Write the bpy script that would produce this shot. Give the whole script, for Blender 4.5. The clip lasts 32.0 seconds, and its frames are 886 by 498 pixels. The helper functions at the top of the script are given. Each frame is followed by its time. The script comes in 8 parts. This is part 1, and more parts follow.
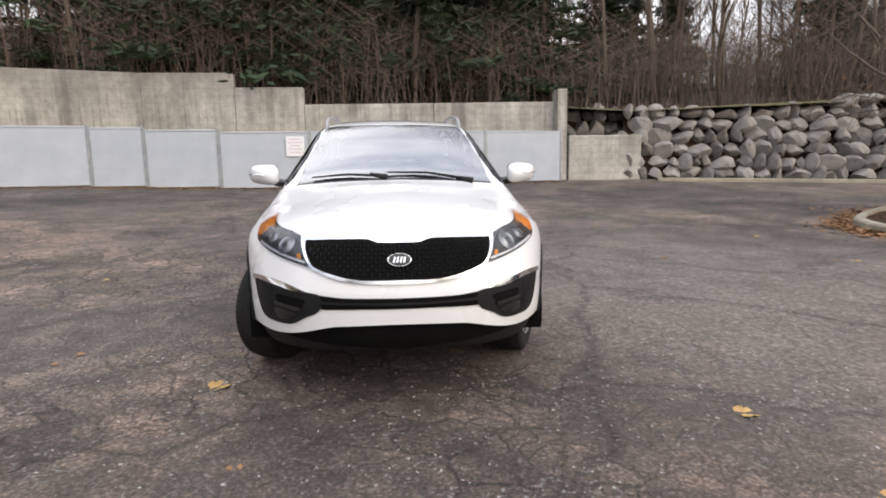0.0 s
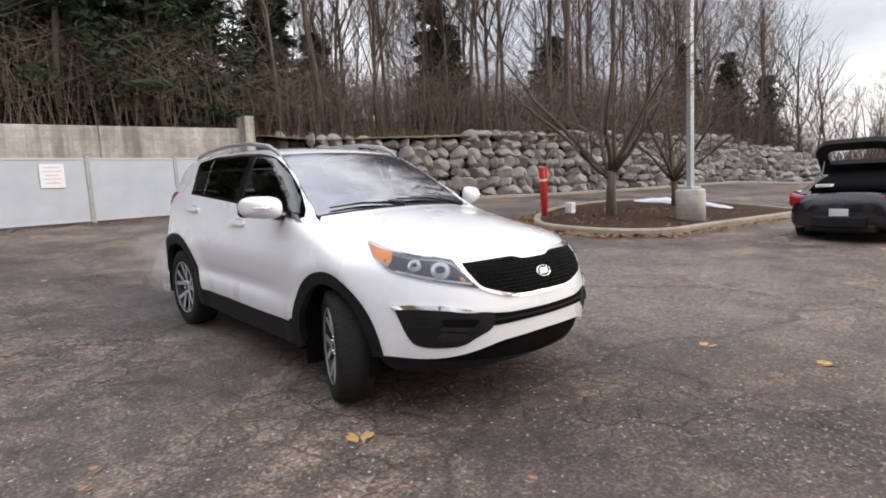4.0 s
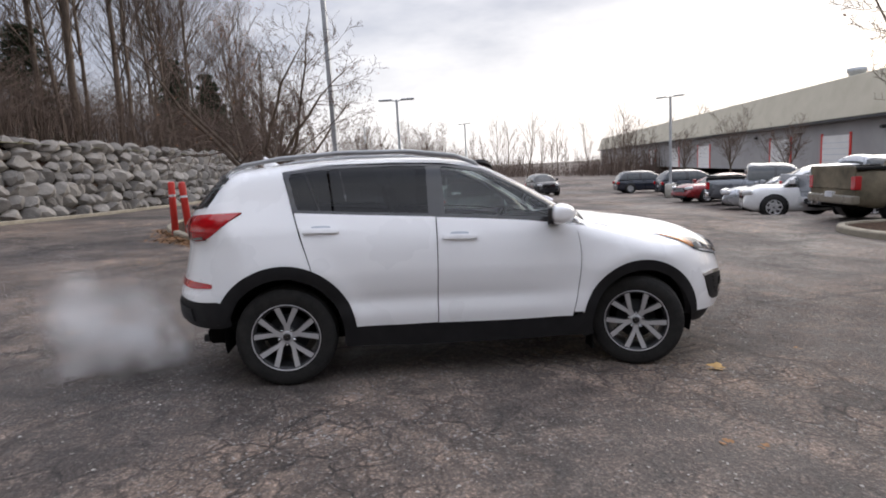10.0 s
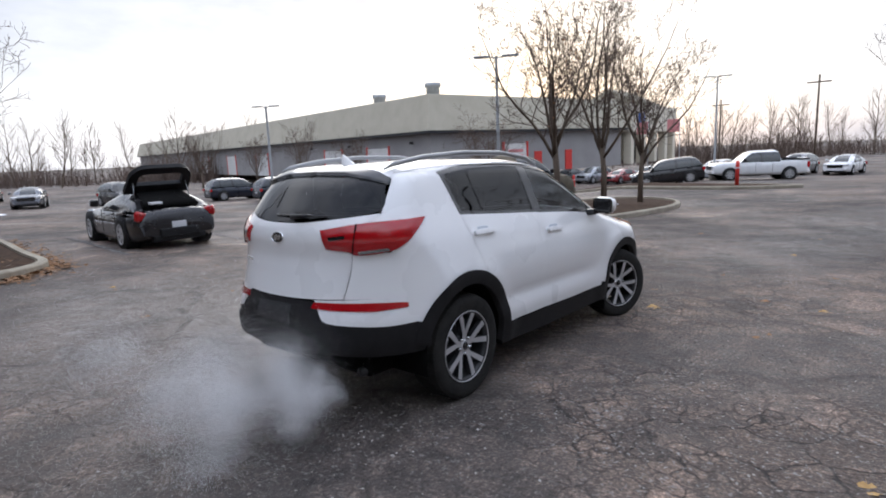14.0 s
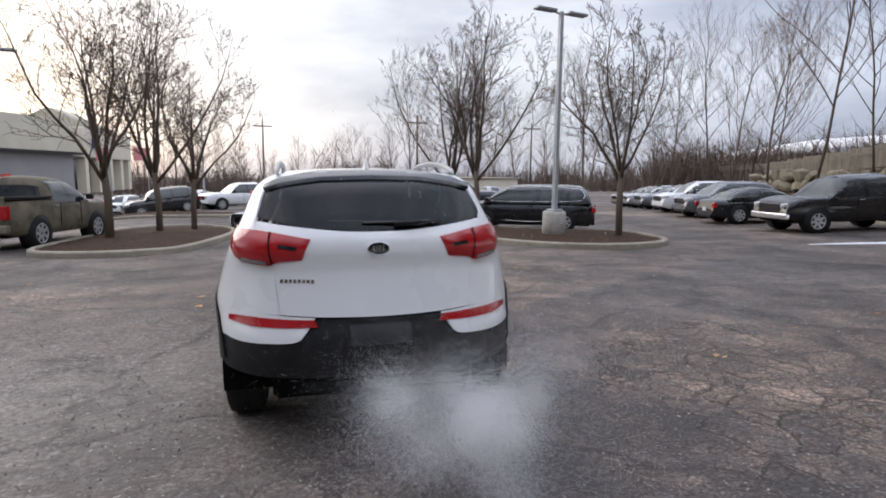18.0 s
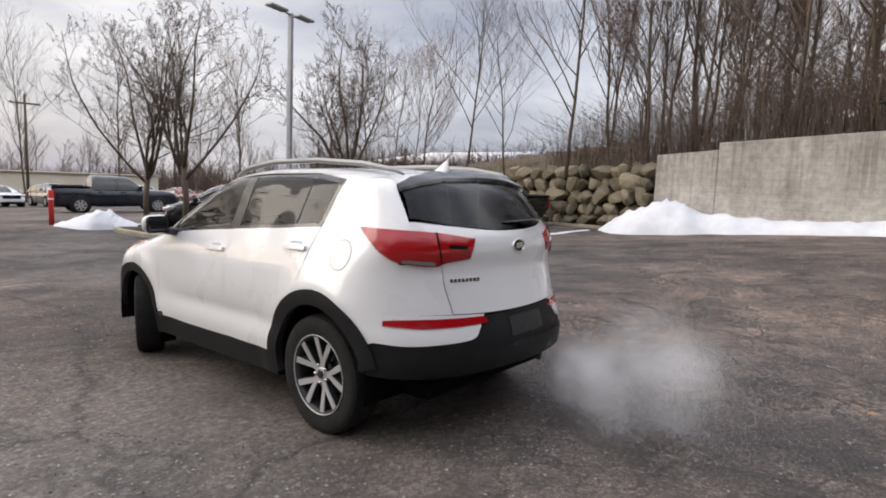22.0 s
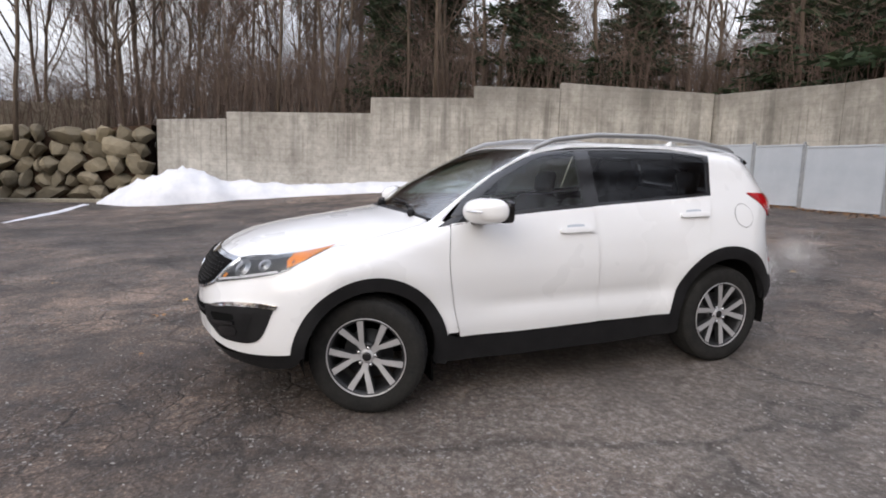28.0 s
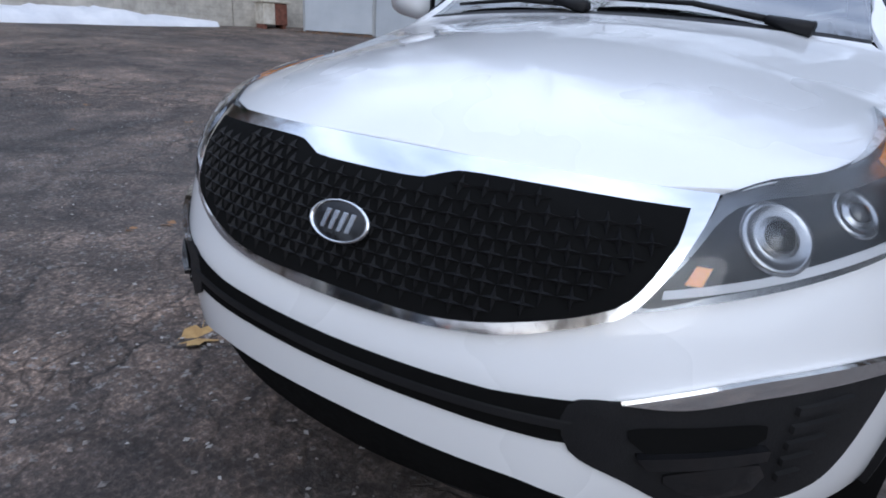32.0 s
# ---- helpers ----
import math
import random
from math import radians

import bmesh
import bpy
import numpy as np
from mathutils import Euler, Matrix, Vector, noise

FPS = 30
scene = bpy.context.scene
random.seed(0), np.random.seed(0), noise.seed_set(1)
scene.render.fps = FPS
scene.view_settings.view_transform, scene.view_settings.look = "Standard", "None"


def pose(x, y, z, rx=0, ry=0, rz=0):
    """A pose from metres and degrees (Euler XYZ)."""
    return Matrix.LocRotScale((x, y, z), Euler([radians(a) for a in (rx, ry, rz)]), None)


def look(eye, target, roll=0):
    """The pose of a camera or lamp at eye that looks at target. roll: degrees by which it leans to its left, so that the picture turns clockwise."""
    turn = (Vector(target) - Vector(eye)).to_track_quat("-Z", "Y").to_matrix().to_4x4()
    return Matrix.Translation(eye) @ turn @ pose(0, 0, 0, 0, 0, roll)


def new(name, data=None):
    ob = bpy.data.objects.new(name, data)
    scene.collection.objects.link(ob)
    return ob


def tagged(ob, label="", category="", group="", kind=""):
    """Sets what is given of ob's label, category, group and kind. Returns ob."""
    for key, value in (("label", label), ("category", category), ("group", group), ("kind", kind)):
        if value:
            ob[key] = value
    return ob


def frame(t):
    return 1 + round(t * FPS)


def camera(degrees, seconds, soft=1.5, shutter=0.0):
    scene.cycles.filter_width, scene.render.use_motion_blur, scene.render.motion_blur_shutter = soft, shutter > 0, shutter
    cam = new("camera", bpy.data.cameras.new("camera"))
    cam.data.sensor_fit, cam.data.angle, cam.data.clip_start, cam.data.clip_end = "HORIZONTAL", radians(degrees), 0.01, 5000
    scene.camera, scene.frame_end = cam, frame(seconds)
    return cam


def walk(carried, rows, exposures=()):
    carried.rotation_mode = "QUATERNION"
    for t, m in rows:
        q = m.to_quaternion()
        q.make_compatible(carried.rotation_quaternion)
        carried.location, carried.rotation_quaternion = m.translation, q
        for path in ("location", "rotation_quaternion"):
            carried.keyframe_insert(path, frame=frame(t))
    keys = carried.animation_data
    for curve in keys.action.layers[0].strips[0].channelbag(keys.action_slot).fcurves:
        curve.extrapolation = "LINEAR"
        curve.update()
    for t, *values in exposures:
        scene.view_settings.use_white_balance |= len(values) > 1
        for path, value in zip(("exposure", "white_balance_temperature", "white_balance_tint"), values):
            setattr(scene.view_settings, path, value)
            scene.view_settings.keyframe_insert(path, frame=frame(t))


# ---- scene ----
cam = camera(75.9, 32.0, soft=1.85)
PATH = [
    (0, (-0.025, -5.146, 1.182), (0.151, -3.173, 0.904), -1.08),
    (0.5, (-0.049, -5.116, 1.178), (0.170, -3.146, 0.916), -0.52),
    (1, (-0.129, -5.074, 1.174), (0.139, -3.106, 0.937), -0.85),
    (1.5, (-0.514, -5.083, 1.177), (-0.095, -3.139, 0.965), -1.36),
    (2, (-0.991, -5.021, 1.163), (-0.356, -3.140, 0.930), -1.22),
    (2.5, (-1.464, -4.902, 1.213), (-0.627, -3.103, 0.960), -1.06),
    (3, (-1.995, -4.760, 1.247), (-0.950, -3.067, 1.036), -2.69),
    (3.5, (-2.345, -4.515, 1.276), (-1.138, -2.936, 1.058), -3.69),
    (4, (-2.641, -4.323, 1.272), (-1.308, -2.850, 1.039), -3.06),
    (4.5, (-2.811, -4.211, 1.297), (-1.402, -2.811, 1.063), -2.90),
    (6.5, (-3.334, -3.628, 1.302), (-1.778, -2.394, 1.062), -4.18),
    (7, (-3.665, -3.142, 1.336), (-2.005, -2.043, 1.150), -4.49),
    (7.5, (-4.048, -2.598, 1.360), (-2.290, -1.667, 1.155), -4.77),
    (8, (-4.334, -1.998, 1.423), (-2.488, -1.270, 1.168), -5.43),
    (8.5, (-4.597, -1.374, 1.455), (-2.676, -0.882, 1.190), -4.93),
    (9, (-4.766, -0.638, 1.469), (-2.793, -0.435, 1.213), -3.45),
    (9.5, (-4.866, -0.048, 1.535), (-2.886, -0.045, 1.252), -3.31),
    (10, (-4.902, 0.556, 1.555), (-2.933, 0.357, 1.266), -3.44),
    (10.5, (-4.795, 1.251, 1.580), (-2.878, 0.767, 1.282), -1.43),
    (11, (-4.751, 1.798, 1.612), (-2.887, 1.134, 1.325), -0.45),
    (11.5, (-4.529, 2.346, 1.649), (-2.742, 1.504, 1.341), -0.30),
    (12, (-4.342, 2.904, 1.688), (-2.650, 1.881, 1.390), -0.52),
    (12.5, (-3.986, 3.362, 1.719), (-2.422, 2.158, 1.391), -1.10),
    (13, (-3.658, 3.796, 1.733), (-2.204, 2.464, 1.396), -1.84),
    (13.5, (-3.350, 4.030, 1.717), (-2.004, 2.593, 1.366), -2.53),
    (15.5, (-2.328, 4.772, 1.723), (-1.416, 3.015, 1.436), -1.13),
    (16, (-1.811, 4.989, 1.707), (-1.152, 3.128, 1.388), -1.31),
    (16.5, (-1.286, 5.154, 1.693), (-0.896, 3.221, 1.358), 0.02),
    (17, (-0.755, 5.225, 1.699), (-0.641, 3.256, 1.365), 0.25),
    (17.5, (-0.223, 5.268, 1.687), (-0.372, 3.298, 1.374), 0.16),
    (18, (0.385, 5.199, 1.622), (-0.075, 3.270, 1.359), 0.58),
    (18.5, (0.892, 5.134, 1.662), (0.218, 3.269, 1.405), -0.19),
    (19, (1.398, 4.935, 1.651), (0.477, 3.178, 1.391), 0.59),
    (19.5, (1.920, 4.770, 1.617), (0.834, 3.111, 1.360), 0.69),
    (20, (2.319, 4.527, 1.599), (1.092, 2.968, 1.344), 0.37),
    (20.5, (2.638, 4.311, 1.574), (1.269, 2.877, 1.311), -0.44),
    (21, (2.813, 4.186, 1.586), (1.360, 2.833, 1.344), -0.16),
    (21.5, (2.866, 4.144, 1.587), (1.378, 2.828, 1.350), 1.34),
    (22, (2.925, 3.994, 1.556), (1.417, 2.699, 1.331), 2.40),
    (22.5, (3.240, 3.627, 1.548), (1.688, 2.386, 1.329), 1.72),
    (23, (3.530, 3.160, 1.516), (1.894, 2.030, 1.307), 1.41),
    (23.5, (3.917, 2.646, 1.493), (2.169, 1.702, 1.265), 1.85),
    (24, (4.091, 2.072, 1.449), (2.245, 1.339, 1.214), 1.67),
    (24.5, (4.266, 1.495, 1.396), (2.359, 0.936, 1.171), 2.34),
    (25, (4.360, 0.894, 1.337), (2.403, 0.550, 1.109), 3.68),
    (25.5, (4.362, 0.284, 1.327), (2.379, 0.166, 1.096), 4.43),
    (27.5, (4.208, -1.485, 1.338), (2.273, -1.039, 1.100), 1.80),
    (28, (4.008, -2.117, 1.341), (2.156, -1.406, 1.088), 2.03),
    (28.5, (3.593, -2.644, 1.307), (1.873, -1.664, 1.018), 1.97),
    (29, (3.126, -3.111, 1.253), (1.520, -1.959, 0.947), 0.97),
    (29.5, (2.547, -3.359, 1.187), (1.042, -2.094, 0.820), -1.11),
    (30, (1.971, -3.498, 1.137), (0.560, -2.144, 0.718), -1.91),
    (30.5, (1.437, -3.404, 1.118), (0.117, -1.975, 0.652), -2.66),
    (31, (1.015, -3.241, 1.085), (-0.140, -1.694, 0.563), -0.91),
    (31.5, (0.663, -3.027, 1.055), (-0.333, -1.407, 0.436), 1.44),
    (32, (0.604, -2.930, 1.016), (-0.358, -1.320, 0.321), 3.93),
]
walk(cam, [(t, look(eye, target, roll)) for t, eye, target, roll in PATH], exposures=[(0.0, 1.5, 6850, 9), (4.5, 1.5, 6800, 9), (7.0, 1.45, 6900, 10), (9.0, 1.3, 6750, 11), (11.0, 1.1, 6350, 9), (13.0, 1.1, 6150, 9), (16.0, 1.05, 6000, 8), (19.0, 1.15, 6500, 10), (21.0, 1.17, 6800, 10), (23.0, 1.07, 6800, 10), (28.0, 1.2, 6600, 10), (30.5, 1.02, 6400, 9), (32.0, 0.78, 5500, 8)])

# ---- light ----
world = bpy.data.worlds.new("overcast_sky")
scene.world = world
world.use_nodes = True
wn, wl = world.node_tree.nodes, world.node_tree.links
wn.clear()
sky = wn.new("ShaderNodeTexSky")
sky.sky_type = "NISHITA"
sky.sun_disc = False
sky.sun_elevation, sky.sun_rotation = radians(9), radians(150)
sky.air_density, sky.dust_density = 1.2, 2.0
wcoord = wn.new("ShaderNodeTexCoord")
wmap = wn.new("ShaderNodeMapping")
wmap.inputs["Scale"].default_value = (1.0, 1.0, 3.2)
clouds = wn.new("ShaderNodeTexNoise")
clouds.inputs["Scale"].default_value, clouds.inputs["Detail"].default_value = 1.5, 7.0
clouds.inputs["Roughness"].default_value = 0.55
cramp = wn.new("ShaderNodeValToRGB")
cramp.color_ramp.elements[0].position, cramp.color_ramp.elements[0].color = 0.36, (0.44, 0.46, 0.53, 1)
cramp.color_ramp.elements[1].position, cramp.color_ramp.elements[1].color = 0.62, (0.88, 0.87, 0.89, 1)
# the low sun behind the clouds brightens the south-east
wdot = wn.new("ShaderNodeVectorMath")
wdot.operation = "DOT_PRODUCT"
wdot.inputs[1].default_value = (0.66, -0.72, 0.22)
glow = wn.new("ShaderNodeValToRGB")
glow.color_ramp.elements[0].position, glow.color_ramp.elements[0].color = 0.2, (0.88, 0.90, 0.93, 1)
dull = glow.color_ramp.elements.new(0.5)
dull.color = (0.50, 0.53, 0.60, 1)
wturn = wn.new("ShaderNodeMath")
wturn.operation = "MULTIPLY_ADD"
wturn.inputs[1].default_value = wturn.inputs[2].default_value = 0.5
bright = glow.color_ramp.elements[2]
bright.position, bright.color = 1.0, (0.90, 0.875, 0.85, 1)
wmul = wn.new("ShaderNodeMix")
wmul.data_type, wmul.blend_type = "RGBA", "MULTIPLY"
wmul.inputs["Factor"].default_value = 1.0
wscale = wn.new("ShaderNodeVectorMath")
wscale.operation = "SCALE"
wscale.inputs["Scale"].default_value = 0.10
wmix = wn.new("ShaderNodeMix")
wmix.data_type = "RGBA"
wmix.inputs["Factor"].default_value = 0.88
# an overcast sky is brighter overhead than at the horizon
wsep = wn.new("ShaderNodeSeparateXYZ")
wl.new(wcoord.outputs["Generated"], wsep.inputs["Vector"])
rise = wn.new("ShaderNodeValToRGB")
rise.color_ramp.elements[0].position, rise.color_ramp.elements[0].color = 0.02, (0.84, 0.84, 0.84, 1)
rise.color_ramp.elements[1].position, rise.color_ramp.elements[1].color = 0.90, (1.85, 1.85, 1.88, 1)
low_sky = rise.color_ramp.elements.new(0.42)
low_sky.color = (0.86, 0.86, 0.87, 1)
wl.new(wsep.outputs["Z"], rise.inputs["Fac"])
wup = wn.new("ShaderNodeMix")
wup.data_type, wup.blend_type = "RGBA", "MULTIPLY"
wup.inputs["Factor"].default_value = 1.0
wl.new(rise.outputs["Color"], wup.inputs["B"])
wbg = wn.new("ShaderNodeBackground")
wbg.inputs["Strength"].default_value = 1.0
wout = wn.new("ShaderNodeOutputWorld")
wl.new(wcoord.outputs["Generated"], wmap.inputs["Vector"])
wl.new(wmap.outputs["Vector"], clouds.inputs["Vector"])
wl.new(clouds.outputs["Fac"], cramp.inputs["Fac"])
wl.new(wcoord.outputs["Generated"], wdot.inputs[0])
wl.new(wdot.outputs["Value"], wturn.inputs[0])
wl.new(wturn.outputs["Value"], glow.inputs["Fac"])
wl.new(cramp.outputs["Color"], wmul.inputs["A"])
wl.new(glow.outputs["Color"], wmul.inputs["B"])
wl.new(sky.outputs["Color"], wscale.inputs[0])
wl.new(wscale.outputs["Vector"], wmix.inputs["A"])
wl.new(wmul.outputs["Result"], wmix.inputs["B"])
wl.new(wmix.outputs["Result"], wup.inputs["A"])
wl.new(wup.outputs["Result"], wbg.inputs["Color"])
wl.new(wbg.outputs["Background"], wout.inputs["Surface"])
sun_data = bpy.data.lights.new("sun", "SUN")
sun_data.energy, sun_data.angle, sun_data.color = 0.5, radians(40), (1.0, 0.93, 0.86)
sun = new("sun", sun_data)
sun.matrix_world = look((30, -33, 22), (0, 0, 0))


# ---- materials ----
def ramp_node(nt, fac, stops):
    r = nt.nodes.new("ShaderNodeValToRGB")
    while len(r.color_ramp.elements) < len(stops):
        r.color_ramp.elements.new(0.5)
    for e, (p, c) in zip(r.color_ramp.elements, stops):
        e.position, e.color = p, (*c, 1) if len(c) == 3 else c
    nt.links.new(fac, r.inputs["Fac"])
    return r.outputs["Color"]


def noise_node(nt, coord, scale, detail=4.0, rough=0.55, stretch=None):
    if stretch:
        m = nt.nodes.new("ShaderNodeMapping")
        m.inputs["Scale"].default_value = stretch
        nt.links.new(coord, m.inputs["Vector"])
        coord = m.outputs["Vector"]
    n = nt.nodes.new("ShaderNodeTexNoise")
    n.inputs["Scale"].default_value, n.inputs["Detail"].default_value, n.inputs["Roughness"].default_value = scale, detail, rough
    nt.links.new(coord, n.inputs["Vector"])
    return n.outputs["Fac"]


def mix_node(nt, fac, a, b, blend="MIX"):
    m = nt.nodes.new("ShaderNodeMix")
    m.data_type, m.blend_type = "RGBA", blend
    for sock, v in ((m.inputs["Factor"], fac), (m.inputs["A"], a), (m.inputs["B"], b)):
        if isinstance(v, (int, float)):
            sock.default_value = v
        elif isinstance(v, tuple):
            sock.default_value = (*v, 1)
        else:
            nt.links.new(v, sock)
    return m.outputs["Result"]


def scaled(nt, value, k):
    n = nt.nodes.new("ShaderNodeMath")
    n.operation = "MULTIPLY"
    n.inputs[1].default_value = k
    nt.links.new(value, n.inputs[0])
    return n.outputs["Value"]


def bare(name):
    m = bpy.data.materials.new(name)
    m.use_nodes = True
    nt = m.node_tree
    return m, nt, nt.nodes["Principled BSDF"], nt.nodes.new("ShaderNodeTexCoord").outputs["Object"]


def bump_on(nt, bsdf, height, strength=0.4, dist=0.01):
    b = nt.nodes.new("ShaderNodeBump")
    b.inputs["Strength"].default_value, b.inputs["Distance"].default_value = strength, dist
    nt.links.new(height, b.inputs["Height"])
    nt.links.new(b.outputs["Normal"], bsdf.inputs["Normal"])


def mat(name, dark, light=None, rough=0.6, metal=0.0, scale=6.0, coat=0.0, bump=0.0, stretch=None, vary=0.0, bump_scale=60.0, spec=0.5):
    """A surface with two scales of variation between two colours."""
    m, nt, p, co = bare(name)
    light = light or tuple(min(1, c * 1.12) for c in dark)
    big = noise_node(nt, co, scale, 5, 0.6, stretch)
    col = ramp_node(nt, big, [(0.3, dark), (0.7, light)])
    if vary:
        info = nt.nodes.new("ShaderNodeObjectInfo")
        col = mix_node(nt, vary, col, ramp_node(nt, info.outputs["Random"], [(0.0, tuple(c * 0.55 for c in dark)), (1.0, tuple(min(1, c * 1.5) for c in light))]))
    nt.links.new(col, p.inputs["Base Color"])
    fine = noise_node(nt, co, bump_scale, 4)
    nt.links.new(ramp_node(nt, fine, [(0.2, (rough * 0.85,) * 3), (0.8, (min(1, rough * 1.15),) * 3)]), p.inputs["Roughness"])
    p.inputs["Metallic"].default_value = metal
    p.inputs["Specular IOR Level"].default_value = spec
    p.inputs["Coat Weight"].default_value = coat
    p.inputs["Coat Roughness"].default_value = 0.04
    if bump:
        bump_on(nt, p, fine, bump, 0.01)
    return m


def glass_mat(name, tint, rough=0.02, clear=0.5):
    """A tinted pane: gloss over a see-through tint."""
    m, nt, p, co = bare(name)
    tr = nt.nodes.new("ShaderNodeBsdfTransparent")
    tr.inputs["Color"].default_value = (*tint, 1)
    gl = nt.nodes.new("ShaderNodeBsdfGlossy")
    gl.inputs["Roughness"].default_value = rough
    gl.inputs["Color"].default_value = (1, 1, 1, 1)
    fr = nt.nodes.new("ShaderNodeFresnel")
    fr.inputs["IOR"].default_value = 1.0 + clear
    mx = nt.nodes.new("ShaderNodeMixShader")
    nt.links.new(fr.outputs["Fac"], mx.inputs["Fac"])
    nt.links.new(tr.outputs["BSDF"], mx.inputs[1])
    nt.links.new(gl.outputs["BSDF"], mx.inputs[2])
    nt.links.new(mx.outputs["Shader"], nt.nodes["Material Output"].inputs["Surface"])
    return m


def asphalt_mat():
    m, nt, p, co = bare("old_cracked_asphalt")

    def warped(scale, amount):
        w = nt.nodes.new("ShaderNodeTexNoise")
        w.inputs["Scale"].default_value, w.inputs["Detail"].default_value = scale, 5
        nt.links.new(co, w.inputs["Vector"])
        v = nt.nodes.new("ShaderNodeVectorMath")
        v.operation = "MULTIPLY_ADD"
        v.inputs[1].default_value = (amount, amount, 0.0)
        nt.links.new(w.outputs["Color"], v.inputs[0])
        nt.links.new(co, v.inputs[2])
        return v.outputs["Vector"]

    near, wide = warped(2.6, 0.42), warped(0.7, 1.6)

    def voronoi(coord, scale, feature):
        v = nt.nodes.new("ShaderNodeTexVoronoi")
        v.feature = feature
        v.inputs["Scale"].default_value = scale
        nt.links.new(coord, v.inputs["Vector"])
        return v

    def cracks(coord, scale, width, soft):
        d = voronoi(coord, scale, "DISTANCE_TO_EDGE").outputs["Distance"]
        return ramp_node(nt, d, [(0.0, (1, 1, 1)), (width, (0.8, 0.8, 0.8)), (width + soft, (0, 0, 0))])

    def grey(a):
        return (a, a, a)

    patch = noise_node(nt, co, 0.15, 6, 0.62)
    mid = noise_node(nt, co, 0.9, 7, 0.66)
    blot = noise_node(nt, co, 5.0, 6, 0.72)
    grain = noise_node(nt, co, 48, 4, 0.75)
    col = ramp_node(nt, patch, [(0.36, (0.055, 0.049, 0.047)), (0.48, (0.104, 0.087, 0.078)), (0.60, (0.165, 0.131, 0.110))])
    col = mix_node(nt, 0.85, col, ramp_node(nt, mid, [(0.32, (0.38, 0.38, 0.39)), (0.5, (0.95, 0.93, 0.91)), (0.68, (1.75, 1.64, 1.52))]), "MULTIPLY")
    col = mix_node(nt, 0.85, col, ramp_node(nt, blot, [(0.34, (0.42, 0.42, 0.43)), (0.5, grey(1.0)), (0.66, (1.65, 1.6, 1.55))]), "MULTIPLY")
    # plates between the cracks weather differently
    plate = voronoi(near, 2.7, "F1").outputs["Color"]
    tone = nt.nodes.new("ShaderNodeSeparateColor")
    nt.links.new(plate, tone.inputs["Color"])
    where = ramp_node(nt, noise_node(nt, co, 0.33, 4), [(0.40, (0, 0, 0)), (0.57, (0.95, 0.95, 0.95))])
    col = mix_node(nt, where, col, mix_node(nt, 1.0, col, ramp_node(nt, tone.outputs["Red"], [(0.0, grey(0.72)), (1.0, (1.5, 1.45, 1.4))]), "MULTIPLY"))
    col = mix_node(nt, 0.72, col, ramp_node(nt, grain, [(0.36, grey(0.28)), (0.54, grey(1.05)), (0.70, (3.2, 3.1, 3.0))]), "MULTIPLY")
    # gritty, ground-down stretch beside the bays
    off = nt.nodes.new("ShaderNodeVectorMath")
    off.operation = "DISTANCE"
    off.inputs[1].default_value = (3.7, 1.2, 0.0)
    nt.links.new(wide, off.inputs[0])
    grit = ramp_node(nt, scaled(nt, off.outputs["Value"], 0.2), [(0.0, grey(1.0)), (0.40, grey(0.9)), (0.85, grey(0.0))])
    worn = ramp_node(nt, noise_node(nt, co, 22, 6, 0.8), [(0.36, (0.07, 0.058, 0.05)), (0.52, (0.16, 0.135, 0.115)), (0.66, (0.36, 0.33, 0.30))])
    col = mix_node(nt, mix_node(nt, 1.0, grit, ramp_node(nt, mid, [(0.34, grey(0.35)), (0.56, grey(0.9))]), "MULTIPLY"), col, worn)
    where = mix_node(nt, grit, where, mix_node(nt, 1.0, where, grey(0.25), "MULTIPLY"))
    fine = mix_node(nt, 1.0, cracks(near, 2.7, 0.010, 0.034), where, "MULTIPLY")
    hair = mix_node(nt, 1.0, cracks(near, 7.5, 0.02, 0.07), mix_node(nt, 1.0, where, ramp_node(nt, mid, [(0.38, (0, 0, 0)), (0.52, grey(0.85))]), "MULTIPLY"), "MULTIPLY")
    long = mix_node(nt, 1.0, cracks(wide, 0.33, 0.006, 0.012), grey(0.6), "MULTIPLY")
    allc = mix_node(nt, 1.0, mix_node(nt, 1.0, fine, long, "LIGHTEN"), hair, "LIGHTEN")
    allc = mix_node(nt, 1.0, allc, ramp_node(nt, blot, [(0.36, grey(0.25)), (0.52, grey(1.0))]), "MULTIPLY")
    col = mix_node(nt, allc, col, (0.014, 0.013, 0.013))
    # a darker patch in front of the bays, with a ragged edge
    away = nt.nodes.new("ShaderNodeVectorMath")
    away.operation = "DISTANCE"
    away.inputs[1].default_value = (1.1, -2.2, 0.0)
    nt.links.new(wide, away.inputs[0])
    darker = ramp_node(nt, scaled(nt, away.outputs["Value"], 0.2), [(0.0, grey(1.0)), (0.22, grey(0.95)), (0.60, grey(0.0))])
    col = mix_node(nt, darker, col, mix_node(nt, 1.0, col, (0.54, 0.54, 0.55), "MULTIPLY"))
    # pale salt and grit in drifts
    salt = ramp_node(nt, noise_node(nt, co, 30, 3, 0.7), [(0.585, (0, 0, 0)), (0.66, (1, 1, 1))])
    drift = ramp_node(nt, noise_node(nt, co, 0.6, 5, 0.65), [(0.42, (0.12, 0.12, 0.12)), (0.62, (1, 1, 1))])
    col = mix_node(nt, mix_node(nt, 1.0, salt, drift, "MULTIPLY"), col, (0.30, 0.29, 0.28))
    nt.links.new(col, p.inputs["Base Color"])
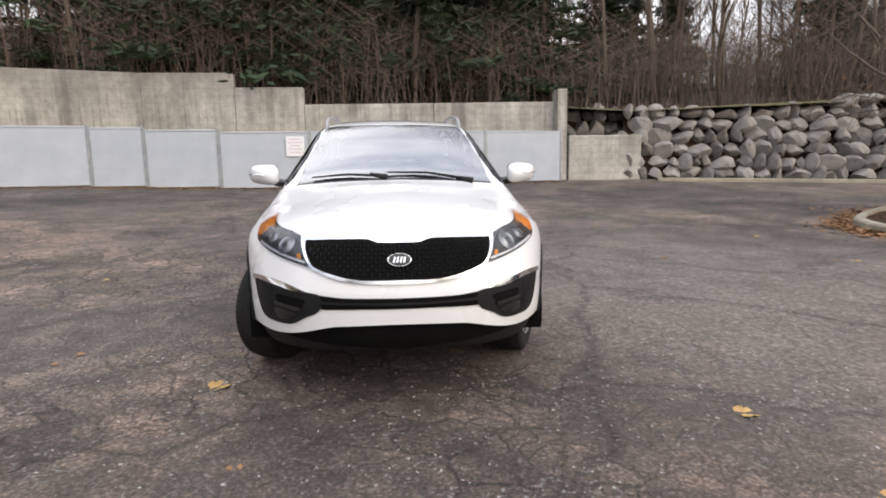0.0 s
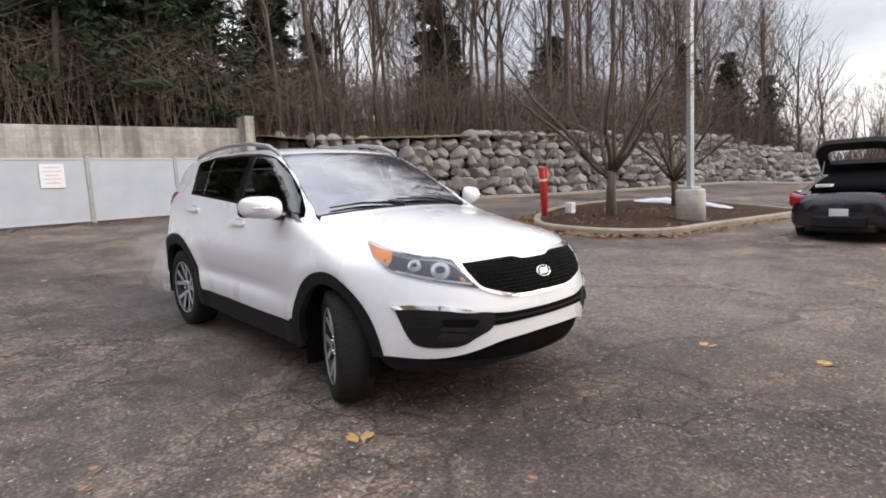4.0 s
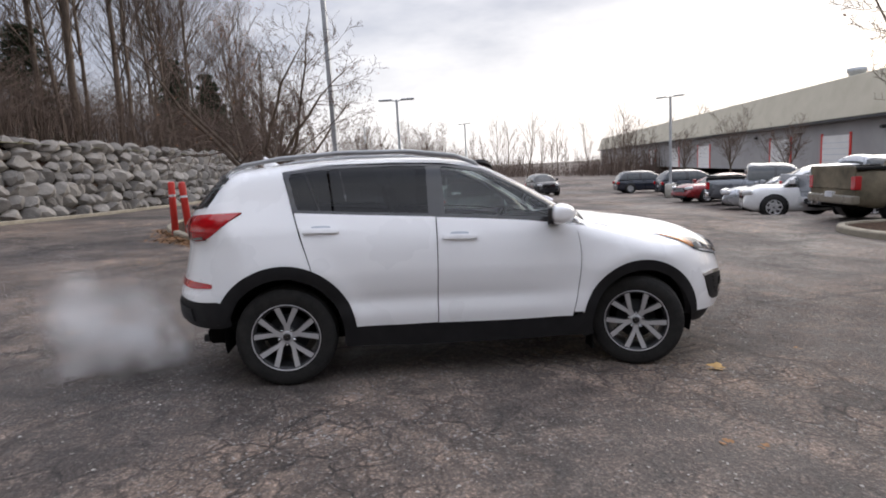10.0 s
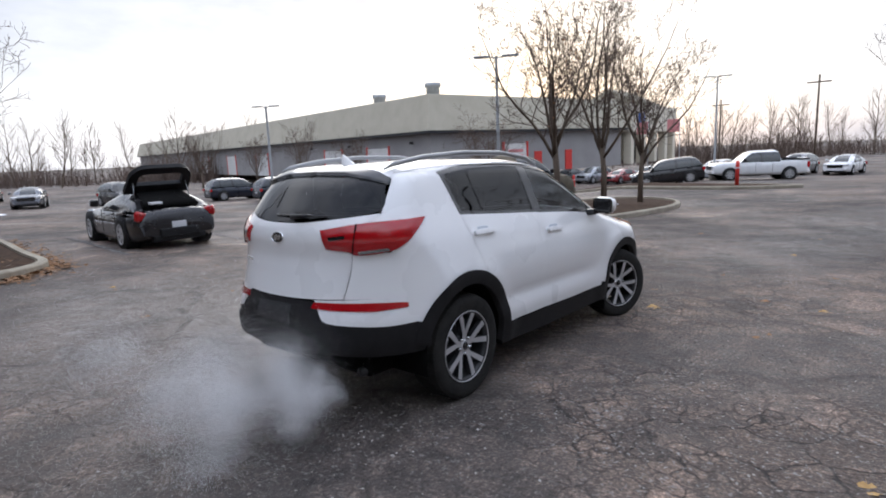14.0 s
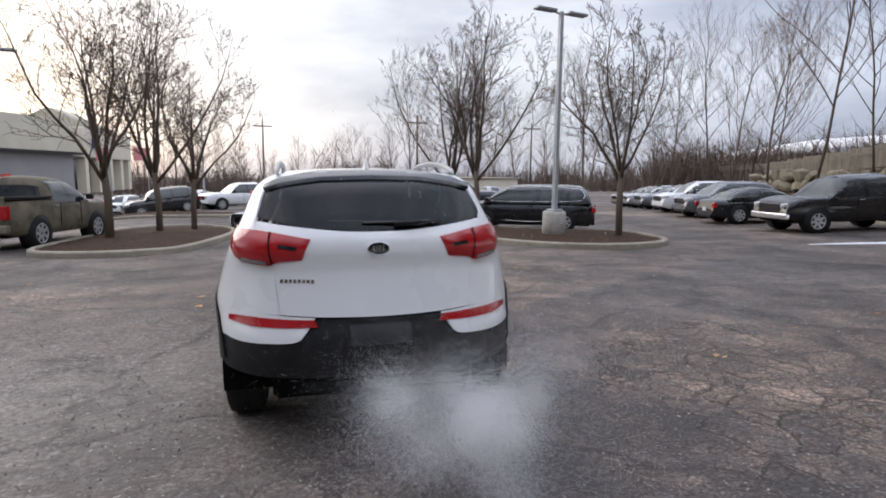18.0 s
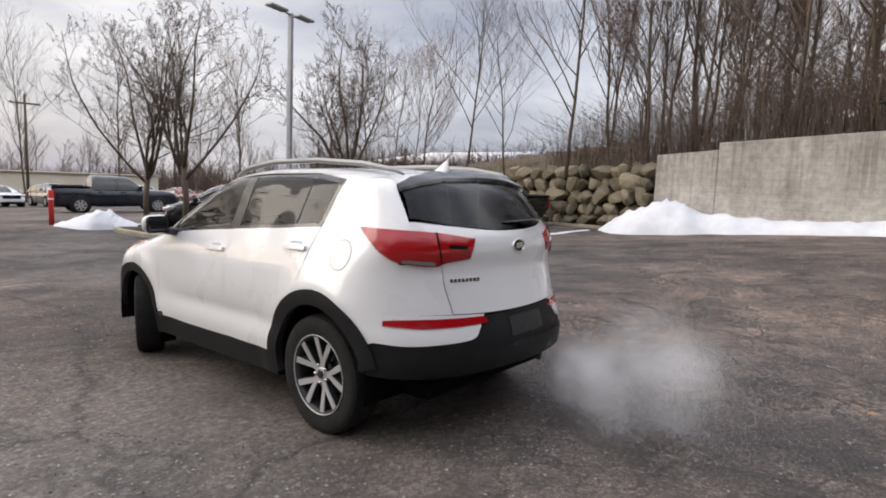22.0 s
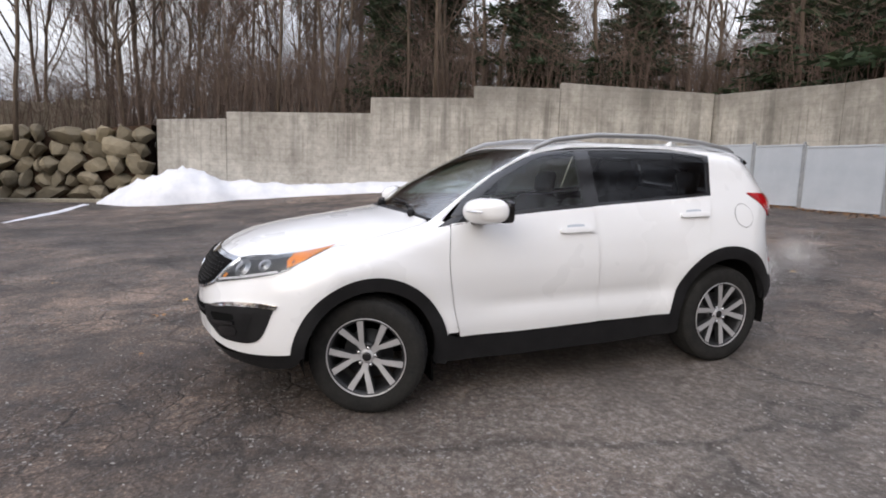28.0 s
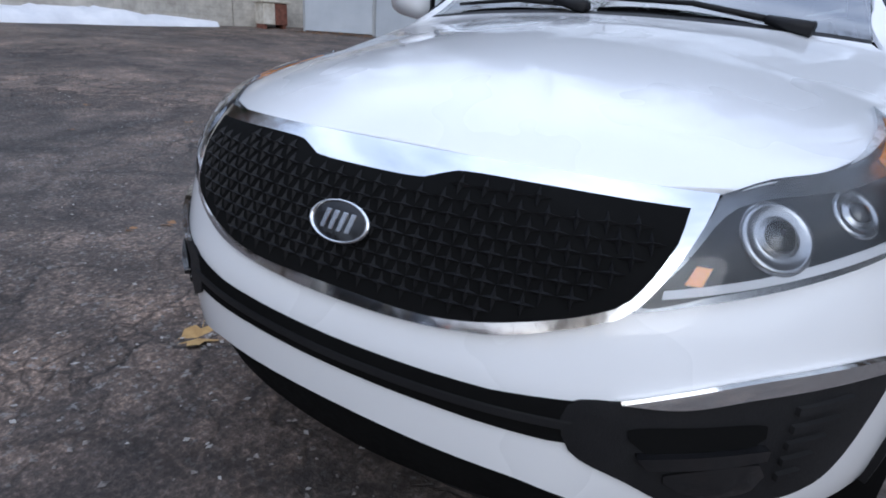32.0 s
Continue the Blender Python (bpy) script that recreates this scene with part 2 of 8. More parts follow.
    wet = mix_node(nt, 0.5, ramp_node(nt, noise_node(nt, co, 0.2, 5, 0.6), [(0.36, grey(0.36)), (0.56, grey(0.92))]), ramp_node(nt, blot, [(0.35, grey(0.35)), (0.6, grey(1.0))]))
    nt.links.new(wet, p.inputs["Roughness"])
    p.inputs["Specular IOR Level"].default_value = 0.42
    hgt = mix_node(nt, allc, mix_node(nt, 0.5, grain, blot), (0.0, 0.0, 0.0))
    bump_on(nt, p, hgt, 0.8, 0.02)
    return m


def concrete_mat(name, dark, light, streak=1.0):
    m, nt, p, co = bare(name)
    blotch = noise_node(nt, co, 0.7, 7, 0.68)
    col = ramp_node(nt, blotch, [(0.32, dark), (0.66, light)])
    col = mix_node(nt, 0.6, col, ramp_node(nt, noise_node(nt, co, 5, 6, 0.7), [(0.35, (0.66, 0.65, 0.63)), (0.6, (1.1, 1.1, 1.09))]), "MULTIPLY")
    # dark runs from the top, broken up by blotches
    broken = ramp_node(nt, noise_node(nt, co, 0.45, 5, 0.6), [(0.30, (0.25, 0.25, 0.25)), (0.52, (1, 1, 1))])
    run = ramp_node(nt, noise_node(nt, co, 1.9, 4, 0.6, (1, 1, 0.05)), [(0.47, (0, 0, 0)), (0.60, (1, 1, 1))])
    run2 = ramp_node(nt, noise_node(nt, co, 7.0, 4, 0.6, (1, 1, 0.05)), [(0.52, (0, 0, 0)), (0.62, (0.7, 0.7, 0.7))])
    sep = nt.nodes.new("ShaderNodeSeparateXYZ")
    nt.links.new(co, sep.inputs["Vector"])
    drop = nt.nodes.new("ShaderNodeMath")
    drop.operation = "MULTIPLY_ADD"
    nt.links.new(noise_node(nt, co, 0.9, 4, 0.6, (1, 1, 0.02)), drop.inputs[0])
    drop.inputs[1].default_value = 4.6
    nt.links.new(sep.outputs["Z"], drop.inputs[2])
    hang = ramp_node(nt, scaled(nt, drop.outputs["Value"], 0.1), [(0.36, (0.18, 0.18, 0.18)), (0.54, (0.8, 0.8, 0.8)), (0.68, (1, 1, 1))])
    runs = mix_node(nt, 1.0, mix_node(nt, 1.0, mix_node(nt, 1.0, run, run2, "LIGHTEN"), broken, "MULTIPLY"), hang, "MULTIPLY")
    # a soaked band under the coping
    band = ramp_node(nt, scaled(nt, drop.outputs["Value"], 0.1), [(0.56, (0, 0, 0)), (0.74, (0.85, 0.85, 0.85))])
    runs = mix_node(nt, 1.0, runs, band, "LIGHTEN")
    col = mix_node(nt, mix_node(nt, 1.0, runs, (0.72 * streak,) * 3, "MULTIPLY"), col, (0.115, 0.108, 0.095))
    # fine level form marks
    w = nt.nodes.new("ShaderNodeTexWave")
    w.wave_type, w.bands_direction = "BANDS", "Z"
    w.inputs["Scale"].default_value, w.inputs["Distortion"].default_value = 1.3, 0.3
    nt.links.new(co, w.inputs["Vector"])
    col = mix_node(nt, 0.16 * streak, col, ramp_node(nt, w.outputs["Fac"], [(0.0, (0.4, 0.4, 0.4)), (0.08, (1.0, 1.0, 1.0))]), "MULTIPLY")
    nt.links.new(col, p.inputs["Base Color"])
    p.inputs["Roughness"].default_value = 0.88
    bump_on(nt, p, noise_node(nt, co, 14, 6, 0.65), 0.35, 0.02)
    return m


M = {}
M["asphalt"] = asphalt_mat()
M["concrete"] = concrete_mat("streaked_concrete", (0.34, 0.32, 0.285), (0.57, 0.545, 0.495))
M["kerb"] = concrete_mat("kerb_concrete", (0.26, 0.23, 0.18), (0.40, 0.36, 0.28), 0.3)
M["gate"] = mat("grey_painted_sheet", (0.40, 0.44, 0.49), (0.47, 0.51, 0.56), 0.45, scale=1.5)
M["galv"] = mat("galvanised_steel", (0.30, 0.32, 0.34), (0.42, 0.44, 0.46), 0.45, 0.6)
M["stone_grey"] = mat("grey_boulder", (0.085, 0.079, 0.072), (0.33, 0.31, 0.285), 0.9, scale=3.2, bump=0.7, vary=0.5, bump_scale=14)
M["stone_brown"] = mat("brown_boulder", (0.09, 0.076, 0.05), (0.27, 0.23, 0.16), 0.9, scale=2.2, bump=0.5, vary=0.45, bump_scale=12)
M["bark"] = mat("grey_bark", (0.070, 0.051, 0.038), (0.175, 0.135, 0.10), 0.95, scale=7, bump=0.6, stretch=(1, 1, 0.15), bump_scale=25)
M["twig"] = mat("brown_twigs", (0.085, 0.060, 0.048), (0.165, 0.120, 0.095), 0.95, scale=3)
M["rust_leaf"] = mat("rust_leaves", (0.16, 0.07, 0.035), (0.30, 0.14, 0.06), 0.85, scale=2)
M["pine"] = mat("pine_needles", (0.012, 0.024, 0.011), (0.036, 0.062, 0.024), 0.9, scale=1.5)
M["soil"] = mat("brown_leaf_litter", (0.045, 0.032, 0.022), (0.12, 0.085, 0.055), 0.95, scale=3, bump=0.8, bump_scale=14)
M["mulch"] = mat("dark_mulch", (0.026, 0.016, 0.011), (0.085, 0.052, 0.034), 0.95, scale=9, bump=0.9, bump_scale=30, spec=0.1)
M["grass"] = mat("dull_grass", (0.075, 0.075, 0.03), (0.17, 0.15, 0.07), 0.95, scale=3, bump=0.6, bump_scale=40)
M["snow"] = mat("old_snow", (0.68, 0.70, 0.75), (0.86, 0.87, 0.90), 0.75, scale=1.6, bump=0.6, bump_scale=9)
M["red_plastic"] = mat("red_plastic", (0.55, 0.03, 0.025), (0.66, 0.05, 0.035), 0.45, scale=3)
M["pole"] = mat("pale_painted_steel", (0.36, 0.38, 0.40), (0.47, 0.49, 0.51), 0.4, 0.2)
def paint_mat(name, colour, rough=0.25, flake=0.0):
    """Clear-coated car paint with a faint film of dirt low down on it."""
    m, nt, p, co = bare(name)
    col = ramp_node(nt, noise_node(nt, co, 1.3, 4), [(0.3, tuple(c * 0.975 for c in colour)), (0.7, colour)])
    nt.links.new(col, p.inputs["Base Color"])
    nt.links.new(ramp_node(nt, noise_node(nt, co, 2.0, 3), [(0.3, (rough,) * 3), (0.7, (rough * 1.3,) * 3)]), p.inputs["Roughness"])
    p.inputs["Metallic"].default_value = flake
    p.inputs["Coat Weight"].default_value, p.inputs["Coat Roughness"].default_value = 1.0, 0.03
    p.inputs["Specular IOR Level"].default_value = 0.5 if max(colour) > 0.1 else 0.15
    return m


M["white_paint"] = paint_mat("pearl_white_paint", (0.86, 0.865, 0.87))
M["black_plastic"] = mat("black_grained_plastic", (0.010, 0.010, 0.011), (0.016, 0.016, 0.017), 0.55, scale=8, bump=0.12, bump_scale=300, spec=0.22)
M["gloss_black"] = mat("gloss_black", (0.008, 0.008, 0.009), (0.012, 0.012, 0.013), 0.12, coat=0.5)
M["chrome"] = mat("chrome", (0.80, 0.81, 0.83), (0.88, 0.89, 0.90), 0.08, 1.0, scale=2)
M["alloy"] = mat("machined_alloy", (0.46, 0.46, 0.47), (0.54, 0.54, 0.55), 0.36, 0.4, scale=2)
M["satin"] = mat("satin_silver", (0.30, 0.305, 0.31), (0.36, 0.365, 0.37), 0.38, 0.4, scale=2)
M["rim_dark"] = mat("dark_grey_alloy", (0.028, 0.029, 0.031), (0.045, 0.047, 0.05), 0.45, 0.4, scale=5)
M["tyre"] = mat("tyre_rubber", (0.014, 0.014, 0.014), (0.026, 0.025, 0.023), 0.85, scale=9, bump=0.3, bump_scale=60, spec=0.25)
M["red_lens"] = mat("red_lens", (0.36, 0.004, 0.008), (0.46, 0.007, 0.012), 0.12, scale=8, coat=0.6)
M["amber"] = mat("amber_lens", (0.80, 0.24, 0.02), (0.90, 0.32, 0.04), 0.15, scale=8, coat=1.0)
M["lamp_grey"] = mat("grey_lamp_bezel", (0.22, 0.225, 0.23), (0.32, 0.325, 0.33), 0.25, 0.85, scale=8)
M["lamp_silver"] = mat("lamp_reflector", (0.34, 0.345, 0.36), (0.46, 0.465, 0.48), 0.22, 0.9, scale=8)
M["dark"] = mat("dark_lining", (0.006, 0.006, 0.006), (0.008, 0.008, 0.008), 0.9, spec=0.05)
M["cabin"] = mat("grey_cabin_cloth", (0.06, 0.06, 0.062), (0.10, 0.10, 0.10), 0.9, scale=10)
M["glass"] = glass_mat("pale_windscreen", (0.30, 0.345, 0.32), clear=2.9)
M["side_glass"] = glass_mat("green_side_glass", (0.50, 0.58, 0.55), clear=0.55)
M["privacy"] = glass_mat("privacy_glass", (0.09, 0.095, 0.10), clear=0.38)
M["lens"] = glass_mat("clear_lens", (0.93, 0.95, 0.97), clear=0.5)
M["paper"] = mat("white_sign", (0.74, 0.74, 0.76), (0.80, 0.80, 0.82), 0.6)
M["faint_ink"] = mat("faded_notice_ink", (0.62, 0.52, 0.54), (0.68, 0.58, 0.60), 0.6)
M["sign_red"] = mat("sign_red_ink", (0.60, 0.22, 0.22), (0.66, 0.28, 0.28), 0.6)


# ---- building blocks ----
def mesh_of(name, verts, faces, smooth=False):
    me = bpy.data.meshes.new(name)
    me.from_pydata([tuple(v) for v in verts], [], faces)
    me.update()
    if smooth:
        me.shade_smooth()
    return me


def part(name, data, material, parent=None, label=""):
    """Links a mesh or bmesh as one object under a thing or part."""
    if isinstance(data, bmesh.types.BMesh):
        me = bpy.data.meshes.new(name)
        data.to_mesh(me)
        data.free()
        data = me
    if material and not data.materials:
        data.materials.append(material)
    ob = new(name, data)
    if parent:
        ob.parent = parent
    if label:
        ob["label"] = label
    return ob


def box(x0, x1, y0, y1, z0, z1, bevel=0.0, seg=1):
    bm = bmesh.new()
    bmesh.ops.create_cube(bm, size=1.0)
    for v in bm.verts:
        v.co = ((x0 + x1) / 2 + v.co.x * (x1 - x0), (y0 + y1) / 2 + v.co.y * (y1 - y0), (z0 + z1) / 2 + v.co.z * (z1 - z0))
    if bevel:
        bmesh.ops.bevel(bm, geom=bm.edges[:], offset=bevel, segments=seg, profile=0.5, affect="EDGES")
    return bm


def lathe(profile, n=32, axis="x"):
    """A turned solid from (radius, along) pairs."""
    vs, fs = [], []
    for r, a in profile:
        for i in range(n):
            c, s = math.cos(2 * math.pi * i / n) * r, math.sin(2 * math.pi * i / n) * r
            vs.append((a, c, s) if axis == "x" else (c, s, a))
    for j in range(len(profile) - 1):
        for i in range(n):
            k = (i + 1) % n
            fs.append((j * n + i, j * n + k, (j + 1) * n + k, (j + 1) * n + i))
    return mesh_of("turned", vs, fs, True)


def tube(points, radii, n=6):
    """A tapered tube along points: vertices and faces."""
    vs, fs = [], []
    pts = [Vector(p) for p in points]
    for i, p in enumerate(pts):
        d = (pts[min(i + 1, len(pts) - 1)] - pts[max(i - 1, 0)]).normalized()
        a = d.orthogonal().normalized()
        b = d.cross(a)
        for k in range(n):
            t = 2 * math.pi * k / n
            vs.append(p + (a * math.cos(t) + b * math.sin(t)) * radii[i])
    for i in range(len(pts) - 1):
        for k in range(n):
            q = (k + 1) % n
            fs.append((i * n + k, i * n + q, (i + 1) * n + q, (i + 1) * n + k))
    fs.append(tuple(range(n - 1, -1, -1)))
    fs.append(tuple((len(pts) - 1) * n + k for k in range(n)))
    return vs, fs


def tube_mesh(points, radii, n=8, smooth=True):
    return mesh_of("tube", *tube(points, radii, n), smooth)


def thing(name, label, category, m=None, group="", kind=""):
    ob = tagged(new(name), label, category, group, kind)
    if m is not None:
        ob.matrix_basis = m
    return ob


def gz(x, y):
    """Height of the lot's surface."""
    yc = y if y > -14 else -14 + (y + 14) * 0.25
    yc = yc if yc < 16 else 16
    xc = max(-18.0, min(20.0, x))
    run = 0.6 * x - 0.8 * y
    dip = (0.06 * max(0.0, min(6.0, run - 13.5)) + 0.02 * max(0.0, min(20.0, run - 19.5))) * max(0.0, min(1.0, (x - 8) / 5))
    dip += 0.03 * max(0.0, min(22.0, -24 - y))
    # the lot's south-west corner lies lower
    dip += 0.45 * max(0.0, min(1.0, (-x - 3) / 13)) * max(0.0, min(1.0, (3 - y) / 8))
    return -dip - 0.0094 * xc + 0.0273 * yc + 0.010 * max(-3.0, min(3.0, y)) + 0.0019 * max(0.0, min(yc, 16) - 2) ** 2 * (1 if x > -20 else 0.6) + 0.03 * max(0.0, -xc - 3)


# ---- ground ----
def graded(lo, hi, fine0, fine1, step, far):
    a = list(np.arange(fine0, fine1 + 1e-6, step))
    left, right, d = [], [], step
    v = fine0
    while v > lo:
        d = min(d * 1.35, far)
        v -= d
        left.append(v)
    v, d = fine1, step
    while v < hi:
        d = min(d * 1.35, far)
        v += d
        right.append(v)
    return left[::-1] + a + right


gxs, gys = graded(-900, 900, -20, 24, 0.8, 120), graded(-900, 900, -24, 20, 0.8, 120)
ground = part("ground", mesh_of("ground", [(x, y, gz(x, y) - (0.012 if math.hypot(x, y) > 900 else 0)) for y in gys for x in gxs],
              [(j * len(gxs) + i, j * len(gxs) + i + 1, (j + 1) * len(gxs) + i + 1, (j + 1) * len(gxs) + i) for j in range(len(gys) - 1) for i in range(len(gxs) - 1)], True), M["asphalt"])
tagged(ground, "cracked weathered asphalt parking lot, damp in patches", "ground", kind="structure")


def wall_run(name, pts, tops, thick, material, label, deep=0.4):
    """A wall along pts with its own top height at each panel: one panel mesh for each stretch."""
    root = thing(name, label, "wall", kind="structure")
    for (a, b), (za, zb) in zip(zip(pts[:-1], pts[1:]), tops):
        a, b = Vector((*a, 0)), Vector((*b, 0))
        d = (b - a).normalized()
        nrm = Vector((-d.y, d.x, 0)) * thick
        ga, gb = gz(a.x, a.y) - deep, gz(b.x, b.y) - deep
        a2 = a + d * 0.006
        b2 = b - d * 0.006
        vs = [(*a2.xy, ga), (*b2.xy, gb), (*b2.xy, zb), (*a2.xy, za)]
        vs += [(x + nrm.x, y + nrm.y, z) for x, y, z in vs]
        bm = bmesh.new()
        bv = [bm.verts.new(v) for v in vs]
        for f in ((0, 1, 2, 3), (7, 6, 5, 4), (0, 4, 5, 1), (1, 5, 6, 2), (2, 6, 7, 3), (3, 7, 4, 0)):
            bm.faces.new([bv[i] for i in f])
        bmesh.ops.recalc_face_normals(bm, faces=bm.faces[:])
        bmesh.ops.bevel(bm, geom=bm.edges[:], offset=0.02, segments=1, affect="EDGES")
        part("wall_panel", bm, material, root)
    return root


# the west retaining wall steps up towards the corner, the north one steps down to its end post
WEST = [(-19.9, -4.4), (-19.4, -2.0), (-18.2, 3.2), (-17.0, 7.0), (-15.75, 10.1), (-13.6, 15.6)]
wall_run("wall_west", WEST, [(3.05, 3.2), (3.45, 3.65), (4.25, 4.4), (4.85, 4.85), (5.08, 4.85)], -0.35, M["concrete"], "tall board-marked concrete retaining wall, stepped and streaked dark")
NORTH = [(-13.6, 15.6), (-8.5, 15.8), (-5.4, 15.9), (-3.0, 15.9), (1.6, 15.8), (6.0, 15.6)]
wall_run("wall_north", NORTH, [(4.85, 4.65), (4.65, 4.65), (4.15, 4.15), (3.55, 3.55), (3.55, 3.55)], 0.35, M["concrete"], "weathered concrete retaining wall stepped down behind sheet gates")
post = part("wall_end_post", box(6.0, 6.36, 15.2, 15.9, 0.2, 3.95, 0.02), M["concrete"])
tagged(post, "upright concrete end post of the retaining wall", "post", kind="structure")
block = part("concrete_block", box(6.4, 9.1, 15.1, 15.8, 0.2, 2.3, 0.03), M["concrete"])
tagged(block, "stained low concrete wall block beside boulders", "wall", kind="structure")


# ---- sheet gates ----
def gate(a, b, height, base=0.06):
    ax, ay = a
    bx, by = b
    length = math.hypot(bx - ax, by - ay)
    root = thing("sheet_gate", "grey painted sheet-metal gate panel on posts", "gate",
                 pose(ax, ay, min(gz(ax, ay), gz(bx, by)) + base, 0, 0, math.degrees(math.atan2(by - ay, bx - ax))), "row of sheet gates")
    part("panel", box(0.05, length - 0.05, -0.012, 0.012, 0.02, height - 0.03, 0.004), M["gate"], root)
    for z in (0.0, height - 0.05):
        part("rail", box(0.05, length - 0.05, -0.03, 0.03, z, z + 0.05, 0.006), M["gate"], root)
    for x in (0.0, length - 0.06):
        part("post", box(x, x + 0.06, -0.04, 0.04, -0.1, height + 0.05, 0.008), M["galv"], root)
    return root


GATES = [(-13.3, 10.9), (-11.4, 12.05), (-8.8, 12.65), (-7.3, 12.8), (-5.2, 12.97), (-2.5, 13.25), (0.8, 13.7), (3.2, 14.1), (6.0, 14.7)]
for ga, gb in zip(GATES[:-1], GATES[1:]):
    gate(ga, gb, 1.72)
# ---- the white sport utility vehicle ----
def curve(*pts):
    """A smooth function through (at, value) pairs."""
    xs, ys = np.array([p[0] for p in pts], float), np.array([p[1] for p in pts], float)
    h, d = np.diff(xs), np.diff(ys) / np.diff(xs)
    m = np.empty(len(xs))
    m[0], m[-1] = d[0], d[-1]
    for i in range(1, len(xs) - 1):
        m[i] = 0 if d[i - 1] * d[i] <= 0 else (h[i - 1] + h[i]) / (h[i - 1] / d[i] + h[i] / d[i - 1])
    tx = np.linspace(xs[0], xs[-1], 600)
    k = np.clip(np.searchsorted(xs, tx) - 1, 0, len(h) - 1)
    t = (tx - xs[k]) / h[k]
    ty = (2 * t**3 - 3 * t**2 + 1) * ys[k] + (t**3 - 2 * t**2 + t) * h[k] * m[k] + (-2 * t**3 + 3 * t**2) * ys[k + 1] + (t**3 - t**2) * h[k] * m[k + 1]
    for _ in range(30):
        ty[1:-1] = 0.25 * ty[:-2] + 0.5 * ty[1:-1] + 0.25 * ty[2:]
    return lambda v: np.interp(v, tx, ty)


WIDE = curve((-2.3, 0.78), (-2.0, 0.835), (-1.75, 0.885), (-1.45, 0.912), (-1.0, 0.908), (-0.2, 0.898), (0.6, 0.900), (1.2, 0.918), (1.55, 0.920), (1.85, 0.895), (2.3, 0.83))
TUMBLE = curve((0.15, -0.05), (0.35, -0.022), (0.48, -0.006), (0.60, -0.012), (0.78, 0.0), (0.92, -0.016), (1.03, -0.045), (1.12, -0.080), (1.2, -0.118), (1.3, -0.165), (1.42, -0.215), (1.53, -0.270), (1.6, -0.33), (1.7, -0.44))
TOP = curve((-2.4, 0.845), (-2.16, 0.915), (-2.08, 0.955), (-1.95, 0.998), (-1.6, 1.065), (-1.25, 1.110), (-1.02, 1.140), (-0.92, 1.175), (-0.65, 1.325), (-0.35, 1.475), (-0.18, 1.545), (0.0, 1.580), (0.4, 1.605), (0.9, 1.600), (1.4, 1.568), (1.8, 1.520), (2.4, 1.44))
NOSE = curve((0.1, -2.05), (0.22, -2.16), (0.32, -2.228), (0.42, -2.264), (0.52, -2.272), (0.60, -2.274), (0.70, -2.252), (0.78, -2.218), (0.87, -2.168), (0.93, -2.11), (0.98, -2.03), (1.05, -1.85), (1.3, -1.3))
TAIL = curve((0.1, 2.02), (0.28, 2.125), (0.40, 2.208), (0.52, 2.232), (0.64, 2.222), (0.72, 2.192), (0.82, 2.168), (0.92, 2.146), (1.0, 2.134), (1.10, 2.140), (1.17, 2.122), (1.24, 2.075), (1.34, 1.99), (1.44, 1.90), (1.52, 1.815), (1.7, 1.66))


def smax(a, b, k):
    h = np.maximum(k - np.abs(a - b), 0) / k
    return np.maximum(a, b) + h * h * k * 0.25


def hull(x, y, z):
    """Below nought inside the body."""
    x = np.abs(x)
    flare = 0.016 * np.exp(-((np.hypot(np.abs(y) - 1.32, z - 0.36) - 0.50) / 0.09) ** 2)
    scallop = 0.013 * np.exp(-((z - 0.585) / 0.055) ** 2) * np.clip((y + 0.72) / 0.3, 0, 1) * np.clip((1.0 - y) / 0.25, 0, 1)
    side = x - (WIDE(y) + TUMBLE(z) + flare - scallop)
    sweep = y - (0.10 + 0.20 * np.clip((-y - 0.75) / 0.35, 0, 1)) * x**2 * np.clip(1 - (y - 0.2) / 0.8, 0, 1)
    crown = 0.08 + 0.08 * np.clip(-(y + 0.9) / 0.5, 0, 1)
    top = z - (TOP(sweep) - crown * x**2)
    front = NOSE(z) + 0.25 * x**2 + 0.55 * x**4 - y
    rear = y - (TAIL(z) - 0.25 * x**2 - 0.42 * x**4)
    return smax(smax(side, top, 0.09), smax(front, rear, 0.02), 0.10)


def bisect(a, b):
    """Where the ways from a (inside) to b (outside) leave the body."""
    lo, hi = np.zeros(len(a)), np.ones(len(a))
    for _ in range(34):
        mid = (lo + hi) / 2
        p = a + (b - a) * mid[:, None]
        out = hull(p[:, 0], p[:, 1], p[:, 2]) > 0
        hi, lo = np.where(out, mid, hi), np.where(out, lo, mid)
    return a + (b - a) * hi[:, None]


def normals(p):
    e, g = 1e-3, []
    for i in range(3):
        d = np.zeros(3)
        d[i] = e
        g.append(hull(*(p + d).T) - hull(*(p - d).T))
    g = np.array(g).T
    return g / np.maximum(np.linalg.norm(g, axis=1, keepdims=True), 1e-9)


def rays_for(mode, uv):
    u, v = uv[:, 0], uv[:, 1]
    o = np.zeros_like(u)
    if mode == "side":
        return np.stack([o, u, v], 1), np.stack([o + 1.4, u, v], 1)
    if mode == "arc":
        return np.stack([o, u, o + 1.0], 1), np.stack([np.cos(v) * 1.6, u, 1.0 + np.sin(v) * 1.6], 1)
    if mode == "top":
        return np.stack([u, v, o + 0.6], 1), np.stack([u, v, o + 2.2], 1)
    if mode == "rear":
        return np.stack([u, o + 1.2, v], 1), np.stack([u, o + 3.0, v], 1)
    sgn = -1 if mode == "nose" else 1
    c = 1.25 * sgn
    return np.stack([o, o + c, v], 1), np.stack([np.sin(u) * 2.0, c + sgn * np.cos(u) * 2.0, v], 1)


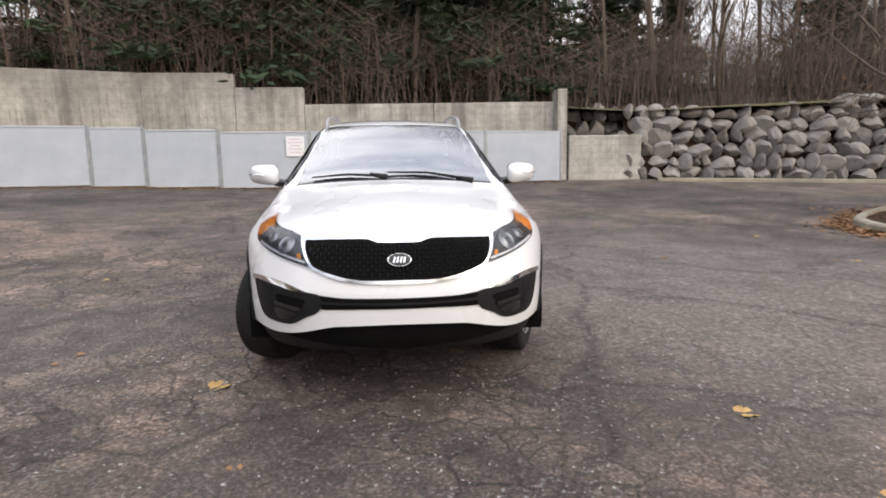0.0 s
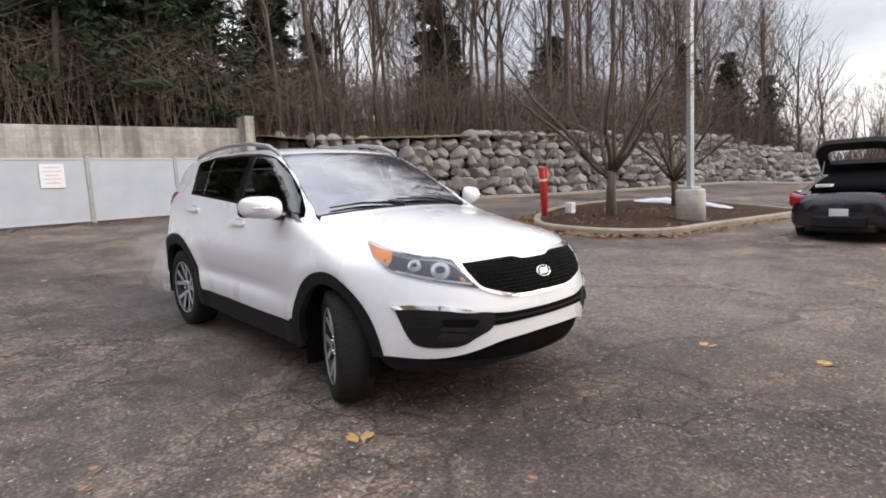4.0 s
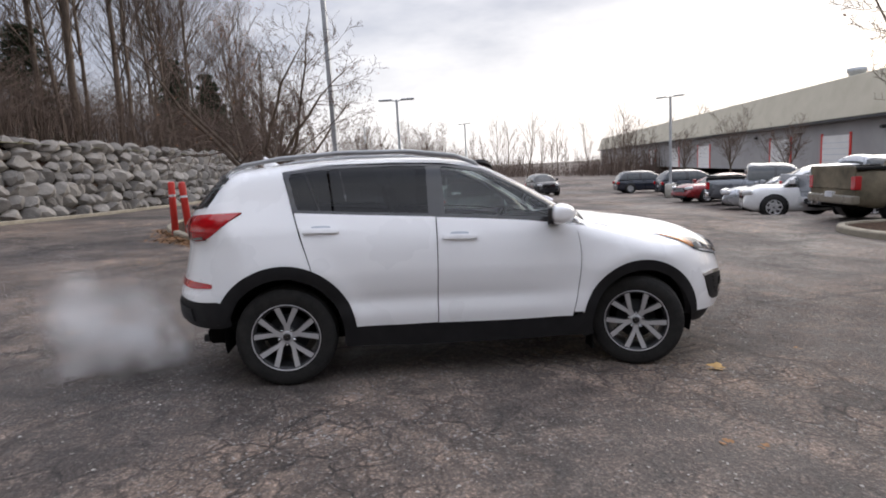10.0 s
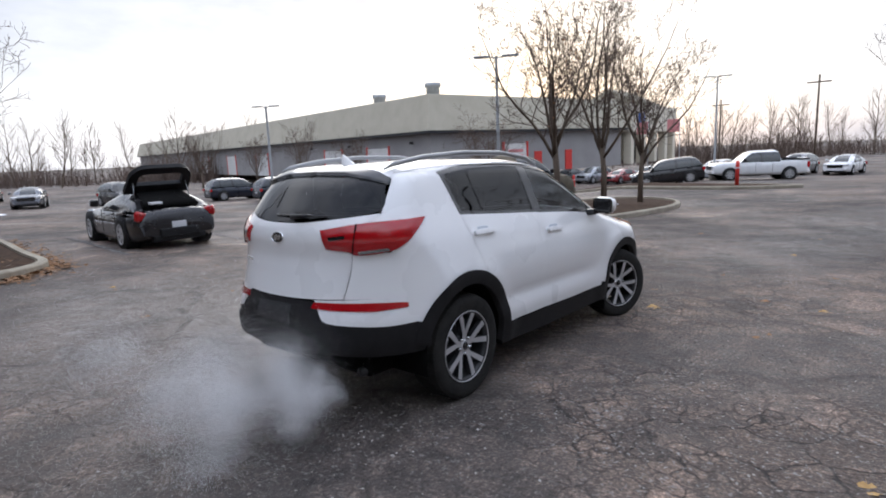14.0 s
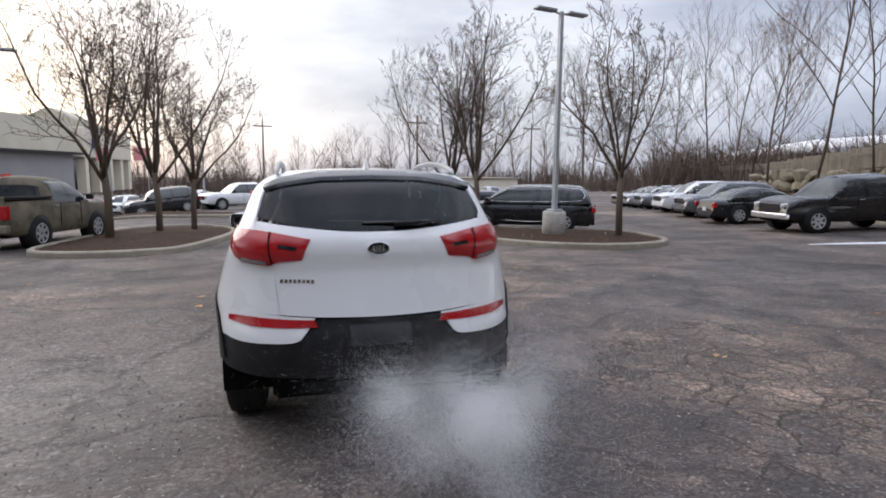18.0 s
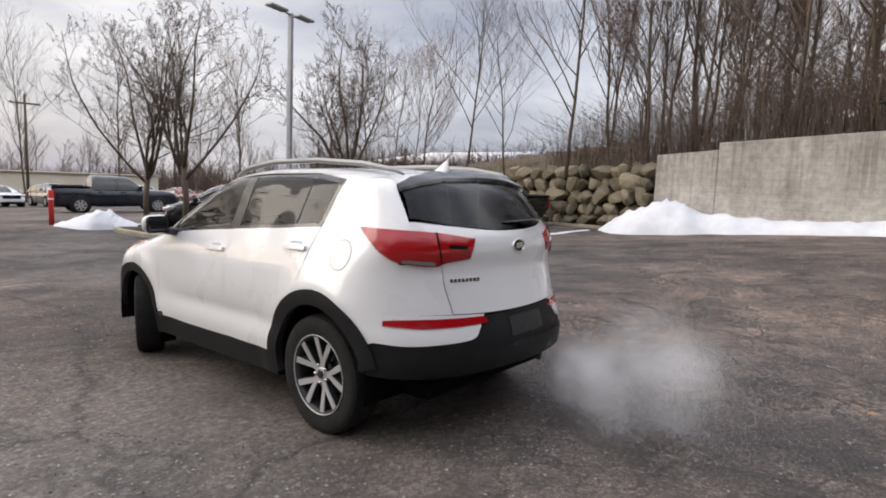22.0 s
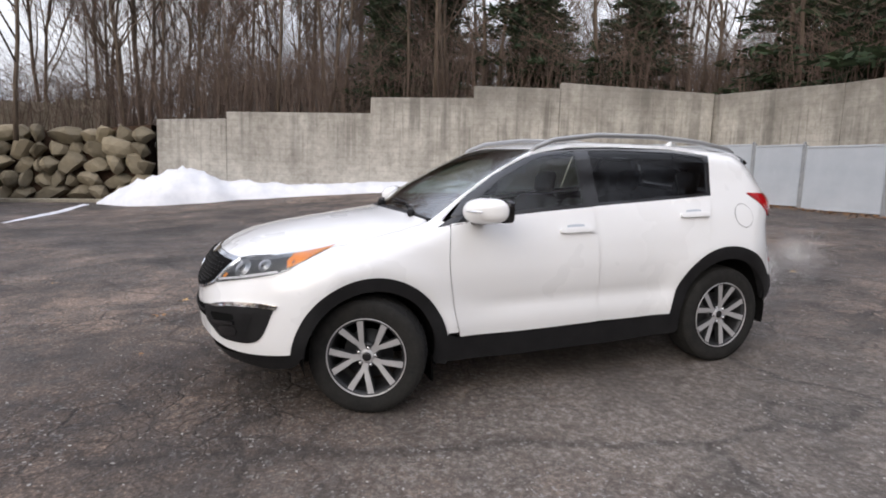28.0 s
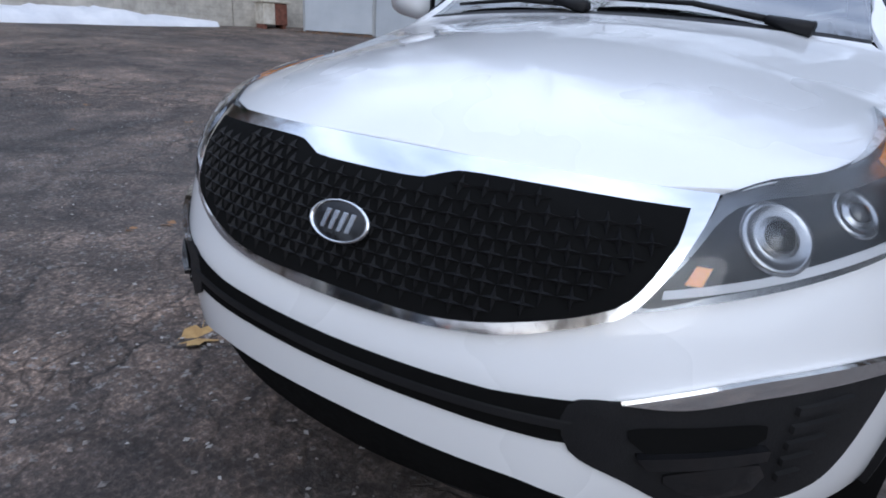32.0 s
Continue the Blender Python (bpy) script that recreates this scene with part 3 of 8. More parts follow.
def on_nose(x, z):
    y = float(NOSE(z)) + 0.25 * x * x + 0.55 * x**4
    return (math.atan2(x, -1.25 - y), z)


def ahead(x, y, z):
    return (math.atan2(x, -1.25 - y), z)


def astern(x, y, z):
    return (math.atan2(x, y - 1.25), z)


def on_tail(x, z):
    y = float(TAIL(z)) - 0.25 * x * x - 0.42 * x**4
    return (math.atan2(x, y - 1.25), z)


def flank(y, z, nose=True):
    x = float(WIDE(y) + TUMBLE(z))
    return (math.atan2(x, (-1.25 - y) if nose else (y - 1.25)), z)


def arc_side(y, z):
    x = bisect(np.array([[0.0, y, z]]), np.array([[1.4, y, z]]))[0][0]
    return (y, math.atan2(z - 1.0, x))


def arc_top(x, y):
    z = bisect(np.array([[x, y, 0.9]]), np.array([[x, y, 2.2]]))[0][2]
    return (y, math.atan2(z - 1.0, x))


def rounded(pts, step=0.02, sharp=()):
    """A closed outline through pts, smooth but at the corners numbered in sharp."""
    n, out = len(pts), []
    for i in range(n):
        p0, p1, p2, p3 = (np.array(pts[(i + k) % n], float) for k in (-1, 0, 1, 2))
        m1 = (p2 - p1) if sharp == "all" or i in sharp else (p2 - p0) / 2
        m2 = (p2 - p1) if sharp == "all" or (i + 1) % n in sharp else (p3 - p1) / 2
        k = max(1, int(np.linalg.norm(p2 - p1) / step))
        for j in range(k):
            t = j / k
            out.append((2 * t**3 - 3 * t**2 + 1) * p1 + (t**3 - 2 * t**2 + t) * m1 + (3 * t**2 - 2 * t**3) * p2 + (t**3 - t**2) * m2)
    return np.array(out)


def skin(outline, mode, lift=0.0, thick=0.014, grid=0.035, mirror=False, dome=0.0):
    """A shell on the body: the outline laid on it, lifted, with a folded rim."""
    from mathutils.geometry import delaunay_2d_cdt
    outline = np.asarray(outline, float)
    n = len(outline)
    lo, hi = outline.min(0), outline.max(0)
    us, vs = np.arange(lo[0] + grid / 2, hi[0], grid), np.arange(lo[1] + grid / 2, hi[1], grid)
    g = np.array([(a, b) for a in us for b in vs]).reshape(-1, 2)
    if len(g):
        a, b = outline, np.roll(outline, -1, 0)
        inside = np.zeros(len(g), bool)
        near = np.full(len(g), 9.0)
        for p, q in zip(a, b):
            cross = (p[1] > g[:, 1]) != (q[1] > g[:, 1])
            with np.errstate(divide="ignore", invalid="ignore"):
                xx = (q[0] - p[0]) * (g[:, 1] - p[1]) / (q[1] - p[1]) + p[0]
            inside ^= cross & (g[:, 0] < xx)
            d = q - p
            t = np.clip(((g - p) @ d) / max(d @ d, 1e-12), 0, 1)
            near = np.minimum(near, np.linalg.norm(g - (p + t[:, None] * d), axis=1))
        g = g[inside & (near > grid * 0.35)]
    pts = np.vstack([outline, g]) if len(g) else outline
    res = delaunay_2d_cdt([Vector(p) for p in pts], [], [list(range(n))], 1, 1e-6)
    uv = np.array([tuple(v) for v in res[0]])
    tris = [tuple(f) for f in res[2]]
    p = bisect(*rays_for(mode, uv))
    nr = normals(p)
    rise = np.full(len(p), lift)
    if dome:
        edge = np.full(len(uv), 9.0)
        for q0, q1 in zip(outline, np.roll(outline, -1, 0)):
            d = q1 - q0
            t = np.clip(((uv - q0) @ d) / max(d @ d, 1e-12), 0, 1)
            edge = np.minimum(edge, np.linalg.norm(uv - (q0 + t[:, None] * d), axis=1))
        rise = rise + dome * np.minimum(1, edge / 0.05) ** 0.6
    out = p + nr * rise[:, None]
    # outward winding
    fixed = []
    for f in tris:
        a, b, c = out[f[0]], out[f[1]], out[f[2]]
        fixed.append(f if np.dot(np.cross(b - a, c - a), nr[f[0]]) > 0 else f[::-1])
    count = {}
    for f in fixed:
        for e in ((f[0], f[1]), (f[1], f[2]), (f[2], f[0])):
            count[e] = 1
    rim = [e for e in count if (e[1], e[0]) not in count]
    verts = [tuple(v) for v in out]
    faces = list(fixed)
    top_of, low_of = {}, {}
    for a, b in rim:
        for i in (a, b):
            if i not in top_of:
                top_of[i] = len(verts)
                verts.append(tuple(out[i]))
                low_of[i] = len(verts)
                verts.append(tuple(out[i] - nr[i] * (thick + rise[i] * (1 if dome else 0))))
        faces.append((top_of[b], top_of[a], low_of[a], low_of[b]))
    vn = [tuple(v) for v in nr] + [None] * (len(verts) - len(nr))
    for i in top_of:
        vn[top_of[i]] = vn[low_of[i]] = tuple(nr[i])
    if mirror:
        verts = [(-x, y, z) for x, y, z in verts]
        faces = [f[::-1] for f in faces]
        vn = [(-x, y, z) for x, y, z in vn]
    me = mesh_of("shell", verts, faces, True)
    if not dome:
        me.normals_split_custom_set_from_vertices(vn)
    return me


CAR_TILT = Matrix(((0.99996, 0.00013, 0.0094, 0), (0.00013, 0.99930, -0.0373, 0), (-0.0094, 0.0373, 0.99926, -0.002), (0, 0, 0, 1))) @ Matrix.Diagonal((1, 1, 1.015, 1))
suv = thing("sport_utility_vehicle", "clean white compact sport utility vehicle with black lower cladding", "car", CAR_TILT)


def both(name, outline, mode, material, label="", parents=None, **kw):
    pa, pb = parents or (suv, suv)
    return part(name, skin(outline, mode, **kw), material, pa, label), part(name, skin(outline, mode, mirror=True, **kw), material, pb, label)


def arch(r, a0, a1, yc, n=26, zc=0.36):
    return [(yc + r * math.cos(radians(a0 + (a1 - a0) * i / n)), zc + r * math.sin(radians(a0 + (a1 - a0) * i / n))) for i in range(n + 1)]


def mirrored(half):
    """A whole outline from the half on the car's left, first and last points on its middle."""
    return list(half) + [(-u, v) for u, v in half[1:-1]][::-1]


W, BLK = M["white_paint"], M["black_plastic"]
FR, RR = 0.462, 0.503
# doors
door_f = both("front_door", rounded([(-0.815, 1.085), (-0.840, 0.85), (-0.815, 0.60), (-0.775, 0.41), (-0.3, 0.40), (0.225, 0.405), (0.222, 0.7), (0.218, 0.95), (0.218, 1.160), (-0.30, 1.130)], sharp=(0, 3, 5, 8)), "side", W)
door_r = both("rear_door", rounded([(0.84, 0.41)] + arch(RR, 165, 114, 1.32, 10) + [(1.145, 0.92), (1.19, 1.06), (1.235, 1.217), (0.75, 1.190), (0.226, 1.163), (0.226, 0.95), (0.230, 0.7), (0.233, 0.408), (0.5, 0.405)], sharp=(0, 1, 11, 14, 16, 19)), "side", W)
both("front_fender", rounded([(-0.86, 0.44)] + arch(FR, 4, 160, -1.32, 26, 0.345) + [(-1.86, 0.72), (-1.78, 0.85), (-1.70, 0.92), (-1.60, 0.985), (-1.45, 0.998), (-1.20, 1.028), (-0.95, 1.058), (-0.823, 1.078), (-0.848, 0.85), (-0.823, 0.60), (-0.79, 0.44)], sharp=(0, 1, 27, 28, 31, 35, 38)), "side", W)
both("rear_quarter", rounded(arch(RR, 113, 30, 1.32, 20) + [(1.83, 0.64), (1.86, 0.73), (1.86, 1.055), (1.775, 1.105), (1.69, 1.165), (1.59, 1.232), (1.72, 1.224), (1.81, 1.212), (1.775, 1.36), (1.70, 1.46), (1.66, 1.50), (1.50, 1.505), (1.34, 1.505), (1.315, 1.47), (1.245, 1.217), (1.2, 1.06), (1.153, 0.92)], sharp=(0, 20, 22, 25, 27, 30, 32)), "side", W)
rail = [arc_side(-0.905, 1.068), arc_side(-0.70, 1.228), arc_side(-0.45, 1.378), arc_side(-0.15, 1.508), arc_side(0.15, 1.556), arc_side(0.5, 1.564), arc_side(1.0, 1.552), arc_side(1.33, 1.508), arc_side(1.66, 1.503), arc_top(0.56, 1.70), arc_top(0.565, 1.4), arc_top(0.565, 0.9), arc_top(0.56, 0.4), arc_top(0.555, 0.0), arc_top(0.56, -0.10), arc_top(0.60, -0.30), arc_top(0.665, -0.62), arc_top(0.712, -0.88), arc_top(0.735, -0.97)]
both("roof_side", rounded(rail, sharp=(0, 8, 9, 18)), "arc", W)
both("cowl_side", rounded([arc_side(-1.20, 1.030), arc_side(-0.95, 1.060), arc_side(-0.83, 1.080), arc_side(-0.86, 1.105), arc_top(0.745, -0.93), arc_top(0.742, -1.0), arc_top(0.742, -1.20)], sharp="all"), "arc", W, lift=-0.002)
# bonnet, roof, tailgate
part("bonnet", skin(rounded(mirrored([(0.0, -2.108), (0.25, -2.092), (0.42, -2.045), (0.545, -1.975), (0.625, -1.875), (0.672, -1.80), (0.712, -1.68), (0.742, -1.47), (0.742, -1.20), (0.735, -0.98), (0.70, -0.93), (0.45, -0.985), (0.22, -1.03), (0.0, -1.045)]), sharp=(3, 9, 10, 16, 17, 23)), "top", lift=0.004), W, suv)
part("roof", skin(rounded(mirrored([(0.0, -0.15), (0.3, -0.13), (0.55, -0.085), (0.552, 0.4), (0.555, 1.0), (0.552, 1.5), (0.54, 1.67), (0.0, 1.70)]), sharp=(2, 6, 8, 12)), "top", lift=0.002), W, suv)
gate_t = part("tailgate", skin(rounded(mirrored([(0.0, 1.205), (0.2, 1.210), (0.45, 1.235), (0.665, 1.265), (0.60, 1.19), (0.56, 1.03), (0.555, 0.92), (0.53, 0.765), (0.30, 0.756), (0.0, 0.752)]), sharp=(3, 4, 7, 11, 14, 15)), "rear", lift=0.002), W, suv)
both("rear_corner", rounded([on_tail(0.566, 1.045), on_tail(0.65, 1.035), flank(1.87, 1.035, False), flank(1.862, 0.776, False), on_tail(0.74, 0.770), on_tail(0.537, 0.763), on_tail(0.561, 0.92)], sharp=(0, 2, 3, 5)), "tail", W)
both("rear_pillar", rounded([on_tail(0.62, 1.475), on_tail(0.655, 1.33), on_tail(0.675, 1.215), flank(1.80, 1.21, False), flank(1.765, 1.36, False), flank(1.695, 1.46, False)], sharp="all"), "tail", W)
# bumpers
part("front_bumper", skin(rounded(mirrored([on_nose(0.0, 0.908), on_nose(0.3, 0.903), on_nose(0.5, 0.890), on_nose(0.56, 0.84), ahead(0.79, -1.80, 0.86), flank(-1.72, 0.91), flank(-1.80, 0.83), flank(-1.845, 0.71), flank(-1.70, 0.56), flank(-1.74, 0.40), ahead(0.80, -1.83, 0.386), on_nose(0.70, 0.382), on_nose(0.60, 0.394), on_nose(0.49, 0.421), on_nose(0.40, 0.446), on_nose(0.30, 0.462), on_nose(0.0, 0.472)]), sharp=(5, 9)), "nose"), W, suv)
part("lower_valance", skin(rounded(mirrored([on_nose(0.0, 0.478), on_nose(0.30, 0.468), on_nose(0.49, 0.427), on_nose(0.60, 0.400), on_nose(0.72, 0.388), flank(-1.88, 0.390), flank(-1.72, 0.405), flank(-1.74, 0.34), flank(-1.80, 0.29), on_nose(0.72, 0.265), on_nose(0.5, 0.275), on_nose(0.0, 0.285)])), "nose", lift=-0.036), BLK, suv, "black lower valance")
both("rear_bumper_corner", rounded([on_tail(0.352, 0.752), on_tail(0.53, 0.760), on_tail(0.70, 0.768), flank(1.855, 0.776, False), flank(1.80, 0.66, False), flank(1.78, 0.622, False), on_tail(0.76, 0.606), on_tail(0.60, 0.612), on_tail(0.46, 0.626), on_tail(0.415, 0.66)], sharp=(0, 3, 5)), "tail", W, lift=0.004)
part("rear_bumper", skin(rounded(mirrored([on_tail(0.0, 0.746), on_tail(0.345, 0.743), on_tail(0.408, 0.655), on_tail(0.46, 0.620), on_tail(0.60, 0.606), on_tail(0.76, 0.600), flank(1.78, 0.615, False), flank(1.70, 0.50, False), flank(1.735, 0.44, False), on_tail(0.70, 0.420), on_tail(0.40, 0.430), on_tail(0.0, 0.435)]), sharp=(1, 21)), "tail", lift=-0.002), BLK, suv, "black textured rear bumper")
part("bumper_lip", skin(rounded(mirrored([on_tail(0.0, 0.572), on_tail(0.42, 0.566), on_tail(0.70, 0.548), on_tail(0.72, 0.46), on_tail(0.42, 0.445), on_tail(0.0, 0.445)]), sharp="all"), "tail", lift=0.012, thick=0.03), BLK, suv)
plate = part("plate_recess", skin(rounded(mirrored([on_tail(0.0, 0.715), on_tail(0.165, 0.713), on_tail(0.165, 0.605), on_tail(0.0, 0.605)]), sharp="all"), "tail", lift=0.004, thick=0.01), M["rim_dark"], suv)
# cladding
both("arch_cladding", rounded(arch(FR, -12, 176, -1.32, 30, 0.345) + arch(0.388, 176, -12, -1.32, 30, 0.345), sharp="all"), "side", BLK, lift=0.012, thick=0.05)
both("arch_cladding", rounded(arch(RR, 14, 190, 1.32, 30) + arch(0.415, 190, 14, 1.32, 30), sharp="all"), "side", BLK, lift=0.012, thick=0.05)
both("sill_cladding", rounded([(-0.865, 0.43), (-0.79, 0.40), (-0.3, 0.392), (0.5, 0.395), (0.84, 0.405), (0.90, 0.36), (0.90, 0.27), (0.4, 0.25), (-0.4, 0.25), (-0.93, 0.27), (-0.90, 0.36)], sharp="all"), "side", BLK, lift=0.012, thick=0.04)
# the dark shell under the panels
both("inner_lining", rounded([(-0.87, 0.42), (-0.88, 1.05), (-0.3, 1.11), (0.5, 1.15), (1.23, 1.20), (1.16, 0.92), (0.95, 0.80), (0.83, 0.60), (0.80, 0.40), (0.2, 0.39)], sharp="all"), "side", M["dark"], lift=-0.022, thick=0.01, grid=0.08)
both("inner_lining", rounded(arch(0.49, 110, 30, 1.32, 12) + [(1.86, 0.70), (1.88, 1.2), (1.76, 1.36), (1.64, 1.49), (1.34, 1.495), (1.25, 1.21), (1.16, 0.92)], sharp="all"), "side", M["dark"], lift=-0.022, thick=0.01, grid=0.08)
both("inner_lining", rounded(arch(0.45, 10, 150, -1.32, 14, 0.345) + [(-1.80, 0.83), (-1.65, 0.93), (-1.2, 1.01), (-0.86, 1.05), (-0.86, 0.44)], sharp="all"), "side", M["dark"], lift=-0.022, thick=0.01, grid=0.08)
part("inner_lining", skin(rounded(mirrored([on_tail(0.0, 1.19), on_tail(0.4, 1.20), on_tail(0.66, 1.25), flank(1.80, 1.22, False), flank(1.84, 0.9, False), flank(1.82, 0.60, False), on_tail(0.7, 0.40), on_tail(0.0, 0.38)]), sharp="all"), "tail", lift=-0.03, thick=0.01, grid=0.08), M["dark"], suv)
part("inner_lining", skin(rounded(mirrored([on_nose(0.0, 0.92), on_nose(0.5, 0.90), flank(-1.75, 0.93), flank(-1.85, 0.7), flank(-1.84, 0.40), on_nose(0.7, 0.36), on_nose(0.0, 0.30)]), sharp="all"), "nose", lift=-0.03, thick=0.01, grid=0.08), M["dark"], suv)
part("inner_lining", skin(rounded(mirrored([(0.0, -2.06), (0.5, -1.97), (0.70, -1.45), (0.70, -0.93), (0.3, -0.99), (0.0, -1.01)]), sharp="all"), "top", lift=-0.022, thick=0.01, grid=0.08), M["dark"], suv)
part("headliner", skin(rounded(mirrored([(0.0, -0.16), (0.5, -0.10), (0.54, 0.4), (0.54, 1.2), (0.5, 1.66), (0.0, 1.70)]), sharp="all"), "top", lift=-0.03, thick=0.01, grid=0.08), M["cabin"], suv)
# glass
both("front_window", rounded([(-0.68, 1.135), (-0.2, 1.158), (0.155, 1.178), (0.165, 1.535), (0.05, 1.525), (-0.15, 1.478), (-0.42, 1.352), (-0.62, 1.225)], sharp=(0, 2, 3, 7)), "side", M["side_glass"], lift=-0.006, thick=0.004)
both("rear_window", rounded([(0.275, 1.185), (0.6, 1.200), (0.95, 1.217), (0.99, 1.520), (0.6, 1.538), (0.275, 1.535)], sharp="all"), "side", M["privacy"], lift=-0.006, thick=0.004)
both("quarter_window", rounded([(0.965, 1.217), (1.215, 1.232), (1.275, 1.455), (1.26, 1.49), (1.005, 1.518)], sharp="all"), "side", M["privacy"], lift=-0.005, thick=0.004)
both("window_pillar", rounded([(0.150, 1.165), (0.275, 1.171), (0.275, 1.550), (0.165, 1.545)], sharp="all"), "side", M["gloss_black"], lift=-0.003)
both("belt_trim", rounded([(-0.90, 1.066), (-0.3, 1.135), (0.215, 1.163), (0.8, 1.192), (1.243, 1.218), (1.225, 1.238), (0.8, 1.212), (0.215, 1.184), (-0.3, 1.157), (-0.66, 1.138), (-0.80, 1.118)], sharp="all", step=0.03), "side", M["gloss_black"], lift=0.0)
both("window_surround", rounded([(-0.80, 1.13), (-0.70, 1.222), (-0.45, 1.372), (-0.15, 1.502), (0.15, 1.550), (0.5, 1.558), (1.0, 1.546), (1.325, 1.502), (1.308, 1.47), (1.243, 1.225), (1.212, 1.236), (1.272, 1.46), (1.258, 1.488), (1.0, 1.520), (0.5, 1.536), (0.15, 1.528), (-0.15, 1.476), (-0.42, 1.350), (-0.62, 1.222), (-0.68, 1.135)], sharp="all", step=0.03), "side", M["gloss_black"], lift=-0.001)
part("windscreen", skin(rounded(mirrored([(0.0, -0.165), (0.3, -0.145), (0.545, -0.10), (0.59, -0.30), (0.655, -0.62), (0.705, -0.90), (0.45, -0.955), (0.22, -0.995), (0.0, -1.01)]), sharp=(2, 5, 11, 14)), "top", lift=0.0, thick=0.004), M["glass"], suv, "windscreen reflecting a pale sky")
part("rear_screen", skin(rounded(mirrored([(0.0, 1.512), (0.3, 1.505), (0.50, 1.480), (0.605, 1.440), (0.655, 1.285), (0.45, 1.240), (0.2, 1.216), (0.14, 1.208), (0.0, 1.212)]), sharp=(3, 4, 13, 14)), "rear", lift=0.004, thick=0.004), M["privacy"], suv, "dark rear screen")
part("spoiler", skin(rounded(mirrored([(0.0, 1.66), (0.3, 1.65), (0.57, 1.61), (0.600, 1.705), (0.3, 1.775), (0.0, 1.790)]), sharp=(2, 3, 7, 8)), "top", lift=0.012, thick=0.016), W, suv)
part("spoiler_edge", skin(rounded(mirrored([(0.0, 1.540), (0.3, 1.530), (0.52, 1.492), (0.615, 1.455), (0.615, 1.432), (0.50, 1.462), (0.3, 1.490), (0.0, 1.498)]), sharp="all"), "rear", lift=0.026, thick=0.03), M["gloss_black"], suv, "black underside of the spoiler")

# front lamps: a dark housing, bowls and a clear cover over them
lamp_line = [on_nose(0.458, 0.752), on_nose(0.502, 0.825), on_nose(0.540, 0.893), on_nose(0.60, 0.910), ahead(0.655, -1.86, 0.920), ahead(0.705, -1.70, 0.946), ahead(0.748, -1.48, 0.984), ahead(0.772, -1.58, 0.948), ahead(0.790, -1.70, 0.895), ahead(0.788, -1.78, 0.852), on_nose(0.735, 0.820), on_nose(0.64, 0.792), on_nose(0.55, 0.772)]
lamps = both("headlamp", rounded(lamp_line, sharp=(0, 2, 6)), "nose", M["lamp_grey"], "clear headlamp with chrome bowls and amber corner", lift=0.002, thick=0.02)
both("housing", rounded([on_nose(0.47, 0.760), on_nose(0.508, 0.815), on_nose(0.548, 0.872), on_nose(0.60, 0.892), ahead(0.66, -1.85, 0.902), ahead(0.715, -1.72, 0.918), ahead(0.772, -1.72, 0.885), ahead(0.778, -1.78, 0.860), on_nose(0.725, 0.828), on_nose(0.64, 0.800), on_nose(0.55, 0.780)]), "nose", M["rim_dark"], parents=lamps, lift=0.004, thick=0.006)
both("amber_corner", rounded([ahead(0.718, -1.725, 0.934), ahead(0.742, -1.50, 0.974), ahead(0.765, -1.59, 0.944), ahead(0.784, -1.69, 0.900), ahead(0.778, -1.765, 0.870), ahead(0.745, -1.76, 0.900)], sharp=(0, 1)), "nose", M["amber"], parents=lamps, lift=0.007, thick=0.006)
both("amber_reflector", rounded([on_nose(0.512, 0.792), on_nose(0.522, 0.814), on_nose(0.540, 0.812), on_nose(0.532, 0.790)], sharp="all"), "nose", M["amber"], parents=lamps, lift=0.009, thick=0.004)
both("light_guide", rounded([on_nose(0.49, 0.772), on_nose(0.60, 0.792), on_nose(0.70, 0.816), ahead(0.762, -1.81, 0.842), ahead(0.758, -1.815, 0.852), on_nose(0.69, 0.826), on_nose(0.60, 0.803), on_nose(0.49, 0.783)], sharp="all"), "nose", M["paper"], parents=lamps, lift=0.009, thick=0.004)
both("lens", rounded(lamp_line, sharp=(0, 2, 6)), "nose", M["lens"], parents=lamps, lift=0.012, thick=0.008, dome=0.008)


def surface_frame(x, z, mode="nose", y=None):
    """A pose on the body that looks outward along its skin's normal."""
    u = on_nose(x, z) if mode == "nose" else on_tail(x, z) if mode == "tail" else (y, z)
    p = bisect(*rays_for(mode, np.array([u])))
    n = Vector(normals(p)[0])
    m = n.to_track_quat("Z", "Y").to_matrix().to_4x4()
    m.translation = Vector(p[0])
    return m


def flipped(me):
    c = me.copy()
    c.transform(Matrix.Diagonal((-1, 1, 1, 1)))
    c.flip_normals()
    return c


bowl = [(0.056, 0.004), (0.052, 0.010), (0.046, 0.009), (0.034, 0.004), (0.030, 0.006), (0.026, 0.010), (0.014, 0.014), (0.002, 0.0155)]
for (x, z, s), nm in (((0.612, 0.850, 1.0), "projector_bowl"), ((0.708, 0.876, 0.72), "beam_bowl")):
    me = lathe([(r * s, a * s) for r, a in bowl], 28, "z")
    me.transform(surface_frame(x, z))
    part(nm, me, M["lamp_silver"], lamps[0])
    part(nm, flipped(me), M["lamp_silver"], lamps[1])
    core = lathe([(0.024 * s, 0.012), (0.016 * s, 0.0165), (0.001, 0.0185)], 20, "z")
    core.transform(surface_frame(x, z))
    part("bulb_lens", core, M["gloss_black"], lamps[0])
    part("bulb_lens", flipped(core), M["gloss_black"], lamps[1])

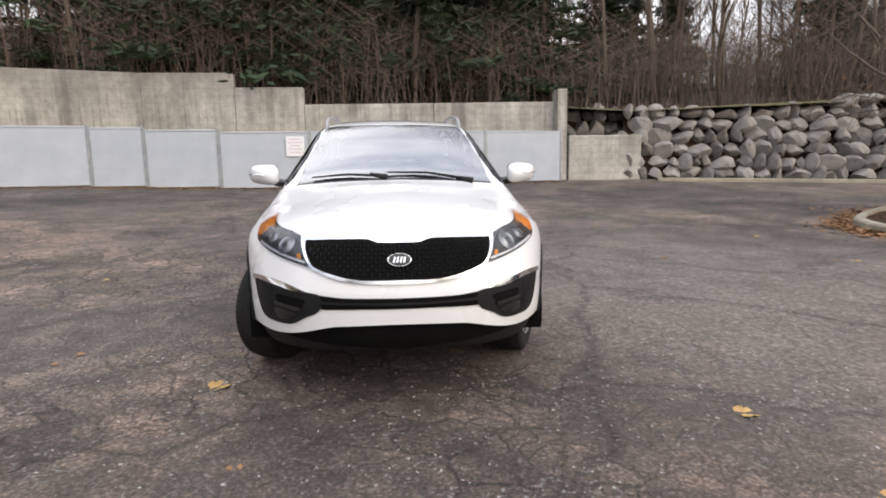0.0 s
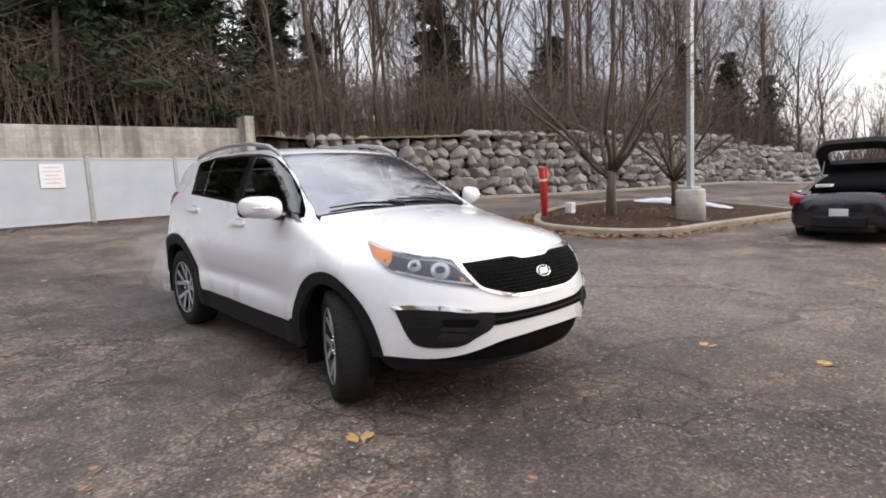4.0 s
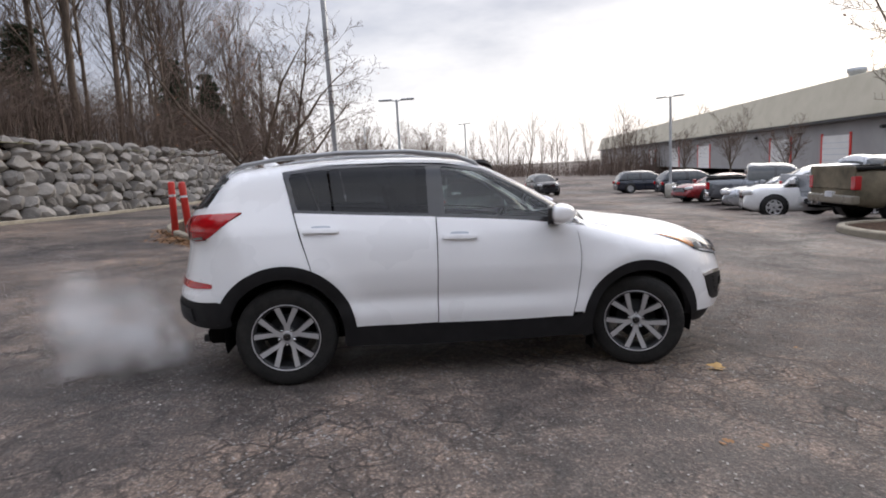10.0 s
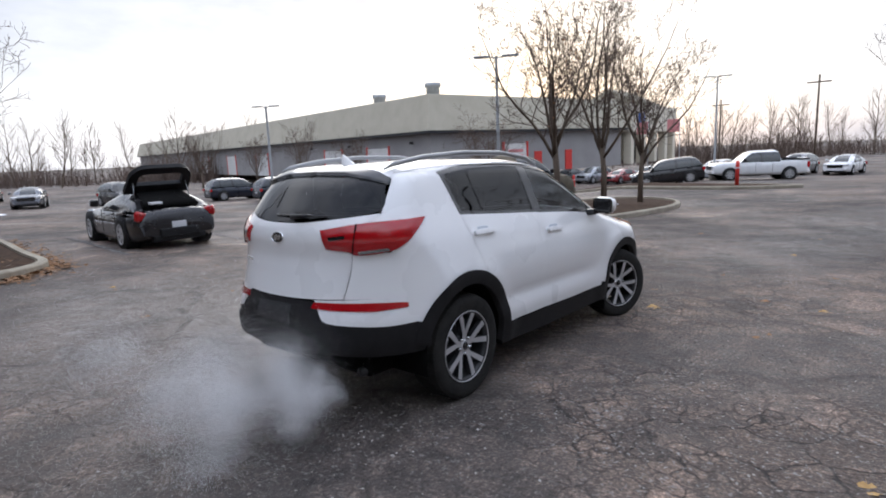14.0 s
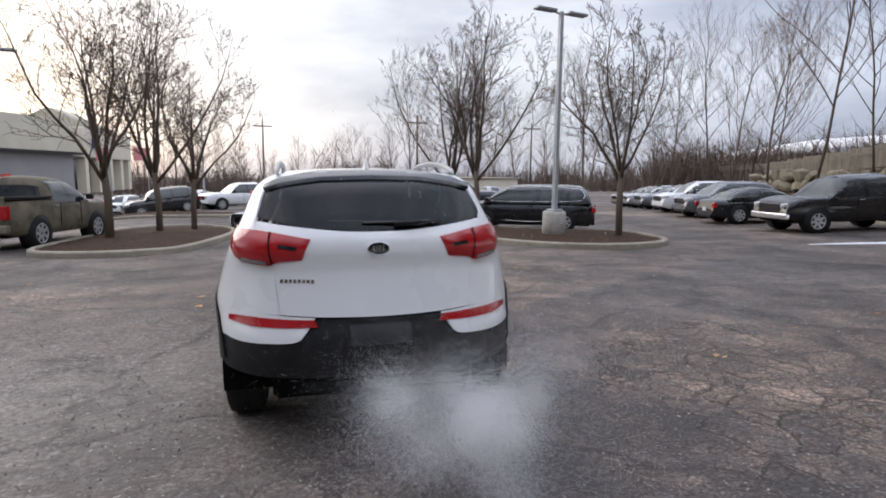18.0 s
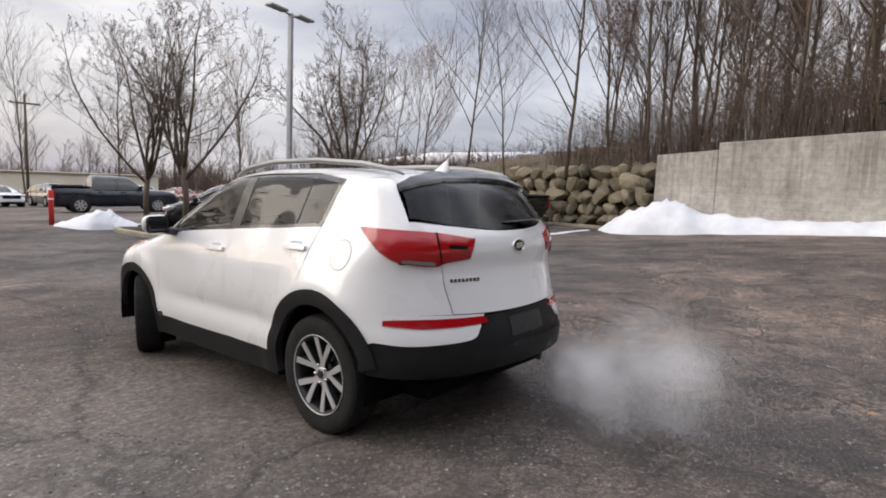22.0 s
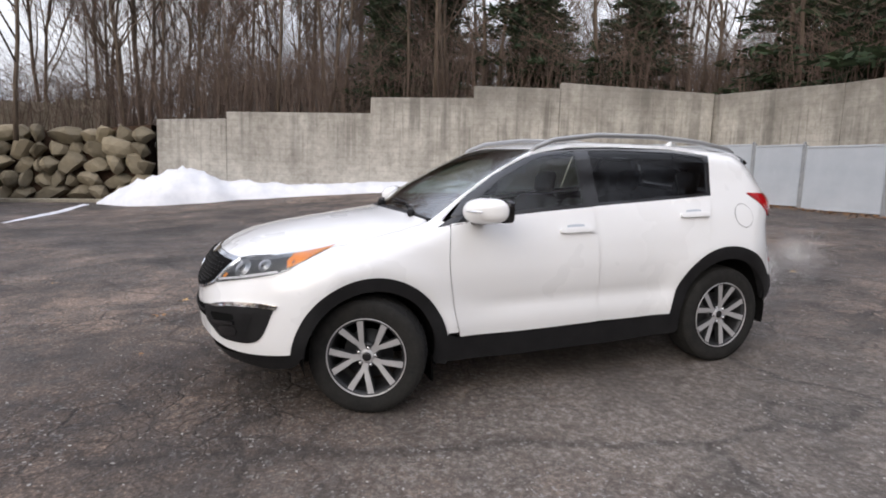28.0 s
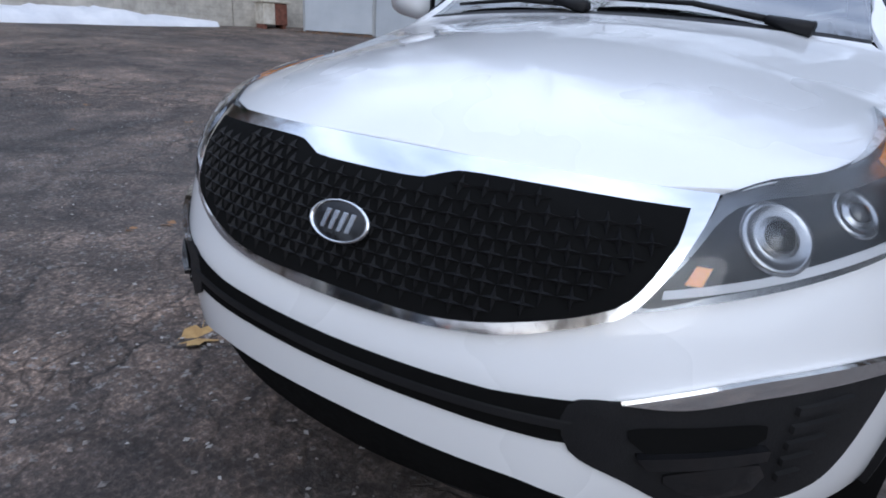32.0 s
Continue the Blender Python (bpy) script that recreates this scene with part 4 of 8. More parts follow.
# grille: chrome surround, black opening, a lattice of small diamonds, an oval badge
part("grille_surround", skin(rounded(mirrored([on_nose(0.0, 0.906), on_nose(0.3, 0.902), on_nose(0.535, 0.892), on_nose(0.510, 0.835), on_nose(0.462, 0.757), on_nose(0.425, 0.735), on_nose(0.375, 0.718), on_nose(0.285, 0.694), on_nose(0.16, 0.682), on_nose(0.0, 0.679)]), sharp=(2, 16)), "nose", lift=0.014, thick=0.02), M["chrome"], suv, "chrome grille surround")
GRILLE = mirrored([on_nose(0.0, 0.868), on_nose(0.115, 0.870), on_nose(0.165, 0.884), on_nose(0.3, 0.883), on_nose(0.500, 0.874), on_nose(0.492, 0.835), on_nose(0.452, 0.768), on_nose(0.415, 0.746), on_nose(0.35, 0.726), on_nose(0.27, 0.708), on_nose(0.21, 0.700), on_nose(0.155, 0.697), on_nose(0.0, 0.698)])
grille_edge = rounded(GRILLE, sharp=(4, 5, 19, 20))
grille = part("grille", skin(grille_edge, "nose", lift=0.017, thick=0.02), M["dark"], suv, "black grille with a lattice of small stars")


def inside_poly(p, poly):
    c = False
    for a, b in zip(poly, np.roll(poly, -1, 0)):
        if (a[1] > p[1]) != (b[1] > p[1]) and p[0] < (b[0] - a[0]) * (p[1] - a[1]) / (b[1] - a[1]) + a[0]:
            c = not c
    return c


uvs = []
for j in range(11):
    for i in range(-14, 15):
        x, z = (i + 0.5 * (j % 2)) * 0.040, 0.706 + j * 0.0180
        if abs(x) < 0.49 and all(inside_poly(on_nose(x + a, z + b), grille_edge) for a, b in ((0.02, 0), (-0.02, 0), (0, 0.014), (0, -0.014))):
            uvs.append(on_nose(x, z))
gp = bisect(*rays_for("nose", np.array(uvs)))
gn = normals(gp)
gvs, gfs = [], []
for p, n in zip(gp, gn):
    n, up = Vector(n), Vector((0, 0, 1))
    sd = up.cross(n).normalized()
    up = n.cross(sd)
    b = len(gvs)
    base = Vector(p) + n * 0.0175
    # a four-pointed star with hollow flanks
    for k in range(8):
        r = 0.0195 if k % 2 == 0 else 0.0052
        t = k * math.pi / 4
        gvs.append(base + (sd * math.cos(t) * r * 1.10 + up * math.sin(t) * r) + n * (0.001 if k % 2 == 0 else 0.0))
    gvs.append(base + n * 0.0085)
    gfs += [(b + k, b + (k + 1) % 8, b + 8) for k in range(8)]
lattice = part("grille_lattice", mesh_of("lattice", gvs, gfs), M["black_plastic"], grille, "black star-shaped lattice")


def badge(m, parent):
    ring = lathe([(0.060, 0.0), (0.064, 0.006), (0.060, 0.011), (0.056, 0.009), (0.055, 0.004)], 40, "z")
    face = lathe([(0.0555, 0.006), (0.03, 0.0085), (0.001, 0.009)], 40, "z")
    for me in (ring, face):
        me.transform(m @ Matrix.Diagonal((1.0, 0.56, 1, 1)))
    r = part("badge", ring, M["chrome"], parent, "oval badge with plain bars")
    part("badge_face", face, M["gloss_black"], r)
    for x, w, sk in ((-0.026, 0.010, 0.2), (-0.009, 0.010, 0.2), (0.009, 0.010, 0.2), (0.026, 0.010, 0.2)):
        bm = box(x - w / 2, x + w / 2, -0.016, 0.016, 0.007, 0.0105, 0.001)
        for v in bm.verts:
            v.co.x += v.co.y * sk
        bm.transform(m)
        part("badge_bar", bm, M["chrome"], r)
    return r


mb = surface_frame(0.0, 0.790)
mb.translation += mb.to_3x3() @ Vector((0, 0, 0.020))
badge(mb, suv)
badge(surface_frame(0.0, 1.115, "tail"), suv)
# the bar in place of the model's name
nb = surface_frame(0.44, 0.945, "tail")
for i in range(8):
    bm = box(-0.098 + i * 0.025, -0.098 + i * 0.025 + 0.019, -0.010, 0.010, 0.0, 0.004, 0.001)
    bm.transform(nb)
    part("name_bar", bm, M["chrome"], suv)

# intakes and their bright strips
part("centre_intake", skin(rounded(mirrored([on_nose(0.0, 0.610), on_nose(0.3, 0.612), on_nose(0.42, 0.622), on_nose(0.50, 0.612), on_nose(0.46, 0.555), on_nose(0.39, 0.550), on_nose(0.2, 0.556), on_nose(0.0, 0.556)]), sharp="all"), "nose", lift=0.005, thick=0.012), M["dark"], suv, "narrow black lower intake")
part("intake_blade", skin(rounded(mirrored([on_nose(0.0, 0.588), on_nose(0.42, 0.592), on_nose(0.42, 0.580), on_nose(0.0, 0.576)]), sharp="all"), "nose", lift=0.012, thick=0.006), BLK, suv)
fogs = both("fog_intake", rounded([on_nose(0.41, 0.618), on_nose(0.50, 0.634), on_nose(0.62, 0.660), ahead(0.76, -1.92, 0.664), ahead(0.800, -1.845, 0.652), ahead(0.768, -1.915, 0.500), ahead(0.728, -1.975, 0.452), on_nose(0.64, 0.446), on_nose(0.565, 0.456), on_nose(0.50, 0.495), on_nose(0.42, 0.540)], sharp=(4,)), "nose", M["black_plastic"], "black fog lamp recess", lift=0.006, thick=0.015)
both("fog_insert", rounded([on_nose(0.49, 0.590), on_nose(0.58, 0.602), on_nose(0.655, 0.600), on_nose(0.64, 0.560), on_nose(0.54, 0.545)]), "nose", M["dark"], parents=fogs, lift=0.009, thick=0.012)
both("fog_bar", rounded([on_nose(0.505, 0.552), on_nose(0.66, 0.566), on_nose(0.66, 0.548), on_nose(0.52, 0.534)]), "nose", M["gloss_black"], "black bar across the recess", parents=fogs, lift=0.020, thick=0.014, dome=0.006)
both("fog_insert", rounded([on_nose(0.545, 0.515), on_nose(0.66, 0.530), on_nose(0.66, 0.480), on_nose(0.59, 0.475)]), "nose", M["gloss_black"], parents=fogs, lift=0.010, thick=0.012, dome=0.008)
for k in range(5):
    z = 0.495 + k * 0.030
    both("fog_slat", rounded([on_nose(0.685, z), on_nose(0.712 + 0.010 * k, z + 0.004), on_nose(0.712 + 0.010 * k, z + 0.016), on_nose(0.685, z + 0.012)], sharp="all"), "nose", BLK, parents=fogs, lift=0.014, thick=0.012)
both("bright_strip", rounded([on_nose(0.475, 0.632), on_nose(0.55, 0.653), on_nose(0.64, 0.672), ahead(0.75, -1.94, 0.678), ahead(0.808, -1.825, 0.668), ahead(0.803, -1.835, 0.648), ahead(0.75, -1.935, 0.655), on_nose(0.64, 0.648), on_nose(0.55, 0.632)], sharp=(0, 4, 5)), "nose", M["chrome"], "chrome strip over the fog recess", lift=0.014, thick=0.012)

# tail lamps
both("lamp_pocket", rounded([on_tail(0.54, 1.15), on_tail(0.56, 1.238), on_tail(0.665, 1.262), astern(0.74, 1.78, 1.25), astern(0.76, 1.74, 1.19), on_tail(0.62, 1.15)], sharp="all"), "tail", W, lift=-0.003, thick=0.008)
tail_line = [on_tail(0.362, 1.168), on_tail(0.50, 1.192), on_tail(0.60, 1.207), astern(0.70, 1.865, 1.218), astern(0.765, 1.72, 1.226), astern(0.786, 1.60, 1.230), astern(0.80, 1.70, 1.155), astern(0.805, 1.777, 1.100), astern(0.750, 1.864, 1.048), on_tail(0.60, 1.024), on_tail(0.545, 1.044), on_tail(0.41, 1.060)]
tails = both("tail_lamp", rounded(tail_line, sharp=(0, 5, 11)), "tail", M["red_lens"], "red wraparound tail lamp", lift=0.008, thick=0.02, dome=0.010)
both("lamp_bar", rounded([on_tail(0.43, 1.128), on_tail(0.53, 1.138), on_tail(0.53, 1.120), on_tail(0.44, 1.110)], sharp="all"), "tail", M["gloss_black"], parents=tails, lift=0.020, thick=0.004)
both("lamp_seam", rounded([on_tail(0.571, 1.203), on_tail(0.577, 1.203), on_tail(0.571, 1.036), on_tail(0.565, 1.036)], sharp="all"), "tail", M["dark"], parents=tails, lift=0.0195, thick=0.004)
both("reverse_lens", rounded([on_tail(0.60, 1.050), astern(0.735, 1.88, 1.066), astern(0.745, 1.87, 1.050), on_tail(0.60, 1.030)], sharp="all"), "tail", M["lamp_silver"], parents=tails, lift=0.0195, thick=0.006)
both("reflector_strip", rounded([on_tail(0.338, 0.704), on_tail(0.355, 0.741), on_tail(0.55, 0.743), on_tail(0.70, 0.744), astern(0.80, 1.86, 0.742), astern(0.83, 1.82, 0.738), astern(0.83, 1.82, 0.712), on_tail(0.70, 0.694), on_tail(0.52, 0.697)], sharp="all"), "tail", M["red_lens"], "red rear reflector strip", lift=0.010, thick=0.014)
# fuel flap, handles, rails, mirrors, wiper, fin
flap = rounded([(1.505 + 0.082 * math.cos(a), 1.072 + 0.082 * math.sin(a)) for a in np.linspace(0, 2 * math.pi, 25)[:-1]])
groove = rounded([(1.505 + 0.0855 * math.cos(a), 1.072 + 0.0855 * math.sin(a)) for a in np.linspace(0, 2 * math.pi, 25)[:-1]])
part("fuel_flap_gap", skin(groove, "side", lift=0.0012, thick=0.004), M["rim_dark"], suv)
part("fuel_flap", skin(flap, "side", lift=0.0022, thick=0.004), W, suv)
for parents, y0, y1, z in ((door_f, -0.068, 0.182, 1.014), (door_r, 0.922, 1.172, 1.084)):
    # shade of the handle's hollow, put in as a flat grey patch on the door
    both("handle_cup", rounded([(y0 + 0.06, z + 0.035), (y1 - 0.06, z + 0.037), (y1 - 0.05, z), (y0 + 0.055, z - 0.002)]), "side", M["gate"], parents=parents, lift=0.0015, thick=0.004)
    both("handle", rounded([(y0, z + 0.012), (y0 + 0.06, z + 0.019), (y1 - 0.06, z + 0.021), (y1, z + 0.014), (y1, z - 0.010), (y1 - 0.06, z - 0.013), (y0 + 0.06, z - 0.015), (y0, z - 0.010)]), "side", W, parents=parents, lift=0.022, thick=0.024, dome=0.006)
for sg in (1, -1):
    pts = [(0.56, -0.18, 1.47), (0.563, -0.10, 1.535), (0.565, 0.05, 1.588), (0.56, 0.4, 1.625), (0.557, 0.9, 1.622), (0.553, 1.35, 1.588), (0.548, 1.62, 1.545), (0.545, 1.70, 1.515)]
    part("roof_rail", tube_mesh([(sg * x, y, z + 0.012) for x, y, z in pts], [0.006, 0.016, 0.018, 0.018, 0.018, 0.018, 0.015, 0.005], 10), M["satin"], suv, "silver roof rail")
    # door mirror: shell, glass, stalk, lamp strip
    bm = bmesh.new()
    bmesh.ops.create_uvsphere(bm, u_segments=28, v_segments=16, radius=1.0)
    for v in bm.verts:
        x, y, z = v.co
        f = 1.0 if y < 0 else 0.45
        q = 3.2
        n = (abs(x) ** q + abs(z) ** q) ** (1 / q)
        k = math.hypot(x, z) / n if n > 1e-6 else 1
        v.co = (sg * (0.990 + x * k * 0.122), -0.640 + y * 0.125 * f + x * 0.060, 1.168 + z * k * 0.075 * (1 - 0.10 * x) + 0.006 * x)
    if sg < 0:
        bmesh.ops.reverse_faces(bm, faces=bm.faces[:])
    for f in bm.faces:
        f.smooth = True
    shell = part("door_mirror", bm, W, suv, "white door mirror shell")
    bm = box(0.885, 1.098, -0.606, -0.574, 1.102, 1.232, 0.03, 3)
    for v in bm.verts:
        v.co.y += (v.co.x - 0.99) * 0.45
    for v in bm.verts:
        v.co.x *= sg
    if sg < 0:
        bmesh.ops.reverse_faces(bm, faces=bm.faces[:])
    part("mirror_glass", bm, M["gloss_black"], shell)
    bm = box(0.80, 0.925, -0.69, -0.60, 1.085, 1.145, 0.02, 2)
    for v in bm.verts:
        v.co.x *= sg
        v.co.z -= 0.25 * (0.93 - abs(v.co.x)) * 0.6
    if sg < 0:
        bmesh.ops.reverse_faces(bm, faces=bm.faces[:])
    part("mirror_stalk", bm, M["gloss_black"], shell)
    part("indicator_strip", tube_mesh([(sg * 0.965, -0.772, 1.168), (sg * 1.03, -0.757, 1.170), (sg * 1.085, -0.725, 1.172)], [0.003, 0.006, 0.004], 6), M["chrome"], shell)
bm = bmesh.new()
bmesh.ops.create_cone(bm, cap_ends=True, segments=18, radius1=0.05, radius2=0.006, depth=0.085)
for v in bm.verts:
    v.co = (v.co.x * 0.55, 1.50 + v.co.y * 1.55 + (v.co.z + 0.042) * 0.75, 1.595 + v.co.z)
part("aerial_fin", bm, W, suv, "white shark-fin aerial")
p0 = surface_frame(-0.16, 1.245, "tail").translation
p1 = surface_frame(0.02, 1.262, "tail").translation
p2 = surface_frame(-0.36, 1.262, "tail").translation
wiper = part("rear_wiper", tube_mesh([p0 + Vector((0.06, 0.03, 0.0)), p0 + Vector((-0.05, 0.035, 0.006)), p2 + Vector((0, 0.03, 0.0))], [0.016, 0.013, 0.006], 8), BLK, suv)
part("wiper_blade", tube_mesh([p1 + Vector((0.06, 0.022, -0.01)), p0 + Vector((-0.1, 0.022, 0.012)), p2 + Vector((-0.04, 0.022, -0.01))], [0.006, 0.009, 0.005], 6), M["gloss_black"], wiper)
for a, b in (((0.52, -0.955), (-0.06, -0.93)), ((-0.10, -0.99), (-0.60, -0.885))):
    pa = bisect(*rays_for("top", np.array([a, b, ((a[0] + b[0]) / 2, (a[1] + b[1]) / 2 + 0.02)])))
    pa[:, 2] += 0.018
    wp = part("wiper", tube_mesh([pa[0], pa[2], pa[1]], [0.010, 0.008, 0.005], 8), BLK, suv)
    part("wiper_pivot", tube_mesh([pa[0] + np.array((0.04, -0.03, -0.01)), pa[0] + np.array((-0.08, 0.0, 0.012))], [0.022, 0.012], 8), BLK, wp)
part("cowl", skin(rounded(mirrored([(0.0, -1.04), (0.22, -1.025), (0.45, -0.98), (0.70, -0.925), (0.70, -0.905), (0.45, -0.95), (0.22, -0.99), (0.0, -1.005)]), sharp="all"), "top", lift=0.003, thick=0.01), BLK, suv)

# cabin
part("cabin_floor", box(-0.72, 0.72, -0.95, 1.85, 0.38, 0.44), M["dark"], suv)
part("underbody", box(-0.60, 0.60, -1.95, 1.95, 0.25, 0.38, 0.03), M["dark"], suv)
part("dashboard", box(-0.66, 0.66, -0.98, -0.55, 0.75, 1.08, 0.06, 3), M["cabin"], suv)
seat_me = {}
for nm, bx in (("seat_base", (-0.25, 0.25, -0.25, 0.28, 0.0, 0.16)), ("seat_back", (-0.25, 0.25, 0.22, 0.38, 0.12, 0.66)), ("headrest", (-0.12, 0.12, 0.30, 0.40, 0.68, 0.86))):
    bm = box(*bx, 0.05, 3)
    if nm != "seat_base":
        for v in bm.verts:
            v.co.y += (v.co.z - 0.12) * 0.22
    me = bpy.data.meshes.new(nm)
    bm.to_mesh(me)
    bm.free()
    me.shade_smooth()
    me.materials.append(M["cabin"])
    seat_me[nm] = me
for sx, sy in ((0.37, 0.05), (-0.37, 0.05), (0.36, 0.92), (-0.36, 0.92)):
    sb = part("seat", seat_me["seat_base"], M["cabin"], suv)
    sb.location = (sx, sy, 0.52)
    for nm in ("seat_back", "headrest"):
        part(nm, seat_me[nm], M["cabin"], sb)
bm = bmesh.new()
ring = [(0.18 * math.cos(a), 0.18 * math.sin(a)) for a in np.linspace(0, 2 * math.pi, 25)]
wheel_me = tube_mesh([(0.37 + a, -0.47 - b * 0.35, 0.98 + b * 0.93) for a, b in ring], [0.014] * 25, 8)
part("steering_wheel", wheel_me, M["dark"], suv)

# wheels: tyre, rim with five forked spokes, disc, nuts
TY = [(0.225, -0.095), (0.262, -0.110), (0.315, -0.112), (0.340, -0.100), (0.349, -0.075), (0.351, -0.03), (0.351, 0.03), (0.349, 0.075), (0.340, 0.100), (0.315, 0.112), (0.262, 0.110), (0.225, 0.095)]
tyre_me = lathe(TY, 56)
groove_vs, groove_fs = [], []
for i in range(64):
    a = 2 * math.pi * i / 64
    for x0, x1 in ((-0.10, -0.05), (0.05, 0.10), (-0.035, 0.035)):
        b = len(groove_vs)
        off = 0.02 if abs(x0) > 0.04 else 0.06
        for dx, da in ((x0, 0), (x1, 0), (x1, 0.055), (x0, 0.055)):
            r = 0.3545 if abs(dx) < 0.08 else 0.344
            t = a + da + off
            groove_vs.append((dx, r * math.cos(t), r * math.sin(t)))
        for dx, da in ((x0, 0), (x1, 0), (x1, 0.055), (x0, 0.055)):
            t = a + da + off
            groove_vs.append((dx, 0.335 * math.cos(t), 0.335 * math.sin(t)))
        groove_fs += [(b, b + 1, b + 2, b + 3), (b, b + 4, b + 5, b + 1), (b + 1, b + 5, b + 6, b + 2), (b + 2, b + 6, b + 7, b + 3), (b + 3, b + 7, b + 4, b)]
tread_me = mesh_of("tread", groove_vs, groove_fs)
lip_me = lathe([(0.237, 0.101), (0.239, 0.107), (0.235, 0.109), (0.231, 0.104)], 56)
boss_me = lathe([(0.080, 0.030), (0.076, 0.052), (0.060, 0.058), (0.001, 0.058)], 30)
rim_me = lathe([(0.231, 0.098), (0.236, 0.100), (0.226, 0.099), (0.219, 0.094), (0.212, 0.075), (0.205, 0.0), (0.205, -0.10), (0.225, -0.105)], 56)
disc_me = lathe([(0.150, 0.000), (0.150, 0.012), (0.06, 0.012), (0.055, 0.03), (0.001, 0.03)], 32)
hub_me = lathe([(0.046, 0.045), (0.044, 0.070), (0.040, 0.080), (0.030, 0.082), (0.001, 0.082)], 32)
cap_me = lathe([(0.028, 0.078), (0.027, 0.086), (0.020, 0.088), (0.001, 0.088)], 24)
nut_me = lathe([(0.010, 0.06), (0.010, 0.086), (0.006, 0.089), (0.001, 0.089)], 8)


def spoke(a0, a1, w0, w1, sink=0.0):
    """A bar from the hub at angle a0 to the rim at a1, its face set back by sink."""
    vs = []
    for r, a, w, f, d in ((0.035, a0, w0, 0.074, 0.045), (0.085, a0 * 1.0, w0 * 1.05, 0.080, 0.050), (0.125, a0 + (a1 - a0) * 0.50, w0 * 0.35 + w1 * 0.65, 0.087, 0.055), (0.222, a1, w1, 0.099, 0.070)):
        c = Vector((0, math.cos(a), math.sin(a)))
        t = Vector((0, -math.sin(a), math.cos(a)))
        for x, ww in ((f - sink, w * 0.9), (d - sink, w)):
            for sgn in (1, -1):
                v = c * r + t * ww * sgn
                vs.append((x, v.y, v.z))
    fs = []
    for k in (0, 4, 8):
        fs += [(k, k + 1, k + 5, k + 4), (k + 2, k + 6, k + 7, k + 3), (k, k + 4, k + 6, k + 2), (k + 1, k + 3, k + 7, k + 5)]
    return mesh_of("spoke", vs, fs)


def wheel(m, parent=None, group=""):
    root = part("wheel", tyre_me, M["tyre"], parent, "black tyre on a five-spoke alloy rim")
    root.matrix_basis = m
    part("tread", tread_me, M["tyre"], root)
    part("rim", rim_me, M["rim_dark"], root)
    part("brake_disc", disc_me, M["rim_dark"], root)
    part("rim_lip", lip_me, M["alloy"], root)
    part("hub_boss", boss_me, M["rim_dark"], root)
    part("hub", hub_me, M["alloy"], root)
    part("hub_cap", cap_me, M["gloss_black"], root)
    for k in range(5):
        a = 2 * math.pi * k / 5 + math.pi / 2
        for da in (0.23, -0.23):
            arm = part("spoke", spoke(a + da * 0.50, a + da * 1.28, 0.0135, 0.0205), M["alloy"], root)
            part("spoke_flank", spoke(a + da * 0.50, a + da * 1.28, 0.0165, 0.0235, 0.006), M["rim_dark"], arm, "dark painted flank of the spoke")
        n = part("nut", nut_me, M["chrome"], root)
        n.location = (0, 0.055 * math.cos(a + 0.63), 0.055 * math.sin(a + 0.63))
    return root


STEER = -23
for sx, sy in ((1, 1), (1, -1), (-1, 1), (-1, -1)):
    turn = STEER if sy < 0 else 0
    size = 0.985 if sy < 0 else 1.015
    wheel(Matrix.Diagonal((1, 1, 1 / 1.015, 1)) @ pose(sx * 0.79, sy * 1.32, 0.351 * size, 12 + 31 * sx + 17 * sy, 0, turn + (0 if sx > 0 else 180)) @ Matrix.Diagonal((1, size, size, 1)), suv)
    # inner arch liner
    r, zc = (0.388, 0.345) if sy < 0 else (0.415, 0.36)
    vs, fs = [], []
    for i in range(25):
        a = radians(-14 + 208 * i / 24)
        for x in (0.50, 0.895):
            vs.append((sx * x, sy * 1.32 + r * 1.02 * math.cos(a), zc + r * 1.02 * math.sin(a)))
    for i in range(24):
        fs.append((2 * i, 2 * i + 1, 2 * i + 3, 2 * i + 2))
    b = len(vs)
    vs.append((sx * 0.50, sy * 1.32, zc))
    fs += [(2 * i, 2 * i + 2, b) for i in range(24)]
    part("arch_liner", mesh_of("liner", vs, fs, True), M["dark"], suv)
    if sy < 0:
        part("mud_flap", box(sx * 0.80 - 0.07, sx * 0.80 + 0.07, -0.955, -0.94, 0.14, 0.30, 0.004), M["dark"], suv)
part("exhaust_pipe", tube_mesh([(-0.55, 1.6, 0.30), (-0.55, 1.98, 0.29)], [0.028, 0.030], 12), M["rim_dark"], suv)
# ---- banks behind the walls ----
def lerp_line(pts, s):
    return float(np.interp(s, [p[0] for p in pts], [p[1] for p in pts]))


N_EDGE = [(-14, 16.1), (6, 16.0), (9, 15.9), (9.6, 15.6), (14, 14.7), (18, 13.9), (27, 12.6), (37, 11.6), (53, 9.4), (90, 4.0)]
N_RISE = [(-14, 4.7), (-8, 4.55), (-5, 4.05), (-3, 3.45), (6, 3.4), (9, 3.2), (18, 3.35), (37, 3.1), (46, 2.4), (53, 1.0), (90, -0.2)]
W_EDGE = [(-45, -33.5), (-28, -29.0), (-18, -25.0), (-11, -22.8), (-7.5, -21.9), (-4.9, -20.4), (-2, -19.8), (3.2, -18.6), (7, -17.4), (10.1, -16.1), (16, -14.0), (60, -14.0)]
W_RISE = [(-45, 0.7), (-28, 1.1), (-18, 1.65), (-7.5, 2.4), (-4.4, 2.75), (-2, 3.2), (3.1, 3.5), (3.3, 4.1), (6.9, 4.3), (7.1, 4.75), (10, 4.85), (16, 4.8), (60, 4.8)]
